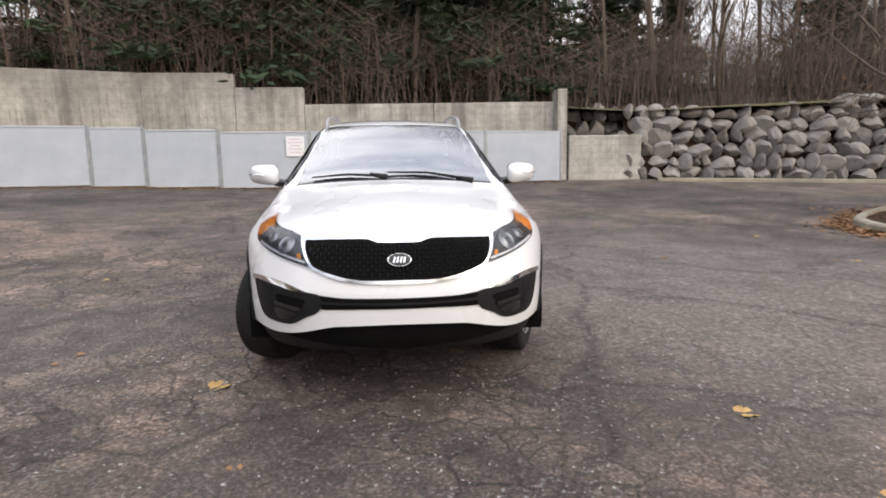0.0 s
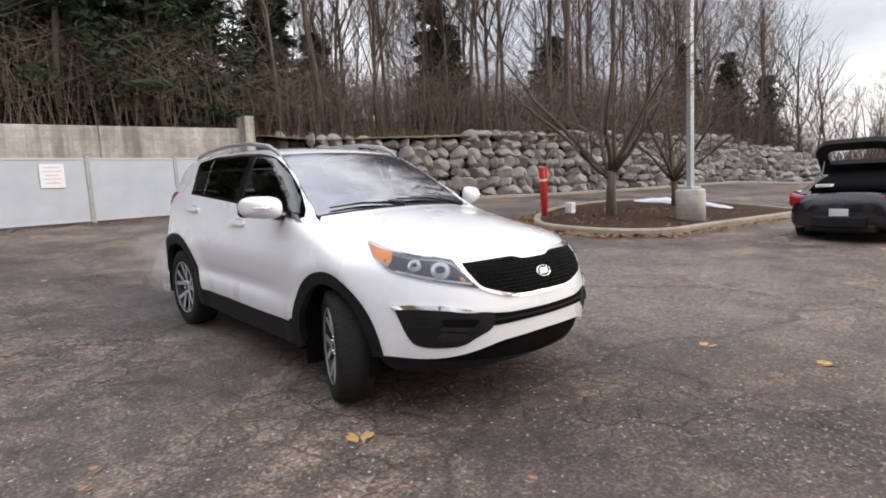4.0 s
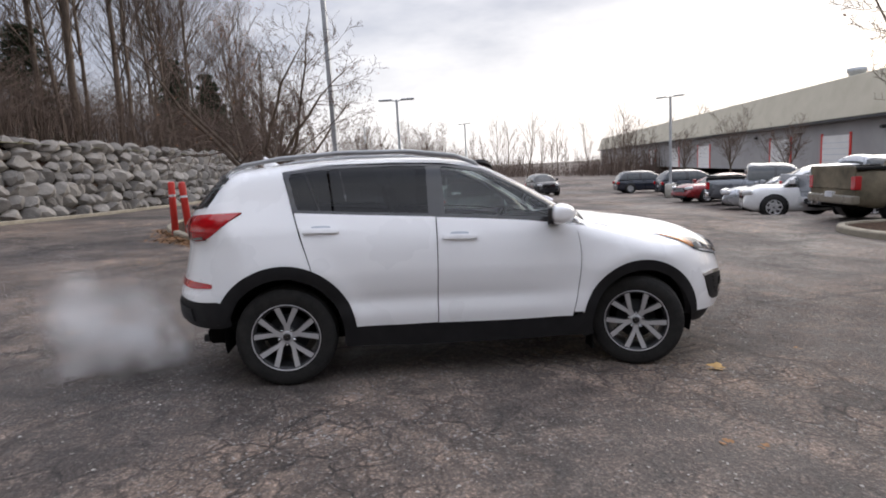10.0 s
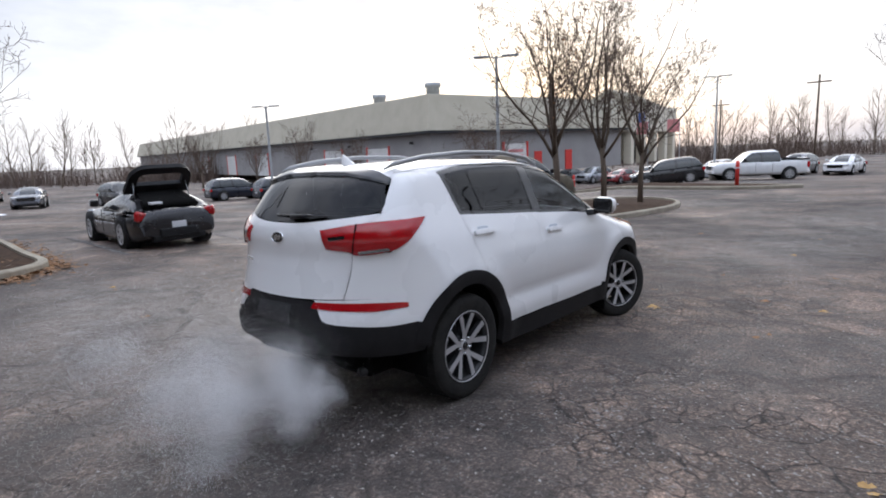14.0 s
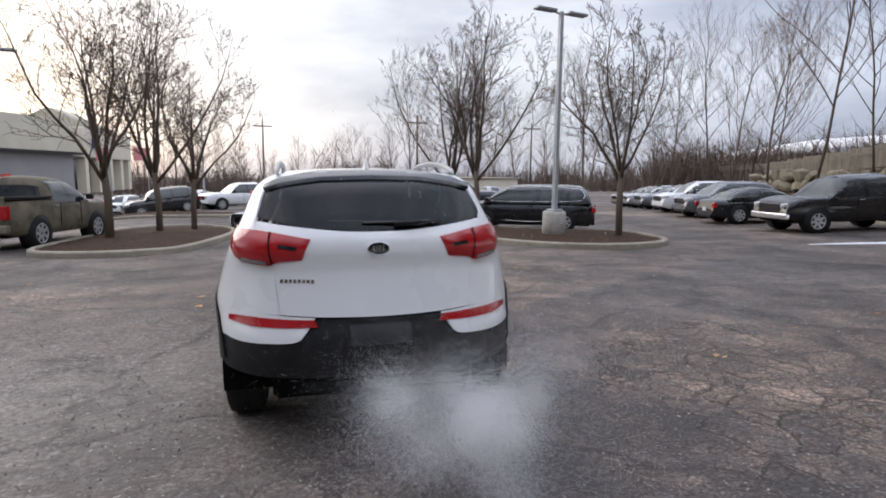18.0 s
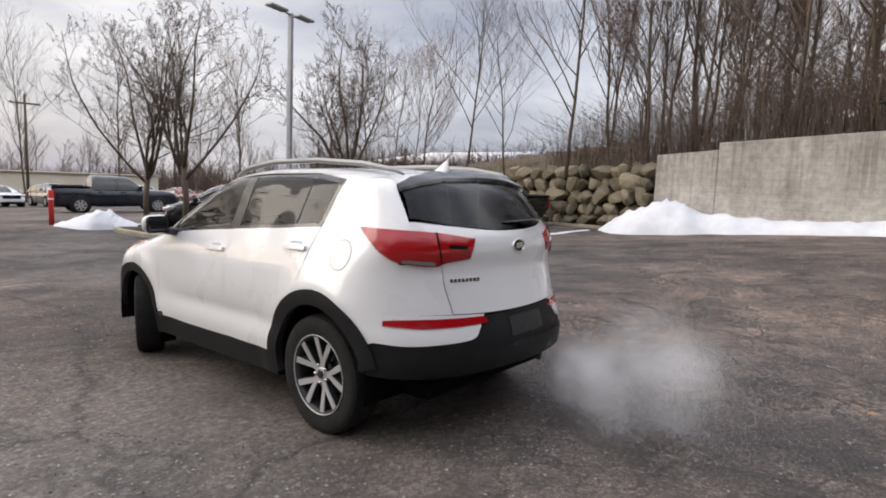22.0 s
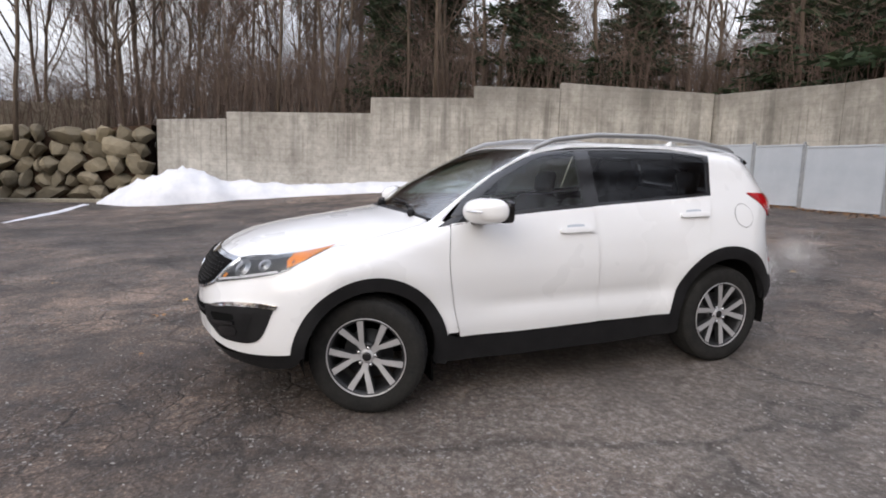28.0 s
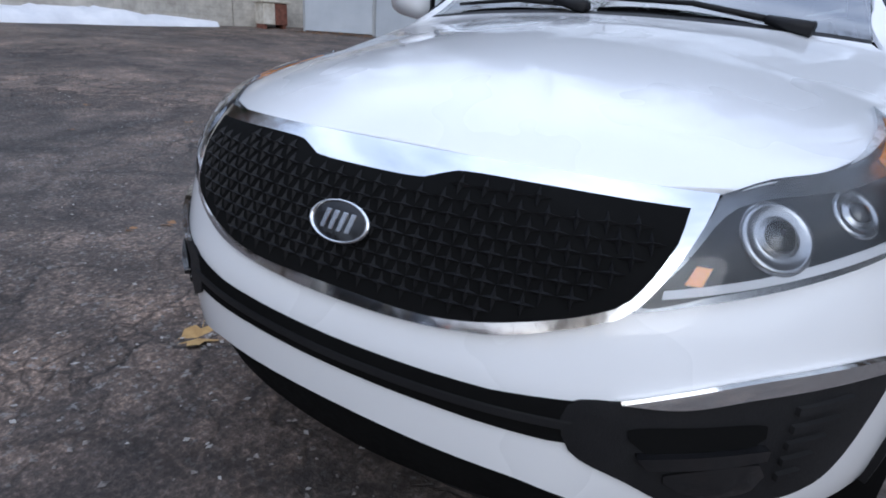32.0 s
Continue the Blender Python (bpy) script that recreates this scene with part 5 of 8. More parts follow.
bank_vs, bank_fs, steps = [], [], [0, 0.6, 1.5, 3, 5, 8, 12, 18, 26, 40, 60, 90]
xs = list(np.linspace(-14, 90, 75))
for x in xs:
    for k, d in enumerate(steps):
        z = lerp_line(N_RISE, x) - 0.12 + 0.15 * d * (1 if x < 46 else 0.3) + (0.18 * noise.noise((x * 0.4, d * 0.5, 0)) if k else 0)
        bank_vs.append((x, lerp_line(N_EDGE, x) + d, z))
m_ = len(steps)
bank_fs += [(i * m_ + k, (i + 1) * m_ + k, (i + 1) * m_ + k + 1, i * m_ + k + 1) for i in range(len(xs) - 1) for k in range(m_ - 1)]
bank_n = tagged(part("bank_north", mesh_of("bank", bank_vs, bank_fs, True), M["soil"]), "wooded bank covered in brown leaf litter", "ground", kind="structure")
bank_vs, ys_ = [], list(np.linspace(-45, 60, 80))
for y in ys_:
    for k, d in enumerate(steps):
        z = lerp_line(W_RISE, y) - 0.12 + 0.15 * d * (1 if y > -5 else 0.3) + (0.18 * noise.noise((y * 0.4, d * 0.5, 3)) if k else 0)
        bank_vs.append((lerp_line(W_EDGE, y) - d, y, z))
bank_fs = [(i * m_ + k, i * m_ + k + 1, (i + 1) * m_ + k + 1, (i + 1) * m_ + k) for i in range(len(ys_) - 1) for k in range(m_ - 1)]
tagged(part("bank_west", mesh_of("bank", bank_vs, bank_fs, True), M["soil"]), "wooded bank above the concrete wall, leaf litter", "ground", kind="structure")
# a grass strip along the crest of the boulders
vs = []
gx = list(np.linspace(6.5, 48, 60))
for x in gx:
    for d, h in ((-0.25, -0.02), (0.3, 0.06), (1.0, 0.03), (1.7, 0.02)):
        vs.append((x, lerp_line(N_EDGE, x) + d, lerp_line(N_RISE, x) + h + 0.05 * d + 0.05 * noise.noise((x, d, 1))))
grass_strip = part("grass_strip", mesh_of("strip", vs, [(i * 4 + k, (i + 1) * 4 + k, (i + 1) * 4 + k + 1, i * 4 + k + 1) for i in range(len(gx) - 1) for k in range(3)], True), M["grass"])
tagged(grass_strip, "strip of dull winter grass above the boulders", "grass", kind="structure")

# ---- boulder walls ----
def rock_mesh(seed):
    r = random.Random(seed)
    bm = bmesh.new()
    bmesh.ops.create_icosphere(bm, subdivisions=2, radius=0.5)
    cuts = [(Vector((r.uniform(-1, 1), r.uniform(-1, 1), r.uniform(-1, 1))).normalized(), r.uniform(0.20, 0.42)) for _ in range(11)]
    for v in bm.verts:
        for n, d in cuts:
            e = v.co.dot(n) - d
            if e > 0:
                v.co -= n * e * 0.96
        v.co += v.co.normalized() * 0.03 * noise.noise(v.co * 4 + Vector((seed, 0, 0)))
    for f in bm.faces:
        f.smooth = False
    me = bpy.data.meshes.new("boulder")
    bm.to_mesh(me)
    bm.free()
    return me


ROCKS = {k: [rock_mesh(s) for s in range(b, b + 9)] for k, b in (("stone_grey", 1), ("stone_brown", 41))}
for k, ms in ROCKS.items():
    for me in ms:
        me.materials.append(M[k])


def boulder_wall(name, label, line, rise, kind, size, lean, seed, x_of_y=False):
    """Rows of fitted boulders from the ground at the line up to the crest, leaning back."""
    root = thing(name, label, "wall", kind="structure")
    r = random.Random(seed)
    pts = [Vector((*p, 0)) for p in line]
    seglen = [(b - a).length for a, b in zip(pts[:-1], pts[1:])]
    total = sum(seglen)

    def along(s):
        for a, b, l in zip(pts[:-1], pts[1:], seglen):
            if s <= l:
                return a + (b - a) * (s / l), (b - a).normalized()
            s -= l
        return pts[-1], (pts[-1] - pts[-2]).normalized()

    rest_vs, rest_fs, count = [], [], 0
    row, z = 0, 0.0
    while z < 3.3:
        h = size * r.uniform(0.66, 0.8)
        s = -r.uniform(0, size)
        while s < total:
            w = size * r.choice((0.6, 0.8, 1.0, 1.25, 1.5)) * r.uniform(0.9, 1.1)
            p, d = along(max(0, s + w / 2))
            g = gz(p.x, p.y)
            crest = rise(p)
            hh = h * r.uniform(0.85, 1.25)
            if g + z + hh * 0.35 < crest and s > -size * 0.6:
                n = Vector((-d.y, d.x, 0))
                c = p + n * (0.25 + (z + hh / 2) * lean + r.uniform(-0.12, 0.12))
                m = Matrix.Translation((c.x, c.y, g + z + hh * 0.46)) @ pose(0, 0, 0, r.uniform(-12, 12), r.uniform(-14, 14), math.degrees(math.atan2(d.y, d.x)) + r.uniform(-12, 12)) @ Matrix.Diagonal((w * 1.36, size * 1.5, hh * 1.5, 1))
                me = r.choice(ROCKS[kind])
                if count < 300:
                    ob = part("boulder", me, None, root)
                    ob.matrix_basis = m
                    count += 1
                else:
                    b = len(rest_vs)
                    rest_vs += [m @ v.co for v in me.vertices]
                    rest_fs += [tuple(b + i for i in f.vertices) for f in me.polygons]
            s += w * 0.93
        z += h
        row += 1
    # a plain sheet in the dark mulch colour behind, seen between the stones
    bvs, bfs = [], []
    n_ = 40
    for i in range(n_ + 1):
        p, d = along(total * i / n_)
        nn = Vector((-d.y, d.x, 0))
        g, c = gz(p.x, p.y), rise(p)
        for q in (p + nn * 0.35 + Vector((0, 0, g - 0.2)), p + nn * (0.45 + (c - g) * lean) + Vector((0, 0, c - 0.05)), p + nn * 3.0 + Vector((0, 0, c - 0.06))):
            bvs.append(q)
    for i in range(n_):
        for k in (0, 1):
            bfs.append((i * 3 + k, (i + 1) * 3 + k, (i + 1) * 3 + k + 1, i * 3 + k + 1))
    part("backing_sheet", mesh_of("backing_sheet", bvs, bfs, True), M["mulch"], root)
    if rest_vs:
        tagged(part("far_boulders", mesh_of("far_boulders", rest_vs, rest_fs), M[kind], root), kind="stuff")
    return root


E_LINE = [(8.6, 15.0), (9.8, 14.8), (14, 13.9), (18, 13.0), (27, 11.6), (37, 10.6), (47, 9.2), (54, 7.8)]
boulder_wall("boulder_wall_north", "wall of stacked grey boulders below a grass crest", E_LINE, lambda p: lerp_line(N_RISE, p.x) + 0.05, "stone_grey", 0.62, 0.28, 3)
block_rocks = boulder_wall("boulder_wall_step", "few grey boulders above a concrete block", [(6.5, 15.75), (9.2, 15.7)], lambda p: 3.35, "stone_grey", 0.7, 0.3, 5)
WB_LINE = [(-28.0, -28), (-24.2, -18), (-22.0, -11), (-21.2, -7.5), (-20.1, -5.1)]
boulder_wall("boulder_wall_west", "wall of stacked brown mossy boulders beside the concrete wall", WB_LINE, lambda p: lerp_line(W_RISE, p.y) + 0.30, "stone_brown", 0.74, 0.10, 9)


# ---- kerbs and islands ----
def smooth_loop(pts, step=0.3):
    return [tuple(p) for p in rounded(pts, step)]


def island(name, label, pts, fill, seed):
    """A planting island: one kerb round it, a heaped bed inside."""
    loop = smooth_loop(pts, 0.35)
    n = len(loop)
    root = thing(name, label, "traffic island", kind="structure")
    cx, cy = np.mean([p[0] for p in loop]), np.mean([p[1] for p in loop])
    kv, kf = [], []
    for i, (x, y) in enumerate(loop):
        t = Vector((loop[(i + 1) % n][0] - loop[i - 1][0], loop[(i + 1) % n][1] - loop[i - 1][1])).normalized()
        nn = Vector((t.y, -t.x))
        if nn.dot(Vector((x - cx, y - cy))) < 0:
            nn = -nn
        g = gz(x, y)
        for off, h in ((0.0, -0.2), (0.0, 0.11), (-0.025, 0.14), (-0.15, 0.145), (-0.17, 0.06)):
            kv.append((x + nn.x * off, y + nn.y * off, g + h))
    for i in range(n):
        j = (i + 1) % n
        kf += [(i * 5 + k, j * 5 + k, j * 5 + k + 1, i * 5 + k + 1) for k in range(4)]
    me = mesh_of("kerb", kv, kf)
    bm = bmesh.new()
    bm.from_mesh(me)
    bmesh.ops.recalc_face_normals(bm, faces=bm.faces[:])
    part("kerb", bm, M["kerb"], root)
    bv, bf = [], []
    rings = 7
    for k in range(rings):
        f = 1 - k / (rings - 1) * 0.985
        for x, y in loop:
            px, py = cx + (x - cx) * f * 0.985, cy + (y - cy) * f * 0.985
            bv.append((px, py, gz(px, py) + 0.09 + 0.16 * (1 - f) + (0.05 * noise.noise((px * 1.7, py * 1.7, seed)) if k else 0)))
    for k in range(rings - 1):
        bf += [(k * n + i, k * n + (i + 1) % n, (k + 1) * n + (i + 1) % n, (k + 1) * n + i) for i in range(n)]
    part("bed", mesh_of("bed", bv, bf, True), fill, root)
    return root


E_ISLE = [(7.6, 2.8), (7.75, 1.8), (8.6, 1.05), (10.5, 0.85), (14.4, 0.45), (15.4, 0.8), (17.2, 3.2), (18.6, 5.4), (18.0, 7.0), (16.0, 7.5), (12.8, 7.0), (10.4, 5.9), (8.9, 4.9), (7.9, 3.9)]
island("island_east", "kerbed planting island with dark mulch", E_ISLE, M["mulch"], 1)
island("island_south", "kerbed planting island with three bare trees", [(3.2, -10.0), (4.1, -8.9), (5.6, -8.8), (6.8, -9.8), (7.0, -13), (6.7, -16), (5.3, -17.3), (3.6, -16.8), (2.7, -14.6)], M["mulch"], 2)
island("island_west", "kerbed planting island beside a parked minivan", [(-4.0, -16.0), (-4.2, -11.5), (-4.8, -9.0), (-6.0, -7.6), (-7.3, -7.25), (-8.6, -7.7), (-9.4, -9.0), (-9.6, -11.6), (-7.6, -12.6), (-5.6, -15.2)], M["mulch"], 3)
island("island_far", "kerbed island along the far lane", [(0.5, -24.5), (4.5, -23.0), (16, -25.0), (18, -26.5), (15, -28), (4, -26.5)], M["mulch"], 4)


def kerb_run(line, label):
    vs, fs = [], []
    pts = []
    for a, b in zip(line[:-1], line[1:]):
        k = max(1, int(math.hypot(b[0] - a[0], b[1] - a[1]) / 1.0))
        pts += [(a[0] + (b[0] - a[0]) * i / k, a[1] + (b[1] - a[1]) * i / k) for i in range(k)]
    pts.append(line[-1])
    for i, (x, y) in enumerate(pts):
        a, b = pts[max(0, i - 1)], pts[min(len(pts) - 1, i + 1)]
        t = Vector((b[0] - a[0], b[1] - a[1])).normalized()
        nn = Vector((t.y, -t.x))
        for off, h in ((0.0, -0.1), (0.0, 0.10), (-0.02, 0.13), (-0.15, 0.13), (-0.16, -0.1)):
            vs.append((x + nn.x * off, y + nn.y * off, gz(x, y) + h))
    fs = [(i * 5 + k, (i + 1) * 5 + k, (i + 1) * 5 + k + 1, i * 5 + k + 1) for i in range(len(pts) - 1) for k in range(4)]
    return tagged(part("kerb", mesh_of("kerb", vs, fs), M["kerb"]), label, "kerb", kind="structure")


kerb_run([(9.4, 14.3), (14, 13.3), (18, 12.4), (27, 11.0), (37, 10.0), (54, 7.2)], "pale concrete kerb along the boulders")
kerb_run([(-27.0, -28), (-23.2, -18), (-21.0, -11), (-20.2, -7.5), (-19.3, -5.6)], "pale concrete kerb along the brown boulders")


# ---- trees ----
def grow(seed, height, trunk_r, spread=0.5, levels=3, start=0.35, kids=6, lean=0.05, reach=0.62, upright=0.55):
    """Limbs and twigs of a bare tree: two meshes' worth of tubes."""
    r = random.Random(seed)
    tv, tf, wv, wf, tips = [], [], [], [], []

    def add(vs, fs, pts, rad, n):
        v, f = tube(pts, rad, n)
        b = len(vs)
        vs.extend(v)
        fs.extend(tuple(b + i for i in q) for q in f)

    def limb(p, d, length, rad, level):
        n = 5 if level == 0 else 4
        pts, q, dd = [p], p.copy(), d.copy()
        for _ in range(n):
            dd = (dd + Vector((r.uniform(-1, 1), r.uniform(-1, 1), r.uniform(-0.4, 0.8))) * (0.10 if level == 0 else 0.27)).normalized()
            q = q + dd * (length / n)
            pts.append(q.copy())
        top = 0.45 if level == 0 else 0.3
        rad_at = [rad * (1 - (1 - top) * i / n) for i in range(n + 1)]
        if level < 2:
            add(tv, tf, pts, rad_at, 7 if level == 0 else 5)
        else:
            add(wv, wf, pts, [max(x, 0.004) for x in rad_at], 3)
        if level >= levels:
            tips.append(pts[-1])
            return
        cnt = kids if level == 0 else max(3, kids - level)
        for i in range(cnt):
            s = start + (1 - start) * (i + r.random()) / cnt if level == 0 else 0.25 + 0.75 * (i + r.random()) / cnt
            k = min(n - 1, int(s * n))
            base = pts[k].lerp(pts[k + 1], s * n - k)
            az = r.uniform(0, 2 * math.pi)
            side = Vector((math.cos(az), math.sin(az), 0))
            nd = (dd * upright + side * spread * r.uniform(0.8, 1.3) + Vector((0, 0, 0.25))).normalized()
            ln = length * (reach if level == 0 else 0.62) * (1.15 - 0.5 * s) * r.uniform(0.75, 1.2)
            limb(base, nd, ln, rad_at[k] * (0.5 if level == 0 else 0.55), level + 1)
        if level == 0:
            for _ in range(2):
                limb(pts[-1], (dd + Vector((r.uniform(-0.5, 0.5), r.uniform(-0.5, 0.5), 0.4))).normalized(), length * 0.45, rad_at[-1] * 0.8, 1)

    limb(Vector((0, 0, -0.25)), Vector((r.uniform(-lean, lean), r.uniform(-lean, lean), 1)).normalized(), height, trunk_r, 0)
    return (tv, tf), (wv, wf), tips


def leaf_scatter(points, count, radius, size, seed):
    r = random.Random(seed)
    vs, fs = [], []
    for _ in range(count):
        p = r.choice(points) + Vector((r.gauss(0, radius), r.gauss(0, radius), r.gauss(0, radius)))
        a = Vector((r.gauss(0, 1), r.gauss(0, 1), r.gauss(0, 1))).normalized()
        b = a.orthogonal().normalized()
        s = size * r.uniform(0.6, 1.3)
        k = len(vs)
        vs += [p - a * s, p + b * s * 0.5, p + a * s, p - b * s * 0.5]
        fs.append((k, k + 1, k + 2, k + 3))
    return vs, fs


def tree_kind(seed, height, trunk_r, leaves=0, **kw):
    trunk, twigs, tips = grow(seed, height, trunk_r, **kw)
    tm, wm = mesh_of("trunk", *trunk, True), mesh_of("twigs", *twigs)
    tm.materials.append(M["bark"])
    wm.materials.append(M["twig"])
    lm = None
    if leaves:
        lm = mesh_of("leaves", *leaf_scatter(tips, leaves, 0.16, 0.06, seed))
        lm.materials.append(M["rust_leaf"])
    return tm, wm, lm


def crown_tree(seed, fork, stems, splay, length, trunk_r, leaves=0, up=0.10, sides=9, stretch=0.55):
    """A forked ornamental tree: a short trunk, crooked stems, side branches and fine twigs."""
    r = random.Random(seed)
    tv, tf, wv, wf, tips = [], [], [], [], []

    def add(thick, pts, rad, n):
        vs, fs = (tv, tf) if thick else (wv, wf)
        v, f = tube(pts, rad, n)
        b = len(vs)
        vs.extend(v)
        fs.extend(tuple(b + i for i in q) for q in f)

    def bough(p, d, ln, rad, level):
        n = (7, 5, 4, 3)[level]
        pts, q, dd = [p], p.copy(), d.copy()
        for _ in range(n):
            dd = (dd + Vector((r.gauss(0, 1), r.gauss(0, 1), r.gauss(0, 0.8))) * (0.13, 0.19, 0.22, 0.22)[level] + Vector((0, 0, up))).normalized()
            q = q + dd * (ln / n)
            pts.append(q.copy())
        rads = [max(0.0034, rad * (1 - 0.88 * i / n)) for i in range(n + 1)]
        add(level == 0, pts, rads, (6, 4, 3, 3)[level])
        if level == 3:
            tips.append(pts[-1])
            return
        for i in range((sides, 7, 5)[level]):
            s = 0.14 + 0.84 * (i + r.random()) / (sides, 7, 5)[level]
            k = min(n - 1, int(s * n))
            base = pts[k].lerp(pts[k + 1], s * n - k)
            t = (pts[k + 1] - pts[k]).normalized()
            side = t.orthogonal().normalized()
            side = Matrix.Rotation(r.uniform(0, 2 * math.pi), 3, t) @ side
            nd = (t * r.uniform(0.35, 0.8) + side * r.uniform(0.6, 1.0) + Vector((0, 0, up))).normalized()
            bough(base, nd, ln * stretch * (1.12 - 0.7 * s) * r.uniform(0.6, 1.25), rads[k] * 0.40, level + 1)

    tp = [Vector((0, 0, -0.25)), Vector((r.uniform(-0.04, 0.04), r.uniform(-0.04, 0.04), fork * 0.5)), Vector((r.uniform(-0.06, 0.06), r.uniform(-0.06, 0.06), fork))]
    add(True, tp, [trunk_r * 1.2, trunk_r, trunk_r * 0.9], 9)
    for i in range(stems):
        az = 2 * math.pi * (i + r.uniform(-0.3, 0.3)) / stems
        tilt = radians(splay * r.uniform(0.45, 1.1)) if i else radians(splay * 0.2)
        d = Vector((math.sin(tilt) * math.cos(az), math.sin(tilt) * math.sin(az), math.cos(tilt)))
        bough(tp[2] - Vector((0, 0, 0.25 * fork * r.random())), d, length * r.uniform(0.8, 1.12), trunk_r * r.uniform(0.5, 0.68), 0)
    tm, wm, lm = mesh_of("trunk", tv, tf, True), mesh_of("twigs", wv, wf), None
    tm.materials.append(M["bark"])
    wm.materials.append(M["twig"])
    if leaves:
        lm = mesh_of("leaves", *leaf_scatter(tips, leaves, 0.05, 0.03, seed))
        lm.materials.append(M["rust_leaf"])
    return tm, wm, lm


LOT_TREES = [crown_tree(11, 0.95, 8, 60, 3.6, 0.10, 200, up=0.055, sides=11),
             crown_tree(12, 1.4, 7, 36, 3.7, 0.066, 80, up=0.12, sides=12, stretch=0.46),
             crown_tree(13, 1.3, 7, 44, 3.3, 0.066, 160, up=0.10, sides=12, stretch=0.50)]
WOOD_TREES = [tree_kind(s, h, r_, 0, levels=3, kids=9, spread=sp, start=st, upright=0.8, lean=0.09) for s, h, r_, sp, st in
              ((21, 12, 0.12, 0.6, 0.30), (22, 14, 0.16, 0.55, 0.35), (23, 10, 0.085, 0.65, 0.2), (24, 13, 0.11, 0.55, 0.3), (25, 8, 0.065, 0.7, 0.15))]
WOOD_TREES.append(tree_kind(26, 10, 0.11, 2200, levels=3, kids=9, spread=0.5, start=0.25, upright=0.8))


def plant(kind, x, y, z, label, category="tree", s=1.0, turn=0.0, group=""):
    root = thing("bare_tree", label, category, pose(x, y, z, 0, 0, turn) @ Matrix.Diagonal((s, s, s, 1)), group)
    part("trunk", kind[0], None, root)
    part("crown", kind[1], None, root)
    if kind[2]:
        part("leaves", kind[2], None, root, "few rust-brown leaves")
    return root


def pine_kind(seed, height):
    r = random.Random(seed)
    tv, tf = tube([(0, 0, -0.3), (0.05, 0, height * 0.5), (0, 0.05, height)], [0.16, 0.11, 0.02], 7)
    nv, nf = [], []
    z = height * 0.10
    while z < height * 0.98:
        f = 1 - z / height
        for _ in range(7):
            az, ln = r.uniform(0, 2 * math.pi), (0.6 + 2.6 * f) * r.uniform(0.55, 1.1)
            d = Vector((math.cos(az), math.sin(az), r.uniform(-0.22, 0.12)))
            b = len(tv)
            v, q = tube([(0, 0, z), d * ln * 0.5 + Vector((0, 0, z)), d * ln + Vector((0, 0, z - 0.1 * ln))], [0.028, 0.018, 0.006], 3)
            tv += v
            tf += [tuple(b + i for i in k) for k in q]
            for _ in range(52):
                s = r.uniform(0.12, 1.05) * ln
                p = d * s + Vector((r.gauss(0, 0.16), r.gauss(0, 0.16), z + r.gauss(0, 0.09) - 0.1 * s))
                a = (d + Vector((r.gauss(0, 0.6), r.gauss(0, 0.6), r.gauss(0, 0.4)))).normalized()
                c = a.orthogonal().normalized()
                if r.random() < 0.5:
                    c = a.cross(c)
                w = r.uniform(0.12, 0.27)
                k = len(nv)
                nv += [p - a * w, p + c * w * 0.26, p + a * w, p - c * w * 0.26]
                nf.append((k, k + 1, k + 2, k + 3))
        z += 0.30 + 0.25 * r.random()
    tm, nm = mesh_of("trunk", tv, tf, True), mesh_of("needles", nv, nf)
    tm.materials.append(M["bark"])
    nm.materials.append(M["pine"])
    return tm, nm


PINES = [pine_kind(31, 7.5), pine_kind(32, 9.0)]


def plant_pine(i, x, y, z, s, turn):
    root = thing("pine_tree", "dark green pine among bare trunks", "tree", pose(x, y, z, 0, 0, turn) @ Matrix.Diagonal((s, s, s, 1)), "pines on the bank")
    part("trunk", PINES[i][0], None, root)
    part("crown", PINES[i][1], None, root)


# island trees
plant(LOT_TREES[0], 10.3, 3.5, gz(10.3, 3.5) + 0.15, "bare multi-stemmed ornamental tree on the island", s=1.2, turn=20)
plant(LOT_TREES[0], 14.0, 3.6, gz(14.0, 3.6) + 0.15, "bare ornamental tree beside a lamp post", s=1.0, turn=150)
for i, (x, y, s, k) in enumerate(((5.85, -12.5, 1.6, 2), (4.9, -14.0, 1.4, 1), (4.1, -15.2, 1.3, 2))):
    plant(LOT_TREES[k], x, y, gz(x, y) + 0.15, "bare slender tree on a mulched island", s=s, turn=70 * i, group="trees on the south island")
plant(LOT_TREES[2], -8.4, -9.6, gz(-8.4, -9.6) + 0.15, "bare tree with few rust leaves on the island", s=1.4, turn=200)
plant(LOT_TREES[1], -5.4, -14.0, gz(-5.4, -14) + 0.15, "bare slender tree near a parked minivan", s=1.45, turn=40)
plant(LOT_TREES[1], -4.7, -15.2, gz(-4.7, -15) + 0.15, "bare slender tree near a parked minivan", s=1.3, turn=240)

rr = random.Random(77)
# the woods north and west, in rough rows
spots = []
for _ in range(1400):
    x, d = rr.uniform(-13, 60), 1.2 + 34 * rr.random() ** 1.5
    y = lerp_line(N_EDGE, x) + d
    if all((x - a) ** 2 + (y - b) ** 2 > 1.5 for a, b, _ in spots):
        spots.append((x, y, lerp_line(N_RISE, x) - 0.12 + 0.15 * d * (1 if x < 46 else 0.3)))
    if len(spots) > 150:
        break
n_spots = len(spots)
for _ in range(1400):
    y, d = rr.uniform(-9, 42), 1.2 + 30 * rr.random() ** 1.5
    x = lerp_line(W_EDGE, y) - d
    if all((x - a) ** 2 + (y - b) ** 2 > 1.5 for a, b, _ in spots):
        spots.append((x, y, lerp_line(W_RISE, y) - 0.12 + 0.15 * d * (1 if y > -5 else 0.3)))
    if len(spots) > n_spots + 110:
        break


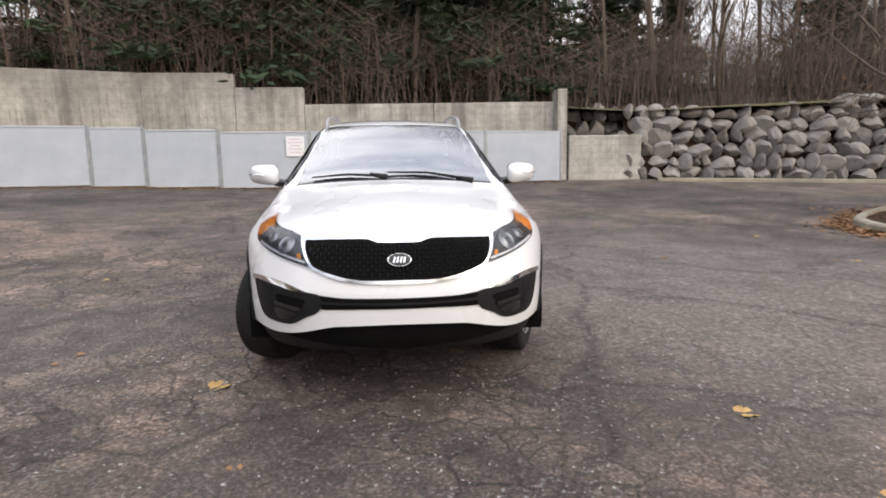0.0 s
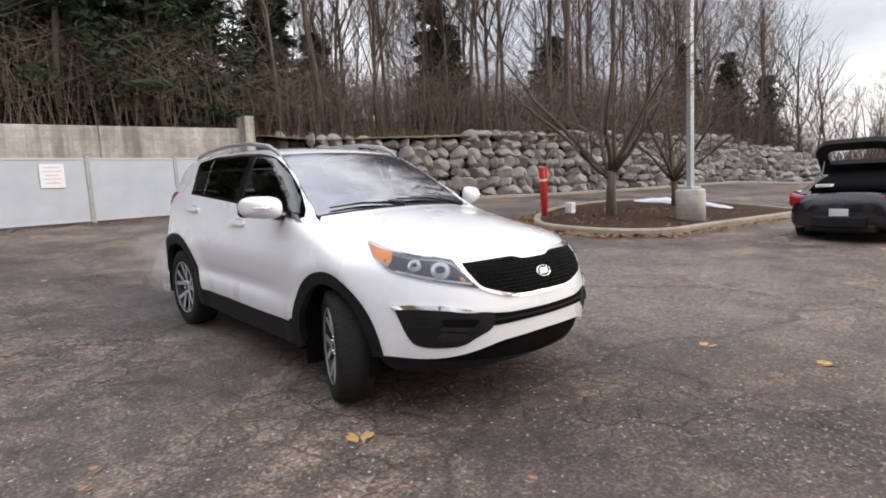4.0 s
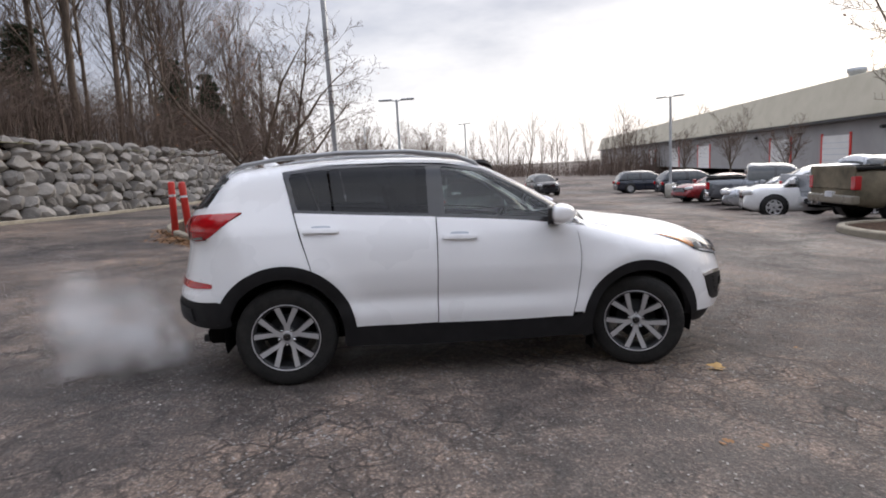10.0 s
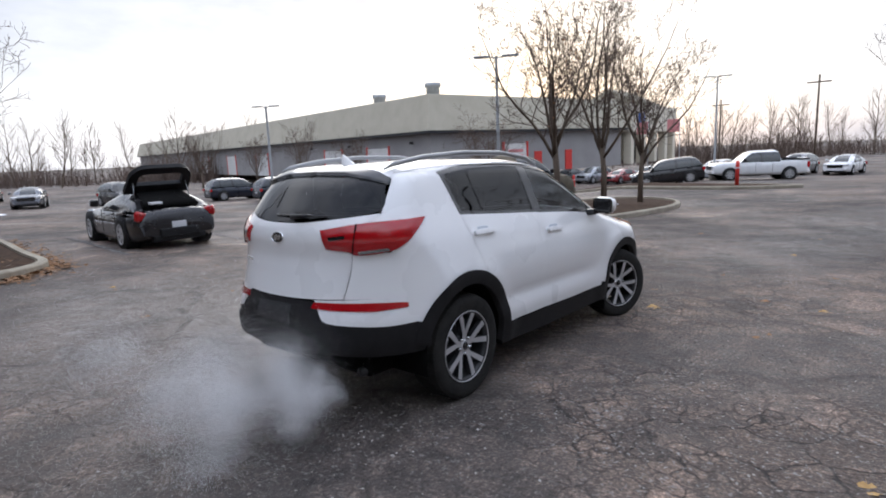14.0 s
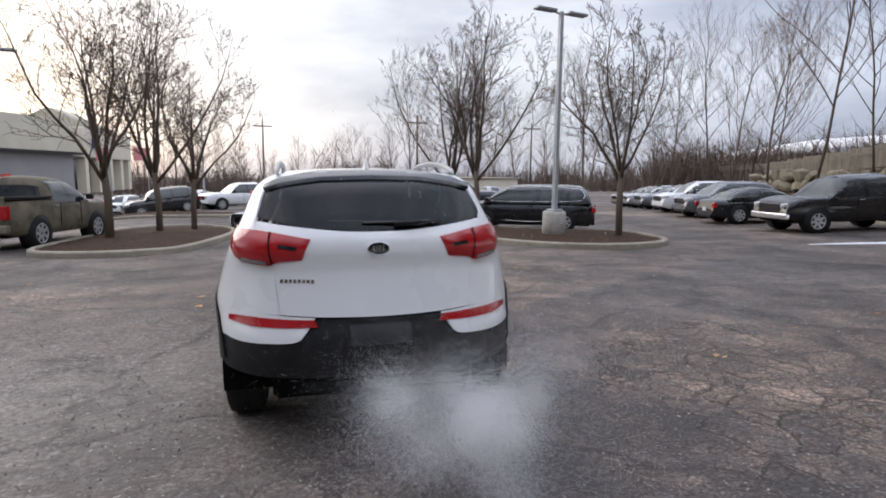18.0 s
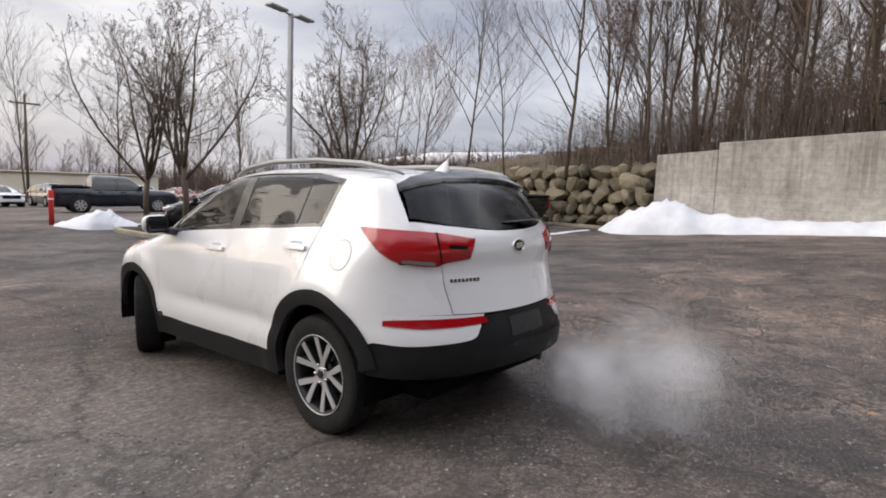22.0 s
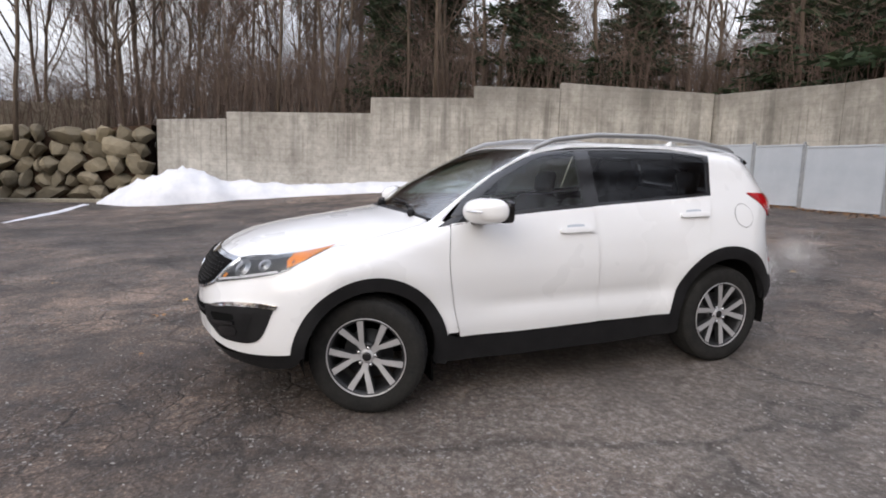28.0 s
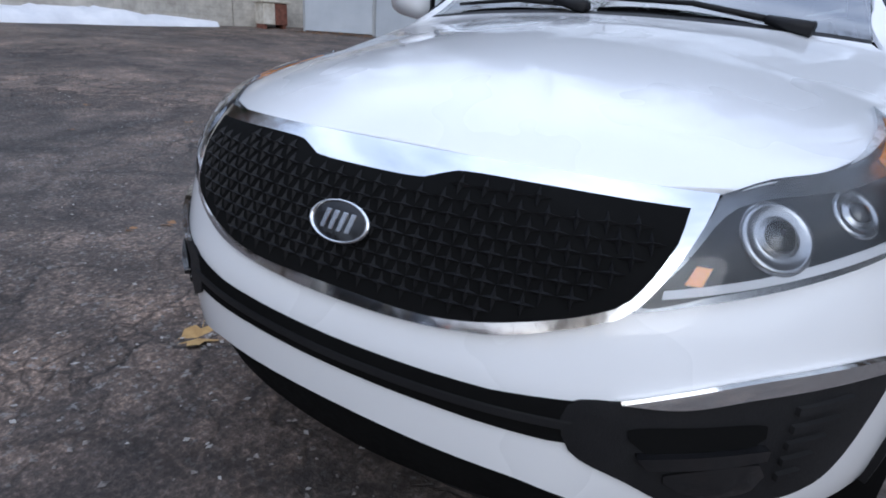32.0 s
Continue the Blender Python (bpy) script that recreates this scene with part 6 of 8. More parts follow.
def join_trees(name, label, rows):
    """Trees too many and too far to tell apart, as one mesh."""
    vs, fs, base, mats = [], [], 0, []
    for kind, m in rows:
        for slot, me in enumerate(kind[:2]):
            co = np.empty(len(me.vertices) * 3)
            me.vertices.foreach_get("co", co)
            co = co.reshape(-1, 3) @ np.array(m.to_3x3()).T + np.array(m.translation)
            vs.append(co)
            fs += [tuple(base + i for i in p.vertices) for p in me.polygons]
            base += len(co)
            mats += [slot] * len(me.polygons)
    me = bpy.data.meshes.new(name)
    me.from_pydata(np.vstack(vs).tolist(), [], fs)
    for key in ("bark", "twig"):
        me.materials.append(M[key])
    me.polygons.foreach_set("material_index", mats)
    return tagged(part(name, me, None), label, "trees", kind="stuff")


FAR_TREES = [tree_kind(s, h, r_, 0, levels=2, kids=11, spread=0.6, start=0.25, upright=0.75, lean=0.08) for s, h, r_ in ((61, 8, 0.12), (62, 9.5, 0.14), (63, 7, 0.11))]
spots.sort(key=lambda p: math.hypot(p[0], p[1]))
behind = []
for i, (x, y, z) in enumerate(spots):
    if i >= 190 and i % 2:
        continue
    if i >= 190:
        s = rr.uniform(0.9, 1.2)
        behind.append((FAR_TREES[i % 3], pose(x, y, z, 0, 0, 47 * i) @ Matrix.Diagonal((s, s, s, 1))))
        continue
    k = rr.choice((0, 0, 1, 1, 2, 3, 3, 4, 5, 5))
    plant(WOOD_TREES[k], x, y, z, "tall bare tree on the wooded bank" if k < 5 else "bare young tree keeping brown leaves", s=rr.uniform(0.8, 1.2) * (0.70 if x < -14.5 else 0.86), turn=rr.uniform(0, 360), group="trees of the wood")
join_trees("wood_behind", "bare trees standing deeper in the wood", behind)
pr = random.Random(15)
for i in range(21):
    x = -13.2 + 0.98 * i + pr.uniform(-0.4, 0.4)
    plant_pine(i % 2, x, lerp_line(N_EDGE, x) + pr.choice((2.2, 3.6, 5.2, 7.5)) + pr.uniform(0, 1.2), lerp_line(N_RISE, x) + 0.2, pr.uniform(0.95, 1.45), 53 * i)
for i, x in enumerate((10.6, 13.0, 16.5, 20.5, 23.0, 26.5, 30.0, 39.5, 41.5, 43.2, 45.0, 47.0, 49.0, 51.0)):
    plant_pine(i % 2, x, lerp_line(N_EDGE, x) + (7.5 + 3 * (i % 3) if x < 35 else 2.6 + i % 3), lerp_line(N_RISE, x) + (0.6 if x < 35 else 0), 0.95 if x < 35 else 0.72 + 0.1 * (i % 3), 53 * i)
for i, y in enumerate((4.5, 6.8, 8.6, 10.2, 11.8, 13.2, 14.8, 16.4)):
    plant_pine(i % 2, lerp_line(W_EDGE, y) - (2.8, 5.0, 7.5)[i % 3], y, lerp_line(W_RISE, y) + 0.2, 0.72 + 0.09 * (i % 4), 41 * i)
# three pale trunks close to the boulders
for x, d, k, s in ((17.2, 1.6, 3, 1.05), (24.6, 1.8, 1, 1.25), (13.2, 2.0, 2, 1.0), (20.5, 2.2, 3, 1.1), (28.5, 2.0, 1, 1.1), (33.0, 2.0, 0, 0.95), (11.0, 3.0, 1, 1.0)):
    plant(WOOD_TREES[k], x, lerp_line(N_EDGE, x) + d, lerp_line(N_RISE, x), "tall pale-barked bare tree above the boulders", s=s, turn=33 * x, group="trees of the wood")
for i, (x, y) in enumerate(((29.0, 1.7), (34.2, -2.9))):
    plant(LOT_TREES[1], x, y, gz(x, y), "bare small tree on a snowy strip of the lot", s=1.0, turn=80 * i, group="trees on the far strip")
# trees along the west fence and beyond the lot
for i, (x, y, s, k) in enumerate(((-21.5, -13, 0.62, 2), (-22.5, -16.5, 0.66, 3), (-23.5, -20.5, 0.62, 5), (-25, -25, 0.66, 2), (-27.5, -30, 0.66, 3), (-30, -36, 0.7, 4), (-21.0, -9.2, 0.75, 0), (-34, -44, 0.8, 0), (-22, -48, 0.75, 2), (-15, -46, 0.8, 0), (-29, -52, 0.8, 1), (-10, -52, 0.75, 3), (-38, -36, 0.8, 3), (-5, -58, 0.7, 4))):
    plant(WOOD_TREES[k], x, y, lerp_line(W_RISE, y) if y > -34 and x < -20 else gz(x, y), "bare tree beyond the parked cars", s=s, turn=61 * i, group="trees beyond the lot")
for i, (x, y, s, k) in enumerate(((34, -29, 1.15, 2), (44, -31, 1.3, 1), (52, -31, 1.3, 2), (60, -29, 1.5, 1), (24, -34.5, 1.4, 0), (66, -4, 1.6, 1), (72, 3, 1.8, 0))):
    plant(LOT_TREES[k], x, y, gz(x, y), "bare small tree in front of the long building", s=s, turn=47 * i, group="trees beyond the lot")


def brush(name, label, places, seed, tall, count, thin=0.006, thick=0.02):
    """Undergrowth: thin stems, too many to count."""
    r = random.Random(seed)
    vs, fs = [], []
    for _ in range(count):
        x, y, z = places(r)
        h = tall * r.uniform(0.35, 1.0)
        a, w = r.uniform(0, math.pi), r.uniform(thin, thick)
        dx, dy = math.cos(a) * w, math.sin(a) * w
        lx, ly = r.gauss(0, 0.22) * h, r.gauss(0, 0.22) * h
        k = len(vs)
        vs += [(x - dx, y - dy, z - 0.1), (x + dx, y + dy, z - 0.1), (x + lx * 0.5 + dx * 0.6, y + ly * 0.5 + dy * 0.6, z + h * 0.6), (x + lx * 0.5 - dx * 0.6, y + ly * 0.5 - dy * 0.6, z + h * 0.6), (x + lx, y + ly, z + h)]
        fs += [(k, k + 1, k + 2, k + 3), (k + 3, k + 2, k + 4)]
        for _ in range(3):
            t = r.uniform(0.3, 0.9)
            bx, by, bz = x + lx * t, y + ly * t, z + h * t
            ex, ey = r.gauss(0, 0.3) * h, r.gauss(0, 0.3) * h
            k = len(vs)
            vs += [(bx, by, bz), (bx + dx * 0.5, by + dy * 0.5, bz + 0.02), (bx + ex, by + ey, bz + h * 0.28)]
            fs.append((k, k + 1, k + 2))
    return tagged(part(name, mesh_of(name, vs, fs), M["twig"]), label, "undergrowth", kind="stuff")


def north_place(r):
    x, d = r.uniform(-14, 56), 0.5 + 30 * r.random() ** 1.6
    return x, lerp_line(N_EDGE, x) + d, lerp_line(N_RISE, x) - 0.12 + 0.15 * d * (1 if x < 46 else 0.3)


def west_place(r):
    y, d = r.uniform(-12, 44), 0.5 + 26 * r.random() ** 1.6
    return lerp_line(W_EDGE, y) - d, y, lerp_line(W_RISE, y) - 0.12 + 0.15 * d * (1 if y > -5 else 0.3)


brush("undergrowth", "brown leafless undergrowth between the trunks", north_place, 5, 4.2, 15000)
brush("undergrowth", "brown leafless undergrowth between the trunks", west_place, 6, 4.2, 11000)


def deep_place(r):
    if r.random() < 0.6:
        x, d = r.uniform(-14, 56), r.uniform(26, 75)
        return x, lerp_line(N_EDGE, x) + d, lerp_line(N_RISE, x) + 3.5
    y, d = r.uniform(-12, 60), r.uniform(24, 70)
    return lerp_line(W_EDGE, y) - d, y, lerp_line(W_RISE, y) + 3.5


brush("deep_wood", "leafless wood going on behind the nearer trunks", deep_place, 8, 10.0, 1200, 0.03, 0.09)


def far_place(r):
    a = radians(r.uniform(-190, 20))
    d = r.uniform(105, 150)
    crest = 2.2 + 3.4 * noise.noise((a * 9, 0.5, 1.0)) + 1.6 * noise.noise((a * 31, 3.5, 1.0))
    return d * math.cos(a), d * math.sin(a), gz(d * math.cos(a), d * math.sin(a)) - 0.2 - max(0.0, crest)


brush("far_woods", "distant leafless tree line", far_place, 7, 8.0, 26000, 0.06, 0.18)


def bank_place(r):
    a = radians(r.uniform(-174, -126))
    d = r.uniform(44, 76)
    return d * math.cos(a), d * math.sin(a), gz(d * math.cos(a), d * math.sin(a)) - 0.2


brush("bank_woods", "leafless brown wood behind the lot's far corner", bank_place, 17, 6.3, 7000, 0.04, 0.11)
fr = random.Random(91)
far_rows = []
for i in range(190):
    a, d = radians(-188 + 205 * (i + fr.random()) / 190), fr.uniform(92, 150)
    x, y, s = d * math.cos(a), d * math.sin(a), fr.uniform(0.7, 1.15)
    far_rows.append((FAR_TREES[i % 3], pose(x, y, gz(x, y) - 0.4, 0, 0, 31 * i) @ Matrix.Diagonal((s, s, s, 1))))
join_trees("far_tree_line", "distant bare trees along the lot's far side", far_rows)
for i in range(34):
    y, d = fr.uniform(-10, 9), 1.0 + 18 * fr.random()
    x = lerp_line(W_EDGE, y) - d
    plant(WOOD_TREES[fr.choice((1, 3, 4, 5, 5))], x, y, lerp_line(W_RISE, y) - 0.15 + 0.1 * d, "bare tree crowding the bank above the wall", s=fr.uniform(0.58, 0.82), turn=fr.uniform(0, 360), group="trees of the wood")

# ---- lot furniture ----
def lamp_post(x, y, height, label, heads=2, base=True, turn=0.0):
    root = thing("lamp_post", label, "street lamp", pose(x, y, gz(x, y), 0, 0, turn), "car park lamps")
    z0 = 0.0
    if base:
        me = lathe([(0.001, -0.2), (0.33, -0.2), (0.33, 0.80), (0.30, 0.84), (0.001, 0.84)], 20, "z")
        part("base", me, M["concrete"], root, "round concrete base")
        part("base_plate", box(-0.17, 0.17, -0.17, 0.17, 0.84, 0.90, 0.01), M["pole"], root)
        z0 = 0.9
    part("pole", tube_mesh([(0, 0, z0), (0, 0, height)], [0.085, 0.075], 4 if heads == 2 else 8, False), M["pole"], root)
    for k in range(heads):
        s = 1 if k == 0 else -1
        part("arm", tube_mesh([(0, 0, height - 0.06), (s * 0.28, 0, height - 0.02)], [0.03, 0.03], 6), M["pole"], root)
        bm = box(0.22, 0.88, -0.13, 0.13, height - 0.04, height + 0.04, 0.025, 2)
        for v in bm.verts:
            v.co.x *= s
        if s < 0:
            bmesh.ops.reverse_faces(bm, faces=bm.faces[:])
        part("lamp_head", bm, M["galv"], root)
    return root


lamp_post(10.8, 1.7, 7.3, "pale steel lamp post on a concrete base", turn=75)
lamp_post(-6.55, -10.05, 6.35, "pale steel lamp post on a concrete base, twin heads", turn=15)
lamp_post(24.0, -0.5, 5.2, "pale steel lamp post in the lot", turn=80)
lamp_post(28.7, -17.2, 6.1, "pale steel lamp post in the lot", turn=35)
lamp_post(9.7, -14.9, 5.8, "pale steel lamp post behind parked trucks", turn=30, base=False)
lamp_post(7.5, -38, 6.9, "pale steel lamp post in the far lot", turn=10)
lamp_post(58, -9, 7.2, "pale steel lamp post in the far lot", turn=40)
lamp_post(62, 2, 7.2, "pale steel lamp post in the far lot", turn=40)


def bollard(x, y, h, lean):
    root = thing("bollard", "red plastic bollard sleeve with a pale band", "bollard", pose(x, y, gz(x, y) + 0.02, lean, 0, 25), "red bollards")
    part("sleeve", lathe([(0.001, -0.1), (0.085, -0.1), (0.085, h - 0.05), (0.06, h), (0.001, h)], 18, "z"), M["red_plastic"], root)
    part("band", lathe([(0.087, h * 0.72), (0.088, h * 0.73), (0.088, h * 0.75), (0.087, h * 0.76)], 18, "z"), M["paper"], root)


for x, y, ln in ((11.0, 6.15, 2), (10.15, 5.5, -2)):
    bollard(x, y, 1.42, ln)
for x, y in ((-3.2, -19.5), (15.5, -33), (22.5, -34.6), (3.0, -24.0)):
    bollard(x, y, 1.2, 0)
cap = part("utility_box", box(10.85, 11.07, 5.1, 5.32, gz(11, 5.2) + 0.05, gz(11, 5.2) + 0.42, 0.02), M["paper"])
tagged(cap, "small white utility box on the island", "box")

# notices on the gates
for gx_, gy_, w_, h_ in ((-2.95, 13.16, 0.56, 0.62), (-0.05, 13.55, 0.56, 0.62)):
    root = thing("notice", "white notice with faded red lines on a gate", "sign", pose(gx_, gy_, gz(gx_, gy_) + 1.32, 0, 0, 7), "notices on the gates")
    part("sheet", box(-w_ / 2, w_ / 2, -0.012, -0.004, -h_ / 2, h_ / 2, 0.002), M["paper"], root)
    for k in range(5):
        ww = (0.36, 0.44, 0.30, 0.42, 0.34)[k]
        part("text_bar", box(-ww / 2, ww / 2, -0.016, -0.0125, 0.20 - k * 0.10, 0.235 - k * 0.10, 0.001), M["faint_ink"], root)

# rusty cabinet by the wall
M["rust"] = mat("rusty_brown_metal", (0.10, 0.035, 0.025), (0.22, 0.09, 0.06), 0.7, scale=9, bump=0.3)
M["chip_white"] = mat("chipped_white_paint", (0.42, 0.38, 0.30), (0.70, 0.68, 0.62), 0.6, scale=5)
cz = gz(-14.6, 10.9)
cab = thing("metal_cabinet", "rusty white and brown metal cabinet standing on blocks", "cabinet", pose(-14.55, 10.75, cz, 0, 0, 75))
part("left_panel", box(-0.42, -0.02, -0.30, 0.30, 0.10, 0.74, 0.015), M["chip_white"], cab, "chipped white door panel")
part("right_panel", box(-0.02, 0.40, -0.30, 0.30, 0.10, 0.74, 0.015), M["rust"], cab, "rust-brown door panel")
part("lid", box(-0.50, 0.50, -0.36, 0.36, 0.74, 0.82, 0.02), M["chip_white"], cab)
for x in (-0.35, 0.32):
    part("foot", box(x - 0.06, x + 0.06, -0.25, 0.25, -0.05, 0.10, 0.01), M["rust"], cab)

# ---- snow ----
def snow_bank(name, label, line, width, heights, seed, lift=0.0):
    """A heap along a line: its cross-section a rounded hump."""
    vs, fs = [], []
    n, m = 90, 17
    pts = [Vector((*p, 0)) for p in line]
    for i in range(n + 1):
        s = i / n * (len(pts) - 1)
        k = min(int(s), len(pts) - 2)
        p = pts[k].lerp(pts[k + 1], s - k)
        d = (pts[k + 1] - pts[k]).normalized()
        nn = Vector((-d.y, d.x, 0))
        h = float(np.interp(i / n, np.linspace(0, 1, len(heights)), heights))
        w = float(np.interp(i / n, np.linspace(0, 1, len(width)), width))
        for j in range(m):
            t = j / (m - 1) * 2 - 1
            e = 0.18 * noise.noise((p.x * 1.4, p.y * 1.4 + t, seed)) + 0.12 * noise.noise((p.x * 4, p.y * 4 + t * 3, seed)) + 0.06 * noise.noise((p.x * 11, p.y * 11 + t * 6, seed))
            q = p + nn * (t * w * (1 + 0.25 * noise.noise((p.x, p.y, seed + 5 + t))))
            z = gz(q.x, q.y) - 0.03 + lift + max(0.0, (1 - t * t)) ** 0.8 * h * (1 + 1.6 * e) + (0.02 if abs(t) < 0.99 else -0.05)
            vs.append((q.x, q.y, z))
    for i in range(n):
        fs += [(i * m + j, i * m + j + 1, (i + 1) * m + j + 1, (i + 1) * m + j) for j in range(m - 1)]
    return tagged(part(name, mesh_of(name, vs, fs, True), M["snow"]), label, "snow")


snow_bank("snow_bank", "dirty old snow heaped along the concrete wall", [(-19.0, -6.3), (-18.75, -5.0), (-18.45, -3.6), (-18.2, -2.0), (-17.7, 0.5), (-17.1, 3.2), (-16.4, 6.2), (-15.4, 9.3)], [0.3, 1.3, 1.3, 1.0, 0.8, 0.8, 0.7, 0.25], [0.1, 0.85, 1.15, 0.66, 0.36, 0.36, 0.40, 0.16], 2)
snow_bank("snow_bank", "thin strip of old snow on asphalt", [(-18.4, -6.6), (-15.0, -6.9), (-12.6, -7.2)], [0.12, 0.16, 0.06], [0.04, 0.05, 0.02], 4)
snow_bank("snow_bank", "old snow along the island's back kerb", [(14.2, 2.0), (14.9, 3.2), (15.9, 4.8), (16.4, 6.2)], [0.1, 0.30, 0.36, 0.12], [0.04, 0.14, 0.18, 0.05], 6, 0.16)
snow_bank("snow_bank", "ploughed snow heap at the island's end", [(-3.4, -19.0), (-4.2, -17.4), (-5.0, -16.6)], [0.4, 1.0, 0.4], [0.15, 0.6, 0.15], 7)
for ln in ([(26.8, 4.0), (30, 0.6), (35.6, -4.4)], [(40, 4.0), (46, 2.5), (54, 2.2)], [(30, -9.0), (31.5, -9.6)]):
    snow_bank("snow_bank", "low heap of ploughed snow in the far lot", ln, [0.3, 1.0, 0.3], [0.08, 0.32, 0.08], 9)

# ---- parked vehicles ----
PAINT = {k: paint_mat(k + "_car_paint", c, 0.25, f) for k, c, f in (("black", (0.012, 0.012, 0.014), 0.0), ("charcoal", (0.014, 0.013, 0.015), 0.2), ("silver", (0.34, 0.36, 0.39), 0.5), ("grey", (0.13, 0.14, 0.16), 0.4), ("white", (0.72, 0.73, 0.74), 0.0), ("red", (0.22, 0.012, 0.016), 0.1), ("navy", (0.018, 0.022, 0.035), 0.2), ("tan", (0.20, 0.18, 0.14), 0.2))}
PAINT["muddy"] = mat("mud_coated_green_paint", (0.06, 0.055, 0.035), (0.23, 0.19, 0.13), 0.7, scale=2.2)
M["v_glass"] = mat("dark_car_glass", (0.018, 0.022, 0.024), (0.03, 0.036, 0.038), 0.06, coat=0.6)
M["v_lamp"] = mat("clear_lamp", (0.55, 0.56, 0.58), (0.70, 0.71, 0.73), 0.15, 0.2, coat=0.8)
M["plate"] = mat("pale_plate", (0.55, 0.57, 0.60), (0.65, 0.66, 0.68), 0.5)


def slab(profile, half, inset=0.05, taper=None):
    """A side outline (x, z) carried across the width, its flanks drawn in at the edges."""
    cx, cz_ = np.mean([p[0] for p in profile]), np.mean([p[1] for p in profile])
    rows = [(-half, inset), (-half + 0.035, inset * 0.35), (-half + 0.10, 0.0), (half - 0.10, 0.0), (half - 0.035, inset * 0.35), (half, inset)]
    vs, fs, n = [], [], len(profile)
    for y, k in rows:
        for x, z in profile:
            dx, dz = cx - x, cz_ - z
            ln = math.hypot(dx, dz) or 1
            xx, zz = x + dx / ln * k, z + dz / ln * k
            vs.append((xx, y * (taper(zz) if taper else 1.0), zz))
    for r_ in range(len(rows) - 1):
        for i in range(n):
            j = (i + 1) % n
            fs.append((r_ * n + i, r_ * n + j, (r_ + 1) * n + j, (r_ + 1) * n + i))
    bm = bmesh.new()
    bv = [bm.verts.new(v) for v in vs]
    for f in fs:
        bm.faces.new([bv[i] for i in f])
    bm.faces.new([bv[i] for i in range(n)][::-1])
    bm.faces.new([bv[(len(rows) - 1) * n + i] for i in range(n)])
    bmesh.ops.recalc_face_normals(bm, faces=bm.faces[:])
    for f in bm.faces:
        f.smooth = len(f.verts) == 4
    return bm


def with_arches(bottom, axles, r, x0, x1):
    """The under edge of a body from x1 back to x0, with wheel cut-outs."""
    pts = [(x1, bottom)]
    for ax in sorted(axles, reverse=True):
        for i in range(9):
            a = math.pi * i / 8
            pts.append((ax + r * math.cos(a), bottom + 0.12 + r * 0.92 * math.sin(a) - 0.12 * (1 if i in (0, 8) else 0)))
    pts.append((x0, bottom))
    return pts


def car_shell(top_line, h, half, low, nip=0.24, soft_=1.0):
    """A rounded car body: sections along its length under a smooth top line, drawn in at both ends."""
    top = curve(*top_line)
    xs = [round(v, 3) for v in h * np.sin(np.linspace(-math.pi / 2, math.pi / 2, 46))]
    vs, fs, rings = [], [], []
    for x in xs:
        zt = float(top(x))
        e = max(0.0, (abs(x) / h - 0.58) / 0.42)
        w = half * (1 - nip * e ** 2.6)
        lift = low + 0.14 * e ** 4
        d = zt - lift
        sec = [(0.0, zt), (0.45, zt - 0.008), (0.70, zt - 0.026 * soft_), (0.83, zt - 0.055 * soft_), (0.92, zt - 0.10 * soft_), (0.968, zt - 0.165 * soft_), (0.99, lift + 0.62 * d - 0.03), (1.0, lift + 0.46 * d), (0.985, lift + 0.24 * d), (0.95, lift + 0.06 * d), (0.86, lift)]
        row = [(x, k * w, min(z, zt)) for k, z in sec]
        row += [(x, -y, z) for _, y, z in row[:0:-1]]
        rings.append(row)
    n = len(rings[0])
    for row in rings:
        vs += row
    for i in range(len(rings) - 1):
        fs += [(i * n + k, i * n + (k + 1) % n, (i + 1) * n + (k + 1) % n, (i + 1) * n + k) for k in range(n)]
    bm = bmesh.new()
    bv = [bm.verts.new(v) for v in vs]
    for f in fs:
        bm.faces.new([bv[i] for i in f]).smooth = True
    bm.faces.new(bv[:n])
    bm.faces.new(bv[-n:])
    bmesh.ops.recalc_face_normals(bm, faces=bm.faces[:])
    return bm


CAB_T = (0.0, 0.22, 0.44, 0.62, 0.74, 0.84, 0.91, 0.96, 0.99, 1.0)


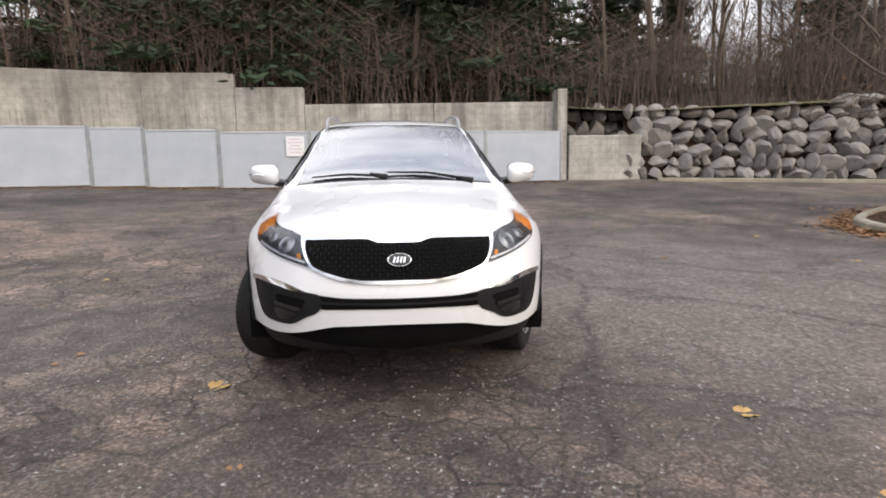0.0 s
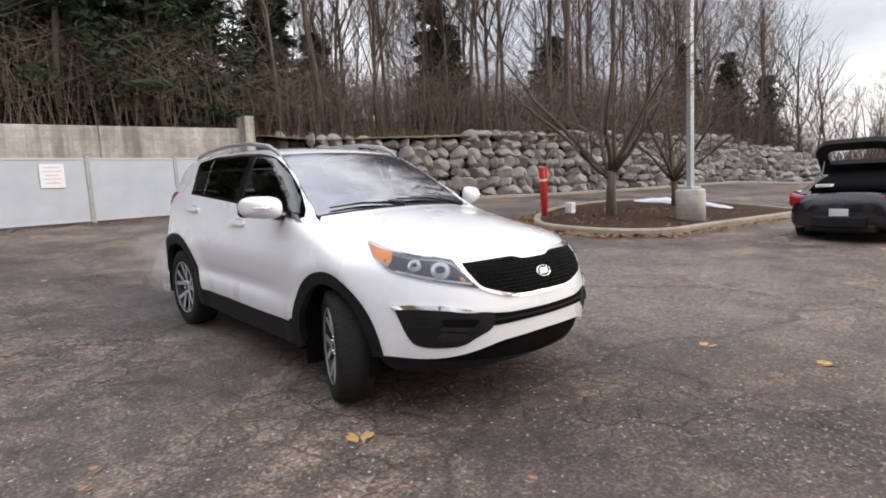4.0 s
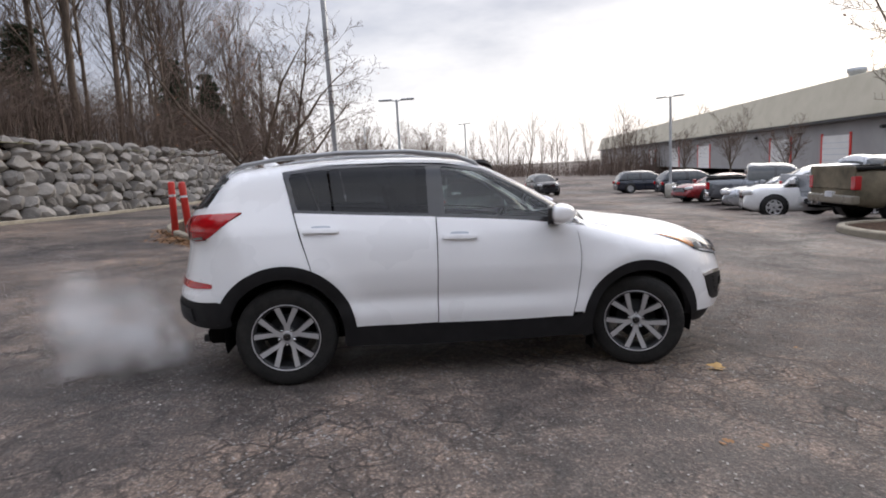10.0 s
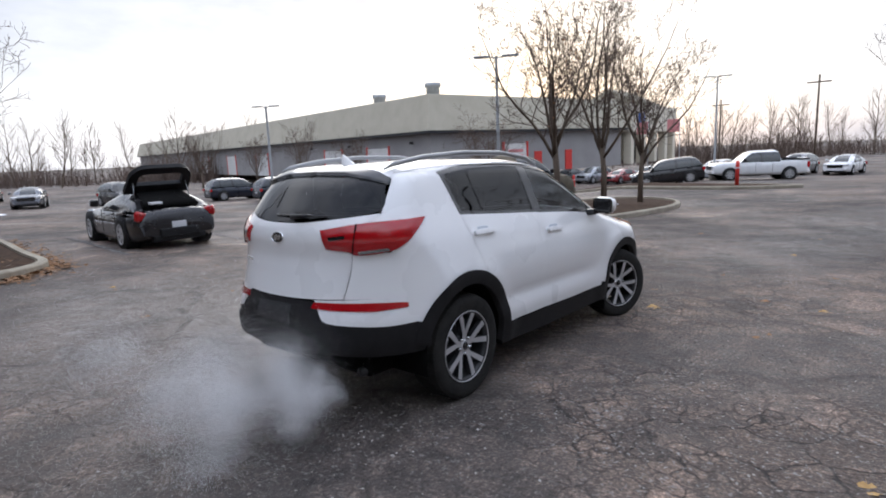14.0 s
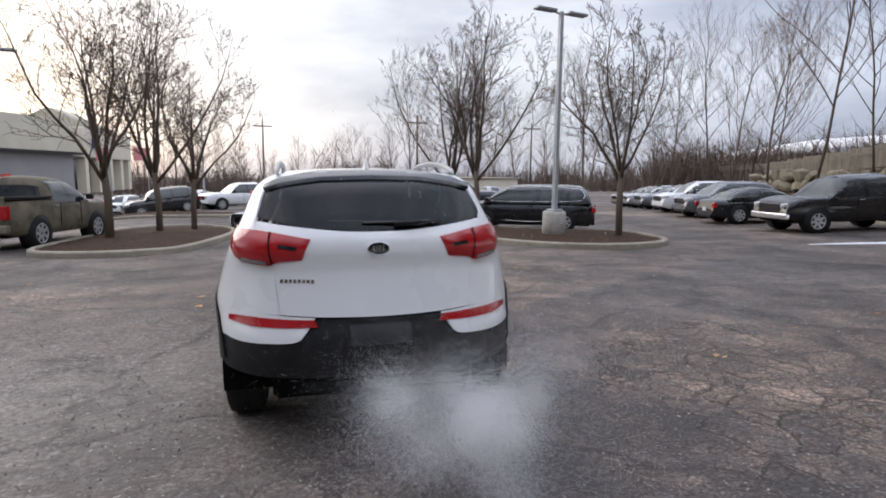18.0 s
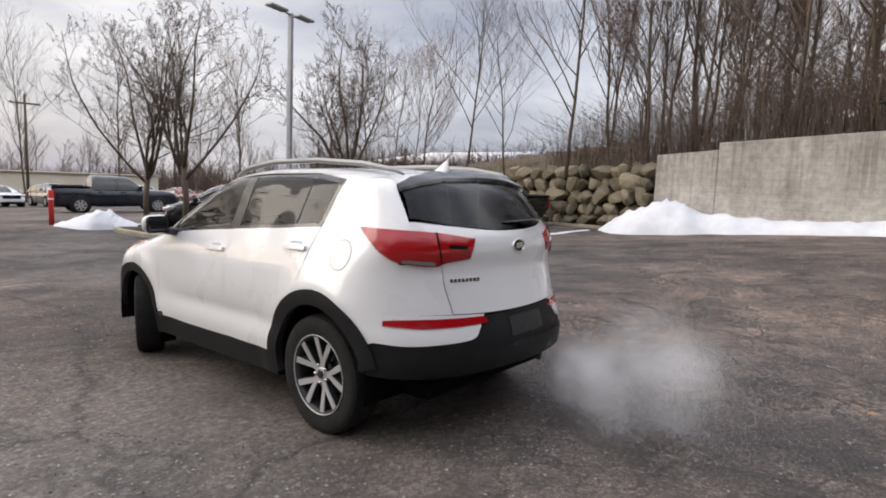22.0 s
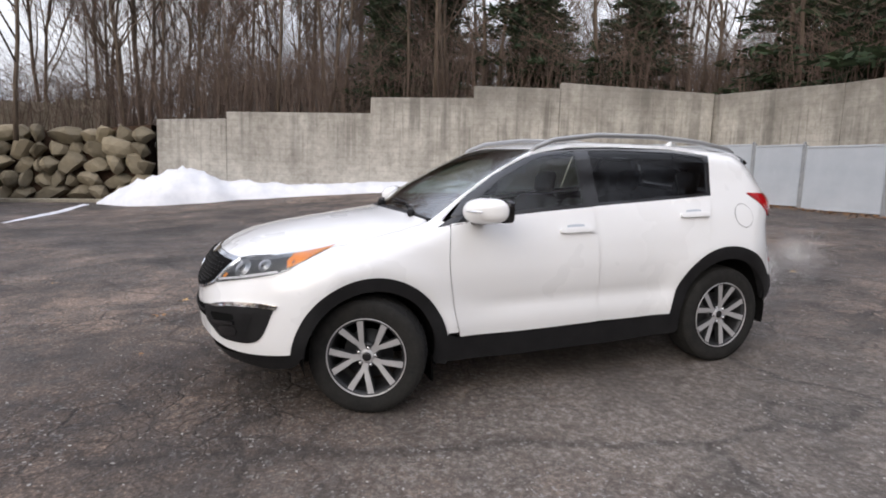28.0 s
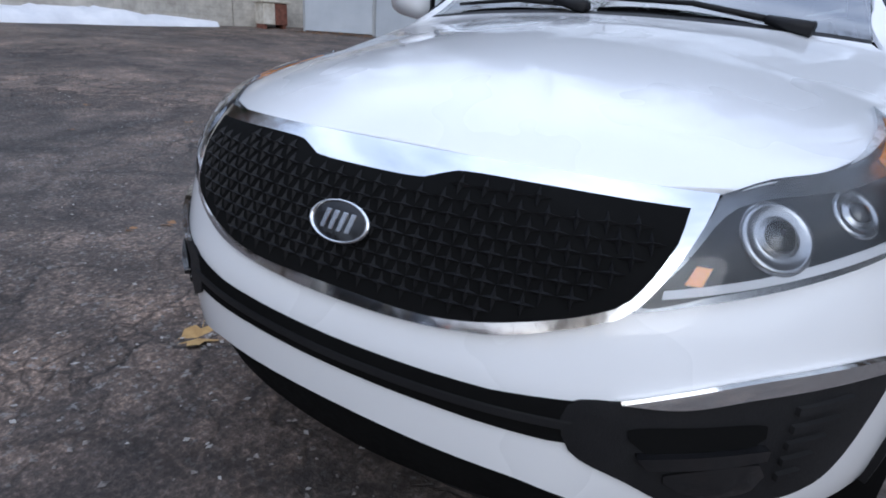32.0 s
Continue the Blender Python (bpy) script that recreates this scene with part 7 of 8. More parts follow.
def cab_shells(cabin, belt, roof, wb, wt, upright=False):
    """The greenhouse as curved shells: glass all round, then the roof and the pillars that lie just over it."""
    foot, top_f, top_r, tail = cabin
    line_ = curve((tail, belt - 0.05), (tail + 0.35 * (top_r - tail), belt + 0.52 * (roof - belt)), (top_r, roof - 0.05), (top_r + 0.35 * (top_f - top_r), roof), (top_f - 0.18, roof - 0.02), (top_f + 0.10, roof - 0.085), (foot - 0.3 * (foot - top_f), belt + 0.36 * (roof - belt)), (foot, belt - 0.05))
    xs = np.linspace(tail, foot, 40)

    def spot(x, t, out):
        zt = max(float(line_(x)), belt - 0.03)
        z = belt - 0.05 + (zt - belt + 0.05) * t
        w = wb + (wt - wb) * max(0.0, (z - belt) / (roof - belt))
        return (x, (w + out) * (1 - t ** 7) ** 0.45 if t < 1 else 0.0, z + out * (1 if t > 0.8 else 0.3))

    def sheet(keep, out):
        vs, fs = [], []
        for sd in (1, -1):
            b = len(vs)
            vs += [(p[0], sd * p[1], p[2]) for p in (spot(x, t, out) for x in xs for t in CAB_T)]
            n = len(CAB_T)
            for i in range(len(xs) - 1):
                for k in range(n - 1):
                    if keep((xs[i] + xs[i + 1]) / 2, (CAB_T[k] + CAB_T[k + 1]) / 2):
                        q = (b + i * n + k, b + (i + 1) * n + k, b + (i + 1) * n + k + 1, b + i * n + k + 1)
                        fs.append(q if sd > 0 else q[::-1])
        used = sorted({i for f in fs for i in f})
        spot_of = {i: k for k, i in enumerate(used)}
        return mesh_of("shell", [vs[i] for i in used], [tuple(spot_of[i] for i in f) for f in fs], True)

    mid = (foot + tail) / 2 - 0.05
    glass = sheet(lambda x, t: True, 0.0)
    cap = sheet(lambda x, t: (t > 0.86 and top_r - 0.04 < x < top_f + 0.05) or (0.72 < t < 0.97 and not top_r - 0.1 < x < top_f + 0.08) or (t < 0.9 and (x < top_r - 0.02 if not upright else x < tail + 0.16)), 0.007)
    posts = sheet(lambda x, t: t < 0.88 and (abs(x - mid) < 0.06 or (upright and abs(x - mid + 0.95) < 0.05)), 0.006)
    return glass, cap, posts


V_TYRE = {}


def small_wheel(m, r, w, parent):
    if (r, w) not in V_TYRE:
        V_TYRE[(r, w)] = (lathe([(r * 0.62, -w * 0.5), (r * 0.93, -w * 0.5), (r, -w * 0.36), (r, w * 0.36), (r * 0.93, w * 0.5), (r * 0.62, w * 0.5)], 28),
                          lathe([(r * 0.64, w * 0.46), (r * 0.60, w * 0.40), (r * 0.56, w * 0.28), (r * 0.2, w * 0.30), (r * 0.16, w * 0.42), (0.001, w * 0.42)], 24),
                          lathe([(r * 0.67, w * 0.49), (r * 0.66, w * 0.53), (r * 0.60, w * 0.51), (r * 0.585, w * 0.38)], 28))
    t = part("wheel", V_TYRE[(r, w)][0], M["tyre"], parent)
    t.matrix_basis = m
    part("rim", V_TYRE[(r, w)][1], M["rim_dark"], t)
    part("rim_edge", V_TYRE[(r, w)][2], M["alloy"], t)
    for k in range(7):
        a = 2 * math.pi * k / 7
        bm = box(w * 0.34, w * 0.45, r * 0.08, r * 0.60, -r * 0.11, r * 0.11, 0.006)
        bm.transform(Matrix.Rotation(a, 4, "X"))
        part("spoke", bm, M["alloy"], t)
    return t


def vehicle(name, label, m, paint, length, width, belt, roof, front, rear, cabin, wheel_r=0.34, clear=0.22, hood_z=None, bed=None, group="", lamps_r=True, trim=None, deck=None, upright=False, open_tail=False, nip=0.24, soft_=1.0):
    """front, rear: axle distances from the middle; cabin: x of screen foot, screen top, rear top, rear foot; bed: x range of a pickup's open box."""
    root = thing(name, label, "car" if bed is None else "pickup truck", m, group)
    h = length / 2
    hood_z = hood_z or belt - 0.05
    deck = deck or belt
    axles = (front, -rear)
    top_line = [(-h, belt * 0.60), (-h + 0.04, deck - 0.10), (-h + 0.14, deck - 0.015), (-h + 0.30, deck), (cabin[3], deck), (cabin[3] + 0.05, max(deck, belt)), (cabin[0] - 0.05, belt), (cabin[0] + 0.10, belt - 0.01), ((cabin[0] + h) / 2, (belt + hood_z) / 2 + 0.03), (h - 0.34, hood_z), (h - 0.14, hood_z - 0.07), (h - 0.04, hood_z - 0.20), (h, belt * 0.55)]
    if bed:
        top_line = [(-h, deck - 0.06), (-h + 0.03, deck), (cabin[3], deck), (cabin[3] + 0.02, belt)] + top_line[6:]
    part("body", car_shell(top_line, h, width / 2, clear, 0.10 if bed else nip, 0.6 if bed else soft_), paint, root)
    for ax in axles:
        for sd in (1, -1):
            well = lathe([(wheel_r * 1.16, -0.30), (wheel_r * 1.16, 0.006), (wheel_r * 0.4, 0.008)], 26)
            part("wheel_arch", well, M["black_plastic"], root).matrix_basis = pose(ax, sd * (width / 2 + 0.004), wheel_r + 0.02, 0, 0, 90 * sd)
    wb, wt = width / 2 * 0.93, width / 2 * 0.70
    mids = [((cabin[0] + cabin[3]) / 2 - 0.05, (cabin[1] + cabin[2]) / 2)]
    glass, cap, posts = cab_shells(cabin, belt, roof, wb, wt, upright)
    if not open_tail:
        part("cabin_glass", glass, M["v_glass"], root, "dark window glass")
        part("roof", cap, paint, root)
        part("pillar", posts, M["gloss_black"], root)
    for ax in axles:
        for s in (1, -1):
            small_wheel(pose(ax, s * (width / 2 - 0.085), wheel_r, 20 * ax, 0, 90 if s > 0 else -90), wheel_r, 0.22, root)
    part("underside", box(-h + 0.2, h - 0.2, -width / 2 + 0.25, width / 2 - 0.25, clear - 0.02, clear + 0.25), M["dark"], root)
    for s in (1, -1):
        lamp_ = box(-0.20, 0.20, -0.10, 0.10, 0.0, 0.15, 0.045, 2)
        lamp_.transform(pose(h - 0.16, s * width * 0.355, belt * 0.70, 0, 8, -s * (20 if bed else 48)))
        part("headlamp", lamp_, M["v_lamp"], root)
        if lamps_r:
            part("tail_lamp", box(-h - 0.035, -h + 0.12, s * width * 0.42 - 0.09, s * width * 0.42 + 0.09, belt * 0.66, belt * 0.66 + (0.34 if bed else 0.20), 0.02, 2), M["red_lens"], root)
        bm = box(cabin[0] - 0.28, cabin[0] - 0.12, s * (width / 2 + 0.06) - 0.09, s * (width / 2 + 0.06) + 0.09, belt + 0.02, belt + 0.18, 0.035, 2)
        part("door_mirror", bm, paint if bed is None else M["black_plastic"], root)
        for dx in (0.15, -0.85):
            part("door_handle", box(mids[0][0] + dx, mids[0][0] + dx + 0.18, s * (width / 2 - 0.005) - 0.02, s * (width / 2 - 0.005) + 0.02, belt - 0.15, belt - 0.115, 0.008), trim or paint, root)
            part("door_seam", box(mids[0][0] + dx + 0.23, mids[0][0] + dx + 0.24, s * width / 2 - 0.012, s * width / 2 + 0.0015, clear + 0.18, belt - 0.03), M["dark"], root)
    part("grille", box(h - 0.08, h + 0.010, -width * 0.27, width * 0.27, belt * 0.55, belt * 0.80, 0.02), M["gloss_black"], root)
    if bed:
        part("front_bumper", box(h - 0.12, h + 0.05, -width * 0.46, width * 0.46, clear + 0.10, clear + 0.30, 0.04, 2), trim or paint, root)
        part("rear_bumper", box(-h - 0.07, -h + 0.12, -width * 0.46, width * 0.46, clear + 0.10, clear + 0.32, 0.04, 2), trim or paint, root)
    else:
        part("lower_intake", box(h - 0.20, h + 0.008, -width * 0.30, width * 0.30, clear + 0.02, clear + 0.15, 0.03, 2), M["black_plastic"], root)
        part("rear_valance", box(-h - 0.008, -h + 0.20, -width * 0.30, width * 0.30, clear + 0.01, clear + 0.15, 0.03, 2), M["black_plastic"], root)
    part("number_plate", box(-h - (0.082 if bed else 0.012), -h + 0.01, -0.15, 0.15, belt * 0.5, belt * 0.5 + 0.14, 0.004), M["plate"], root)
    if bed:
        part("bed_floor", box(bed[0], bed[1], -width / 2 + 0.10, width / 2 - 0.10, deck - 0.012, deck + 0.004), M["dark"], root)
        for s in (1, -1):
            part("bed_rail", box(bed[0], bed[1], s * (width / 2 - 0.09) - 0.05, s * (width / 2 - 0.09) + 0.05, deck - 0.03, deck + 0.05, 0.015), M["black_plastic"], root)
        part("tailgate", box(bed[0] - 0.03, bed[0] + 0.03, -width / 2 + 0.12, width / 2 - 0.12, deck - 0.50, deck + 0.05, 0.015), paint, root)
    return root


def parked(x, y, heading, dz=0.0):
    g = gz(x, y)
    c, s = math.cos(radians(heading)), math.sin(radians(heading))
    pitch = math.degrees(math.atan((gz(x + c, y + s) - gz(x - c, y - s)) / 2))
    return pose(x, y, g + dz, 0, -pitch, heading)


def sedan(m, paint, label, group="parked cars"):
    return vehicle("parked_car", label, m, paint, 4.85, 1.84, 0.98, 1.46, 1.40, 1.42, (1.02, 0.10, -0.95, -1.85), hood_z=0.88, group=group)


def crossover(m, paint, label, group="parked cars"):
    return vehicle("parked_car", label, m, paint, 4.45, 1.86, 1.08, 1.67, 1.35, 1.32, (1.08, 0.30, -1.60, -2.12), wheel_r=0.36, hood_z=1.00, group=group, upright=True)


def pickup(m, paint, label, trim=None, group="parked cars", cab=1.7, length=5.75):
    return vehicle("pickup_truck", label, m, paint, length, 2.0, 1.22, 1.90, length / 2 - 1.05, length / 2 - 1.15, (1.18, 0.48, 0.55 - cab, 0.45 - cab), wheel_r=0.40, clear=0.36, hood_z=1.13, bed=(-length / 2, 0.42 - cab), trim=trim, deck=1.32, group=group)


# charcoal coupe with its hatch up
coupe = vehicle("sports_coupe", "charcoal sports coupe with its rear hatch raised", parked(11.25, -1.85, -6), PAINT["charcoal"], 4.15, 1.84, 0.90, 1.30, 1.42, 1.13, (0.72, -0.10, -0.62, -0.90), wheel_r=0.345, clear=0.17, hood_z=0.80, deck=0.88, lamps_r=False, open_tail=True, nip=0.17, soft_=1.3)
CG, CC, CP = cab_shells((0.72, -0.10, -0.78, -1.75), 0.88, 1.30, 0.80, 0.58)
part("cabin_glass", CG, M["v_glass"], coupe, "dark window glass")
part("roof", CC, PAINT["charcoal"], coupe)
well_ = slab([(-1.80, 0.90), (-1.66, 1.02), (-0.95, 1.262), (-0.78, 1.235), (-0.95, 0.90)], 0.60, 0.02, lambda z: 1.0 - 0.24 * max(0.0, (z - 0.9) / 0.4))
part("boot_well", well_, M["dark"], coupe, "dark open load space")
for sd in (1, -1):
    bm = box(-0.08, 0.08, -0.16, 0.16, -0.07, 0.07, 0.05, 3)
    for v in bm.verts:
        v.co.z *= 1.0 + 1.6 * (v.co.y * sd > 0) * 0.4
    bm.transform(pose(-1.93, sd * 0.70, 0.75, 0, -14, sd * 34))
    part("tail_lamp", bm, M["red_lens"], coupe, "red corner tail lamp")
    bm = box(-0.30, 0.30, -0.05, 0.05, -0.05, 0.06, 0.04, 2)
    bm.transform(pose(-1.20, sd * 0.875, 0.80, 0, 6, 0))
    part("haunch", bm, PAINT["charcoal"], coupe)
part("bumper_panel", box(-2.13, -2.06, -0.42, 0.42, 0.26, 0.46, 0.03, 2), M["black_plastic"], coupe)
part("boot_papers", box(-1.86, -1.66, 0.22, 0.46, 0.97, 1.02, 0.005), M["paper"], coupe)
for sd in (1, -1):
    part("seat_back", box(-0.80, -0.70, sd * 0.34 - 0.20, sd * 0.34 + 0.20, 0.92, 1.22, 0.05, 2), M["black_plastic"], coupe)
def arch_ring(half, low, high, corner, n=8):
    pts = [(-half, low)]
    for cx_, a0 in ((-half + corner, 180), (half - corner, 90)):
        pts += [(cx_ + corner * math.cos(radians(a0 - 90 * i / n)), high - corner + corner * math.sin(radians(a0 - 90 * i / n))) for i in range(n + 1)]
    return pts + [(half, low)]


outer, inner = arch_ring(0.70, 0.0, 0.86, 0.34), arch_ring(0.50, 0.28, 0.66, 0.16)
hv = [(d, u * (1 - 0.1 * v), v) for d in (-0.05, 0.05) for ring_ in (outer, inner) for u, v in ring_]
k_ = len(outer)
hf = []
for i in range(k_):
    j = (i + 1) % k_
    hf += [(i, j, k_ + j, k_ + i), (2 * k_ + i, 3 * k_ + i, 3 * k_ + j, 2 * k_ + j), (i, 2 * k_ + i, 2 * k_ + j, j), (k_ + i, k_ + j, 3 * k_ + j, 3 * k_ + i)]
hatch_pose = pose(-0.86, 0, 1.23, 0, -50, 0)
hme = mesh_of("hatch", hv, hf)
hme.transform(hatch_pose)
hatch = part("hatch", hme, M["black_plastic"], coupe, "raised black hatch with its glass")
gme = mesh_of("glass", [(0.0, u * (1 - 0.1 * v), v) for u, v in inner], [tuple(range(k_))])
gme.transform(hatch_pose)
part("hatch_glass", gme, M["lens"], hatch)
for s in (1, -1):
    part("hatch_strut", tube_mesh([(-1.25, s * 0.60, 0.98), (-1.18, s * 0.56, 1.48)], [0.012, 0.009], 6), M["galv"], coupe)
pickup(parked(-17.8, -10.9, -8), PAINT["black"], "black extended-cab pickup truck with chrome bumper", M["chrome"], length=5.45)
van = vehicle("minivan", "black minivan with bright sill strips and alloy wheels", parked(-7.6, -14.6, -28) @ Matrix.Scale(0.92, 4), PAINT["black"], 5.15, 2.0, 1.10, 1.76, 1.62, 1.47, (1.72, 0.72, -2.00, -2.45), wheel_r=0.36, hood_z=1.00, group="parked cars", upright=True, trim=M["gloss_black"])
for sd in (1, -1):
    part("sill_strip", tube_mesh([(1.0, sd * 0.985, 0.40), (0.0, sd * 1.0, 0.36), (-0.75, sd * 0.99, 0.37)], [0.012, 0.022, 0.012], 6), M["chrome"], van, "bright sill strip")
    part("window_trim", tube_mesh([(1.55, sd * 0.905, 1.135), (0.6, sd * 0.935, 1.115), (-1.0, sd * 0.935, 1.12), (-2.1, sd * 0.915, 1.17), (-2.22, sd * 0.87, 1.36), (-2.05, sd * 0.79, 1.60), (-1.2, sd * 0.755, 1.685), (0.2, sd * 0.755, 1.68), (0.72, sd * 0.775, 1.60), (1.2, sd * 0.845, 1.37), (1.55, sd * 0.905, 1.135)], [0.012] * 11, 6), M["chrome"], van, "bright window surround")
pickup(parked(8.0, -13.2, -99), PAINT["muddy"], "mud-coated pickup truck with a dark cab", PAINT["tan"], cab=1.15, length=5.0)
pickup(parked(11.9, -15.6, -96), PAINT["silver"], "silver pickup truck parked beyond a muddy one", M["chrome"])
crossover(parked(12.5, -13.7, 62), PAINT["white"], "white crossover with a broken front bumper")
pickup(parked(19.7, -17.5, -120), PAINT["grey"], "grey crew-cab pickup truck", M["chrome"])
sedan(parked(16.6, -15.8, 60), PAINT["silver"], "silver sedan between pickup trucks")
sedan(parked(23.9, -17.4, 95), PAINT["red"], "dark red sedan in the row")
crossover(parked(31.6, -20.2, -100), PAINT["navy"], "dark blue crossover in the row")
crossover(parked(37.0, -19.5, -100), PAINT["navy"], "dark blue crossover near a lamp post")
crossover(parked(39.0, -12.0, 178), PAINT["black"], "black crossover parked across the lane")
sedan(parked(44, -8, 160), PAINT["grey"], "grey sedan far across the lot")
sedan(parked(52, -6, 160), PAINT["white"], "white sedan far across the lot")
sedan(parked(60, -9, 160), PAINT["black"], "black sedan far across the lot")
for i, (x, y, hd, kind, pt, lb) in enumerate(((-18.2, -15.0, 168, 0, "black", "black sedan parked by the boulders"), (-18.9, -18.0, -12, 1, "grey", "grey crossover parked by the boulders"), (-19.8, -21.1, -12, 1, "white", "white crossover parked by the boulders"), (-20.8, -24.2, -12, 0, "grey", "grey sedan parked by the boulders"), (-21.8, -27.3, -12, 0, "silver", "silver sedan parked by the boulders"), (-23.0, -30.6, -12, 0, "tan", "tan sedan parked by the boulders"))):
    (sedan, crossover)[kind](parked(x, y, hd), PAINT[pt], lb)
pickup(parked(-8.6, -29.0, 172), PAINT["navy"], "dark pickup truck beyond a snow heap", M["black_plastic"])
pickup(parked(5.0, -38.0, 30), PAINT["white"], "white pickup truck by the far island", M["white_paint"])
crossover(parked(9.4, -34.2, 25), PAINT["black"], "black crossover by the far island")
for i in range(9):
    (sedan, crossover)[i % 2](parked(1.0 + i * 3.1, -49 - 0.4 * i, 80), PAINT[("white", "grey", "black", "silver", "navy", "white", "red", "silver", "black")[i]], "car in a far row", "far row of cars")
for i in range(6):
    (sedan, crossover)[(i + 1) % 2](parked(-3.5 - i * 3.1, -44, 95), PAINT[("white", "white", "grey", "black", "silver", "red")[i]], "car in a far row", "far row of cars")

# ---- buildings ----
M["block_grey"] = mat("grey_painted_block", (0.27, 0.26, 0.26), (0.33, 0.32, 0.315), 0.8, scale=0.4)
M["fascia"] = mat("beige_metal_fascia", (0.40, 0.365, 0.28), (0.48, 0.44, 0.35), 0.6, scale=0.5)
M["cream"] = mat("cream_wall", (0.60, 0.55, 0.44), (0.70, 0.65, 0.54), 0.8, scale=0.5)
M["door_white"] = mat("white_roller_door", (0.66, 0.65, 0.63), (0.74, 0.73, 0.71), 0.6, scale=1)
big = thing("long_building", "long low building, grey walls under a beige fascia", "building", Matrix.Translation((31.7, -36.5, 0)) @ Matrix.Rotation(radians(-13), 4, "Z") @ Matrix.Translation((-31.7, 36.5, 0)))
G0 = -1.0
part("wall", box(31.9, 172, -66, -36.6, G0, 3.6), M["block_grey"], big)
bm = box(31.2, 172.6, -66.6, -35.9, 3.5, 6.9, 0.05)
for v in bm.verts:
    if v.co.z > 5:
        v.co.x += 0.9 if v.co.x < 60 else -0.9
        v.co.y += -0.9 if v.co.y > -50 else 0.9
part("fascia", bm, M["fascia"], big)
part("eave_band", box(31.1, 172.7, -66.7, -35.8, 3.3, 3.5), M["rim_dark"], big)
for x, w in ((39.2, 4.2), (49.4, 4.4), (73, 5.0), (88, 4.5), (104, 4.5)):
    d = part("roller_door", box(x, x + w, -36.62, -36.54, G0, 2.15), M["door_white"], big, "white roller door in red jambs")
    for k in range(5):
        part("door_rib", box(x + 0.05, x + w - 0.05, -36.54, -36.52, G0 + 0.5 + k * 0.5, G0 + 0.54 + k * 0.5), M["gate"], d)
    for xx in (x - 0.22, x + w):
        part("jamb", box(xx, xx + 0.22, -36.6, -36.5, G0, 2.35), M["red_plastic"], d)
for y, w in ((-46, 3.2),):
    d = part("roller_door", box(31.80, 31.88, y - w, y, G0, 2.1), M["door_white"], big)
    for yy in (y, y - w - 0.25):
        part("jamb", box(31.76, 31.88, yy, yy + 0.25, G0, 2.3), M["red_plastic"], d)
    for k in range(2):
        part("text_bar", box(31.76, 31.79, y - w + 0.5, y - 0.5, 1.2 - k * 0.55, 1.5 - k * 0.55), M["sign_red"], d)
for y in (-50.5, -55.5):
    part("side_door", box(31.80, 31.9, y - 1.1, y, G0, 1.2), M["red_plastic"], big)
for x, y in ((41, -44), (54, -45)):
    part("roof_vent", lathe([(0.001, 6.8), (0.75, 6.8), (0.75, 8.6), (0.9, 8.7), (0.9, 9.1), (0.001, 9.2)], 16, "z"), M["galv"], big).location = (x, y, 0)
for x in (34.5, 47, 57):
    part("wall_lamp", box(x, x + 0.35, -36.5, -36.2, 2.4, 2.65, 0.04), M["rim_dark"], big)
port = thing("entrance_portico", "beige entrance portico with square columns", "building")
part("canopy", box(24.5, 34, -84, -66.5, 3.0, 6.4, 0.1), M["cream"], port)
for y in (-67.4, -71.6, -75.8, -80.0, -83.4):
    part("column", box(24.6, 25.6, y - 0.5, y + 0.5, G0, 3.0, 0.05), M["cream"], port)
part("glazing", box(29, 29.2, -83, -67, G0, 3.0), M["v_glass"], port)
part("gable", slab([(24.4, 6.4), (34.0, 6.4), (29.2, 8.8)], 4.0, 0.1), M["fascia"], port).location = (0, -74, 0)
blue = part("blue_sign", box(24.3, 24.45, -70.8, -68.8, 4.1, 5.4, 0.03), mat("blue_panel", (0.03, 0.10, 0.35), (0.05, 0.14, 0.42), 0.4), port)
shed = thing("cream_warehouse", "low cream warehouse beyond the lot", "building")
part("wall", box(-30, -6, -88, -75, -3.0, 0.95), M["cream"], shed)
part("roof", box(-30.3, -5.7, -88.3, -74.7, 0.95, 1.12, 0.04), M["kerb"], shed)
shed2 = thing("white_warehouse", "long white shed far behind the fence", "building")
part("wall", box(-74, -46, -52, -36, 0, 4.0), M["cream"], shed2)
part("roof", slab([(-75, 3.9), (-45, 3.9), (-60, 6.2)], 9.0, 0.1), M["paper"], shed2).location = (0, -44, 0)
truck = thing("box_truck", "white box truck parked far across the lot", "truck", pose(77, -2.6, gz(77, -2.6) - 0.15, 0, 0, -90))
part("cargo_box", box(-3.9, 1.5, -1.2, 1.2, 0.75, 2.75, 0.05), M["white_paint"], truck, "plain white cargo box")
cab_bm = slab([(1.6, 0.5), (3.3, 0.5), (3.4, 1.15), (3.05, 1.35), (2.55, 2.2), (1.6, 2.25)], 1.0, 0.06)
part("cab", cab_bm, M["white_paint"], truck)
for sd in (1, -1):
    part("window", box(1.95, 2.6, sd * 1.0 - 0.02, sd * 1.0 + 0.02, 1.4, 1.95, 0.01), M["v_glass"], truck, "dark cab window")
part("chassis", box(-3.8, 2.4, -0.9, 0.9, 0.42, 0.74), M["dark"], truck)
for ax in (-2.6, 2.5):
    for sd in (1, -1):
        small_wheel(pose(ax, sd * 0.95, 0.40, 0, 0, 90 * sd), 0.40, 0.26, truck)
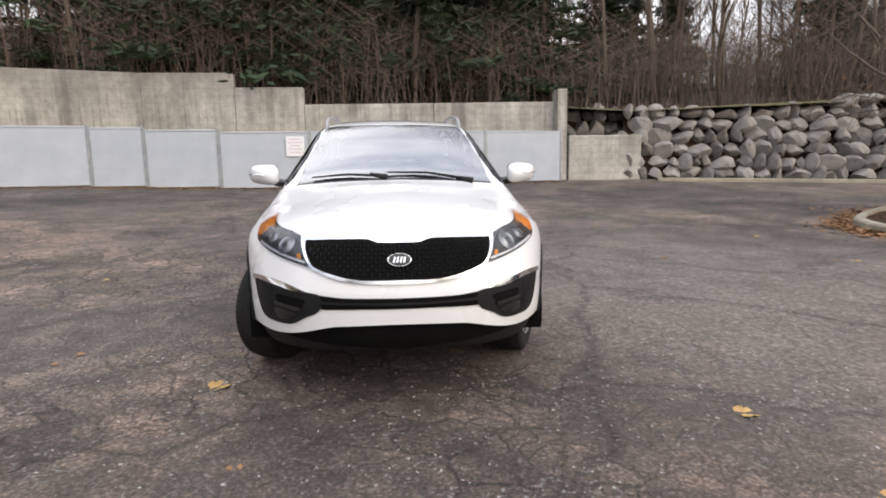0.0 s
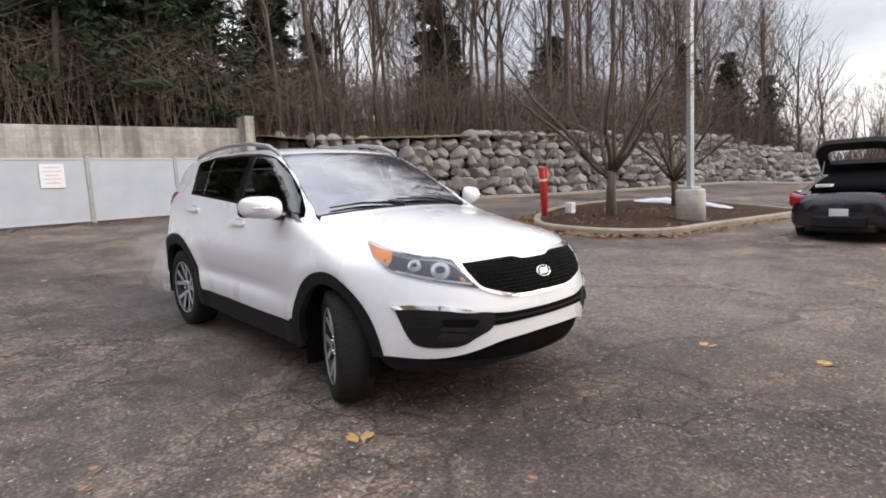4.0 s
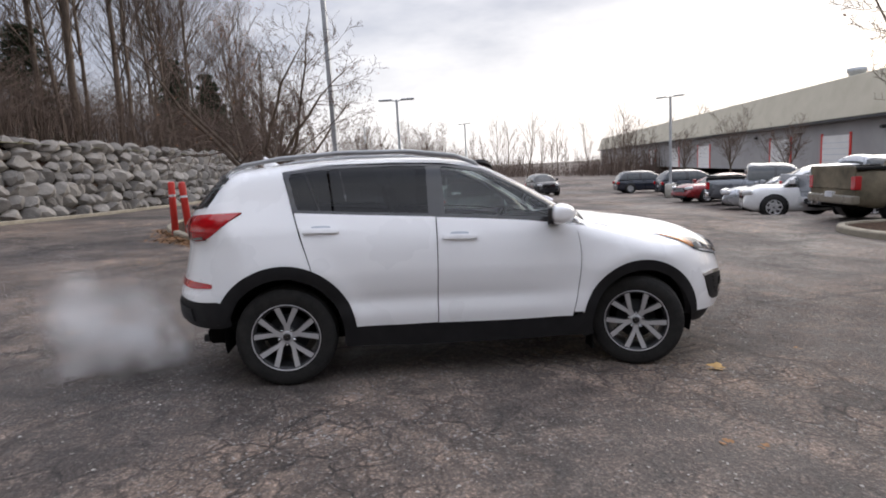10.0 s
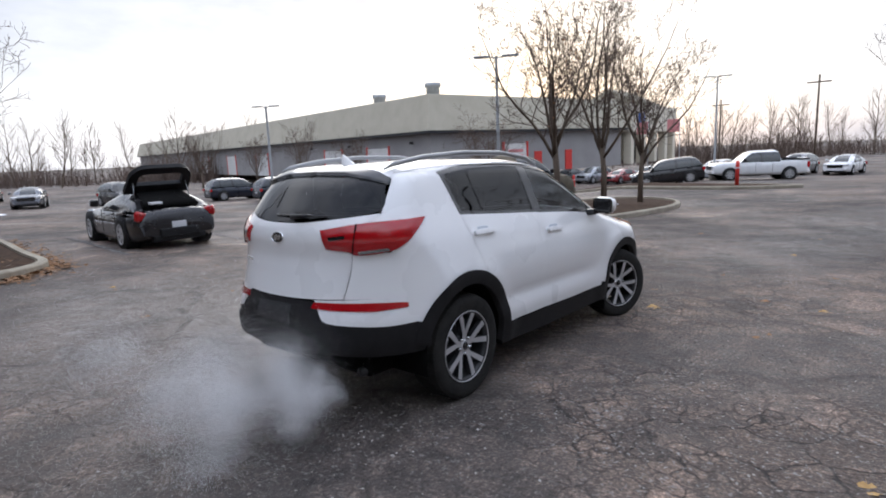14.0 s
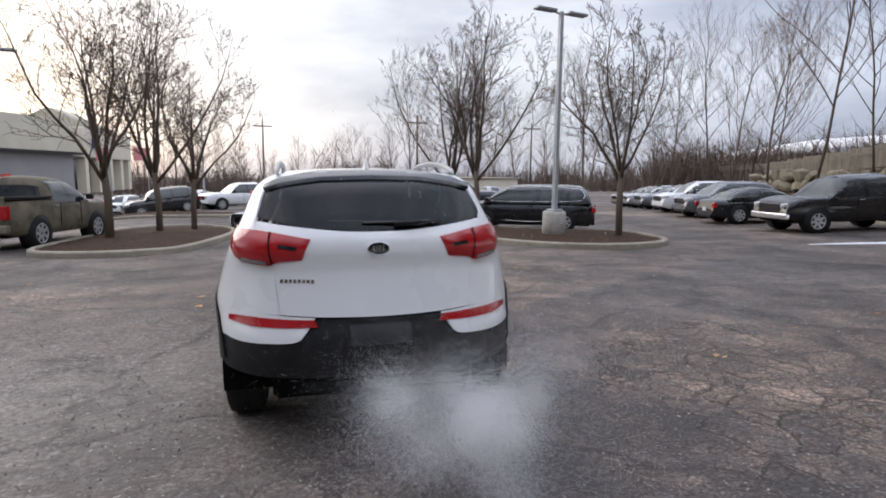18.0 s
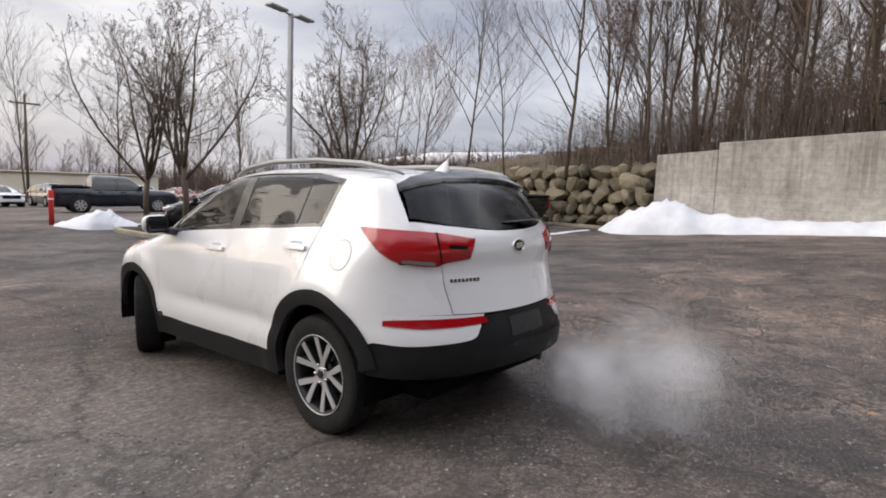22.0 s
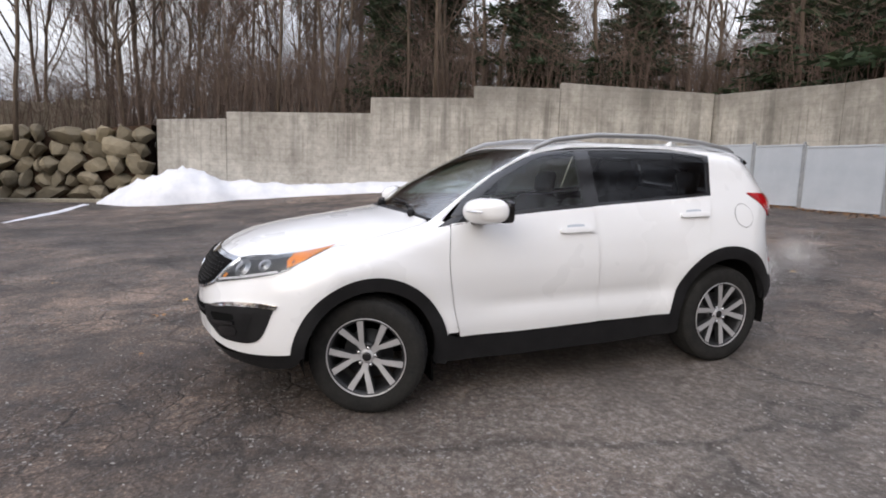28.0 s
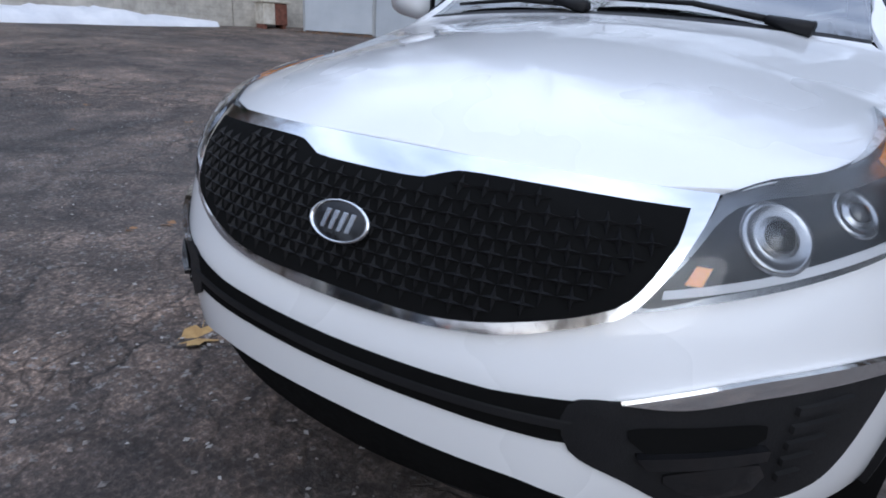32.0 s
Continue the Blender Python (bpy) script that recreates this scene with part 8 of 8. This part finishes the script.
# stepped timber fence above the brown boulders
M["fence"] = mat("weathered_timber", (0.17, 0.145, 0.11), (0.32, 0.28, 0.22), 0.9, scale=2, stretch=(3, 3, 0.3), bump=0.3)
fence = thing("timber_fence", "weathered timber board fence stepped along the bank", "fence")
fy = -6.5
while fy > -40:
    xw = lerp_line(W_EDGE, fy) - 2.6
    top = lerp_line(W_RISE, fy) + 1.55
    for k in range(14):
        y = fy - k * 0.165
        x = lerp_line(W_EDGE, y) - 2.6
        part("board", box(x - 0.012, x + 0.012, y - 0.158, y, top - 1.75, top - 0.02 * (k % 3 == 0), 0.003), M["fence"], fence)
    part("rail", box(xw - 0.06, xw - 0.02, fy - 2.3, fy, top - 0.4, top - 0.3), M["fence"], fence)
    fy -= 2.31
# utility poles
for x, y, h_ in ((-12, -60, 9.5), (6, -75, 10), (20, -90, 10), (-30, -70, 10)):
    root = thing("utility_pole", "grey wooden utility pole far off", "utility pole", pose(x, y, gz(x, y)), "utility poles")
    part("pole", tube_mesh([(0, 0, 0), (0, 0, h_)], [0.14, 0.10], 8), M["bark"], root)
    part("crossarm", box(-1.2, 1.2, -0.06, 0.06, h_ - 0.9, h_ - 0.75), M["bark"], root)
for x, y in ((16.0, -58), (20, -60)):
    root = thing("flagpole", "pole with a limp red and white flag", "flag", pose(x, y, gz(x, y)), "flags")
    part("pole", tube_mesh([(0, 0, 0), (0, 0, 6.5)], [0.05, 0.04], 8), M["pole"], root)
    part("flag", box(0.05, 1.3, -0.01, 0.01, 4.9, 6.2), M["sign_red"], root)

# ---- leaves and litter ----
def leaf_mesh(seed, n_lobes=5):
    """A curled, lobed fallen leaf."""
    r = random.Random(seed)
    vs, fs = [(0, 0, 0.010)], []
    k = 22
    for i in range(k):
        a = 2 * math.pi * i / k
        rad = 0.5 * (0.62 + 0.38 * abs(math.cos(a * n_lobes / 2))) * r.uniform(0.85, 1.1)
        vs.append((rad * math.cos(a), rad * math.sin(a), 0.06 + 0.16 * math.sin(a * 2 + seed) * rad))
    for i in range(k):
        fs.append((0, 1 + i, 1 + (i + 1) % k))
    b = len(vs)
    vs += [(-0.45, -0.012, 0.05), (-0.45, 0.012, 0.05), (-0.78, 0.0, 0.12)]
    fs.append((b, b + 1, b + 2))
    me = mesh_of("leaf", vs, fs)
    return me


M["leaf_yellow"] = mat("yellow_brown_leaf", (0.34, 0.20, 0.07), (0.55, 0.36, 0.14), 0.8, scale=4)
M["leaf_brown"] = mat("brown_leaf", (0.20, 0.10, 0.045), (0.34, 0.19, 0.09), 0.85, scale=4)
LEAVES = []
for s, mt in ((1, "leaf_yellow"), (2, "leaf_yellow"), (3, "leaf_brown"), (4, "leaf_brown")):
    me = leaf_mesh(s)
    me.materials.append(M[mt])
    LEAVES.append(me)
rl = random.Random(5)
known = [(-1.06, -1.83, 0.17, 0), (1.78, -2.48, 0.15, 0), (1.89, -3.24, 0.14, 0)]
for i in range(60):
    a, d = rl.uniform(0, 2 * math.pi), rl.uniform(2.4, 9.0)
    x, y = d * math.cos(a), d * math.sin(a)
    if abs(x) < 1.2 and abs(y) < 2.5:
        continue
    known.append((x, y, rl.uniform(0.05, 0.13), rl.choice((0, 1, 2, 2, 3, 3))))
for x, y, s, k in known:
    ob = part("fallen_leaf", LEAVES[k], None)
    ob.matrix_basis = pose(x, y, gz(x, y) - 0.002, 0, 0, rl.uniform(0, 360)) @ Matrix.Diagonal((s, s, s * 0.8, 1))
    tagged(ob, "dry lobed fallen leaf lying on the asphalt", "leaf", "fallen leaves")


def litter(name, label, places, count, size, seed, material):
    r = random.Random(seed)
    vs, fs = [], []
    for _ in range(count):
        x, y, z = places(r)
        a, s = r.uniform(0, 2 * math.pi), size * r.uniform(0.5, 1.3)
        c, sn = math.cos(a) * s, math.sin(a) * s
        t = r.uniform(0, 0.6) * s
        k = len(vs)
        vs += [(x - c, y - sn, z), (x + sn * 0.6, y - c * 0.6, z + t), (x + c, y + sn, z + t * 0.6), (x - sn * 0.6, y + c * 0.6, z + 0.2 * t)]
        fs.append((k, k + 1, k + 2, k + 3))
    return tagged(part(name, mesh_of(name, vs, fs), material), label, "leaf litter", kind="stuff")


def by_isle(r):
    i = r.randrange(len(E_ISLE))
    k = r.choice((0, 1, 2, 3, 10, 11, 12, 13, 11, 12, 13))
    a, b = E_ISLE[k], E_ISLE[(k + 1) % len(E_ISLE)]
    t = r.random()
    o = abs(r.gauss(0, 0.28)) + 0.03
    cx, cy = 12.5, 3.6
    x, y = a[0] + (b[0] - a[0]) * t, a[1] + (b[1] - a[1]) * t
    d = Vector((x - cx, y - cy)).normalized()
    return x + d.x * o, y + d.y * o, gz(x, y) + 0.012 + 0.02 * r.random()


def by_gates(r):
    k = r.randrange(len(GATES) - 1)
    a, b = GATES[k], GATES[k + 1]
    t, o = r.random(), abs(r.gauss(0, 0.35))
    x, y = a[0] + (b[0] - a[0]) * t, a[1] + (b[1] - a[1]) * t - o
    return x, y, gz(x, y) + 0.012 + 0.02 * r.random()


def on_isle(r):
    x, y = r.uniform(8.6, 16.5), r.uniform(1.3, 6.3)
    f = min(1.0, math.hypot((x - 12.5) / 5.0, (y - 3.6) / 2.8))
    return x, y, gz(x, y) + 0.235 - 0.15 * f


def on_lot(r):
    a, d = r.uniform(0, 2 * math.pi), 1.8 + 13 * r.random()
    x, y = d * math.cos(a), d * math.sin(a)
    return x, y, gz(x, y) + 0.004


litter("leaf_litter", "drift of dry brown leaves against the kerb", by_isle, 2600, 0.05, 1, M["leaf_brown"])
litter("leaf_litter", "dry brown leaves along the foot of the gates", by_gates, 1800, 0.05, 2, M["leaf_brown"])
litter("leaf_litter", "dry leaves lying on the mulch", on_isle, 1300, 0.05, 3, M["leaf_brown"])
M["grit"] = mat("pale_grit", (0.24, 0.22, 0.20), (0.45, 0.43, 0.40), 0.9, scale=3)
litter("grit", "pale crumbs of grit and salt on the asphalt", on_lot, 9000, 0.011, 4, M["grit"])


def crumbs(r):
    a, d = r.uniform(0, 2 * math.pi), 1.6 + 7.5 * r.random() ** 1.2
    x, y = d * math.cos(a) * 1.1, d * math.sin(a)
    return x, y, gz(x, y)


def gravel(name, label, places, count, size, seed, material):
    """Small angular stones, far too many to count."""
    r = random.Random(seed)
    vs, fs = [], []
    for _ in range(count):
        x, y, z = places(r)
        s = size * r.uniform(0.4, 1.0) ** 1.6
        k = len(vs)
        for dx, dy, dz in ((1, 0, 0.3), (0, 1, 0.25), (-1, 0, 0.3), (0, -1, 0.2), (0, 0, 1.0)):
            vs.append((x + (dx + r.uniform(-0.35, 0.35)) * s, y + (dy + r.uniform(-0.35, 0.35)) * s, z + dz * s * r.uniform(0.6, 1.1)))
        fs += [(k, k + 1, k + 4), (k + 1, k + 2, k + 4), (k + 2, k + 3, k + 4), (k + 3, k, k + 4), (k, k + 3, k + 2, k + 1)]
    return tagged(part(name, mesh_of(name, vs, fs), material), label, "gravel", kind="stuff")


M["crumb"] = mat("asphalt_crumbs", (0.07, 0.06, 0.055), (0.26, 0.235, 0.215), 0.9, scale=40)
gravel("asphalt_crumbs", "loose crumbs of broken asphalt and grit", crumbs, 14000, 0.012, 9, M["crumb"])

# faded bay lines where the coupe stands
m_line, nt_, p_, co_ = bare("worn_line_paint")
worn_ = ramp_node(nt_, noise_node(nt_, co_, 9, 5, 0.75), [(0.50, (0.075, 0.066, 0.062)), (0.62, (0.34, 0.33, 0.32))])
nt_.links.new(worn_, p_.inputs["Base Color"])
p_.inputs["Roughness"].default_value = 0.85
M["line"] = m_line
for k in range(6):
    y = -0.42 - 2.75 * k
    vs = []
    for i in range(13):
        x = 8.9 + 5.2 * i / 12 - 0.4 * k
        vs += [(x, y - 0.05 - 0.10 * (x - 8.9), gz(x, y) + 0.006), (x, y + 0.05 - 0.10 * (x - 8.9), gz(x, y) + 0.006)]
    tagged(part("bay_line", mesh_of("bay_line", vs, [(2 * i, 2 * i + 2, 2 * i + 3, 2 * i + 1) for i in range(12)]), M["line"]), "faded worn bay line on the asphalt", "road marking", "bay lines")


def mist(name, label, count, size, seed, material):
    """Fine drifting droplets behind the tailpipe, far too many to count."""
    g = np.random.default_rng(seed)
    puffs = 52
    along = g.random(puffs) ** 0.7
    core = np.stack([-0.55 + 0.25 * along, 2.12 + 0.85 * along, 0.29 + 0.24 * along], 1) + g.normal(0, 1, (puffs, 3)) * (0.04 + 0.22 * along[:, None]) * np.array((1.0, 0.9, 0.65))
    wide_ = (0.045 + 0.11 * along) * g.uniform(0.6, 1.3, puffs)
    share = wide_ ** 1.6 * g.uniform(0.4, 1.6, puffs)
    lump = g.choice(puffs, count, p=share / share.sum())
    mid = core[lump] + g.normal(0, 1, (count, 3)) * (wide_[lump] * 0.62)[:, None]
    drift = g.random(count) < 0.07
    mid[drift] += g.normal(0, 0.28, (drift.sum(), 3)) + np.array((0.05, 0.35, 0.18))
    mid[:, 2] = np.where(mid[:, 2] < 0.14, 0.28 - mid[:, 2], mid[:, 2])
    corners = g.normal(0, size, (count, 3, 3)) + mid[:, None, :]
    me = bpy.data.meshes.new(name)
    me.from_pydata(corners.reshape(-1, 3), [], np.arange(count * 3).reshape(-1, 3))
    return tagged(part(name, me, material), label, "exhaust vapour", kind="stuff")


M["vapour"] = mat("white_vapour", (0.80, 0.80, 0.80), (0.88, 0.88, 0.88), 1.0, spec=0.0)
mist("exhaust_vapour", "thin white exhaust vapour drifting behind the tailpipe", 700000, 0.00084, 12, M["vapour"])
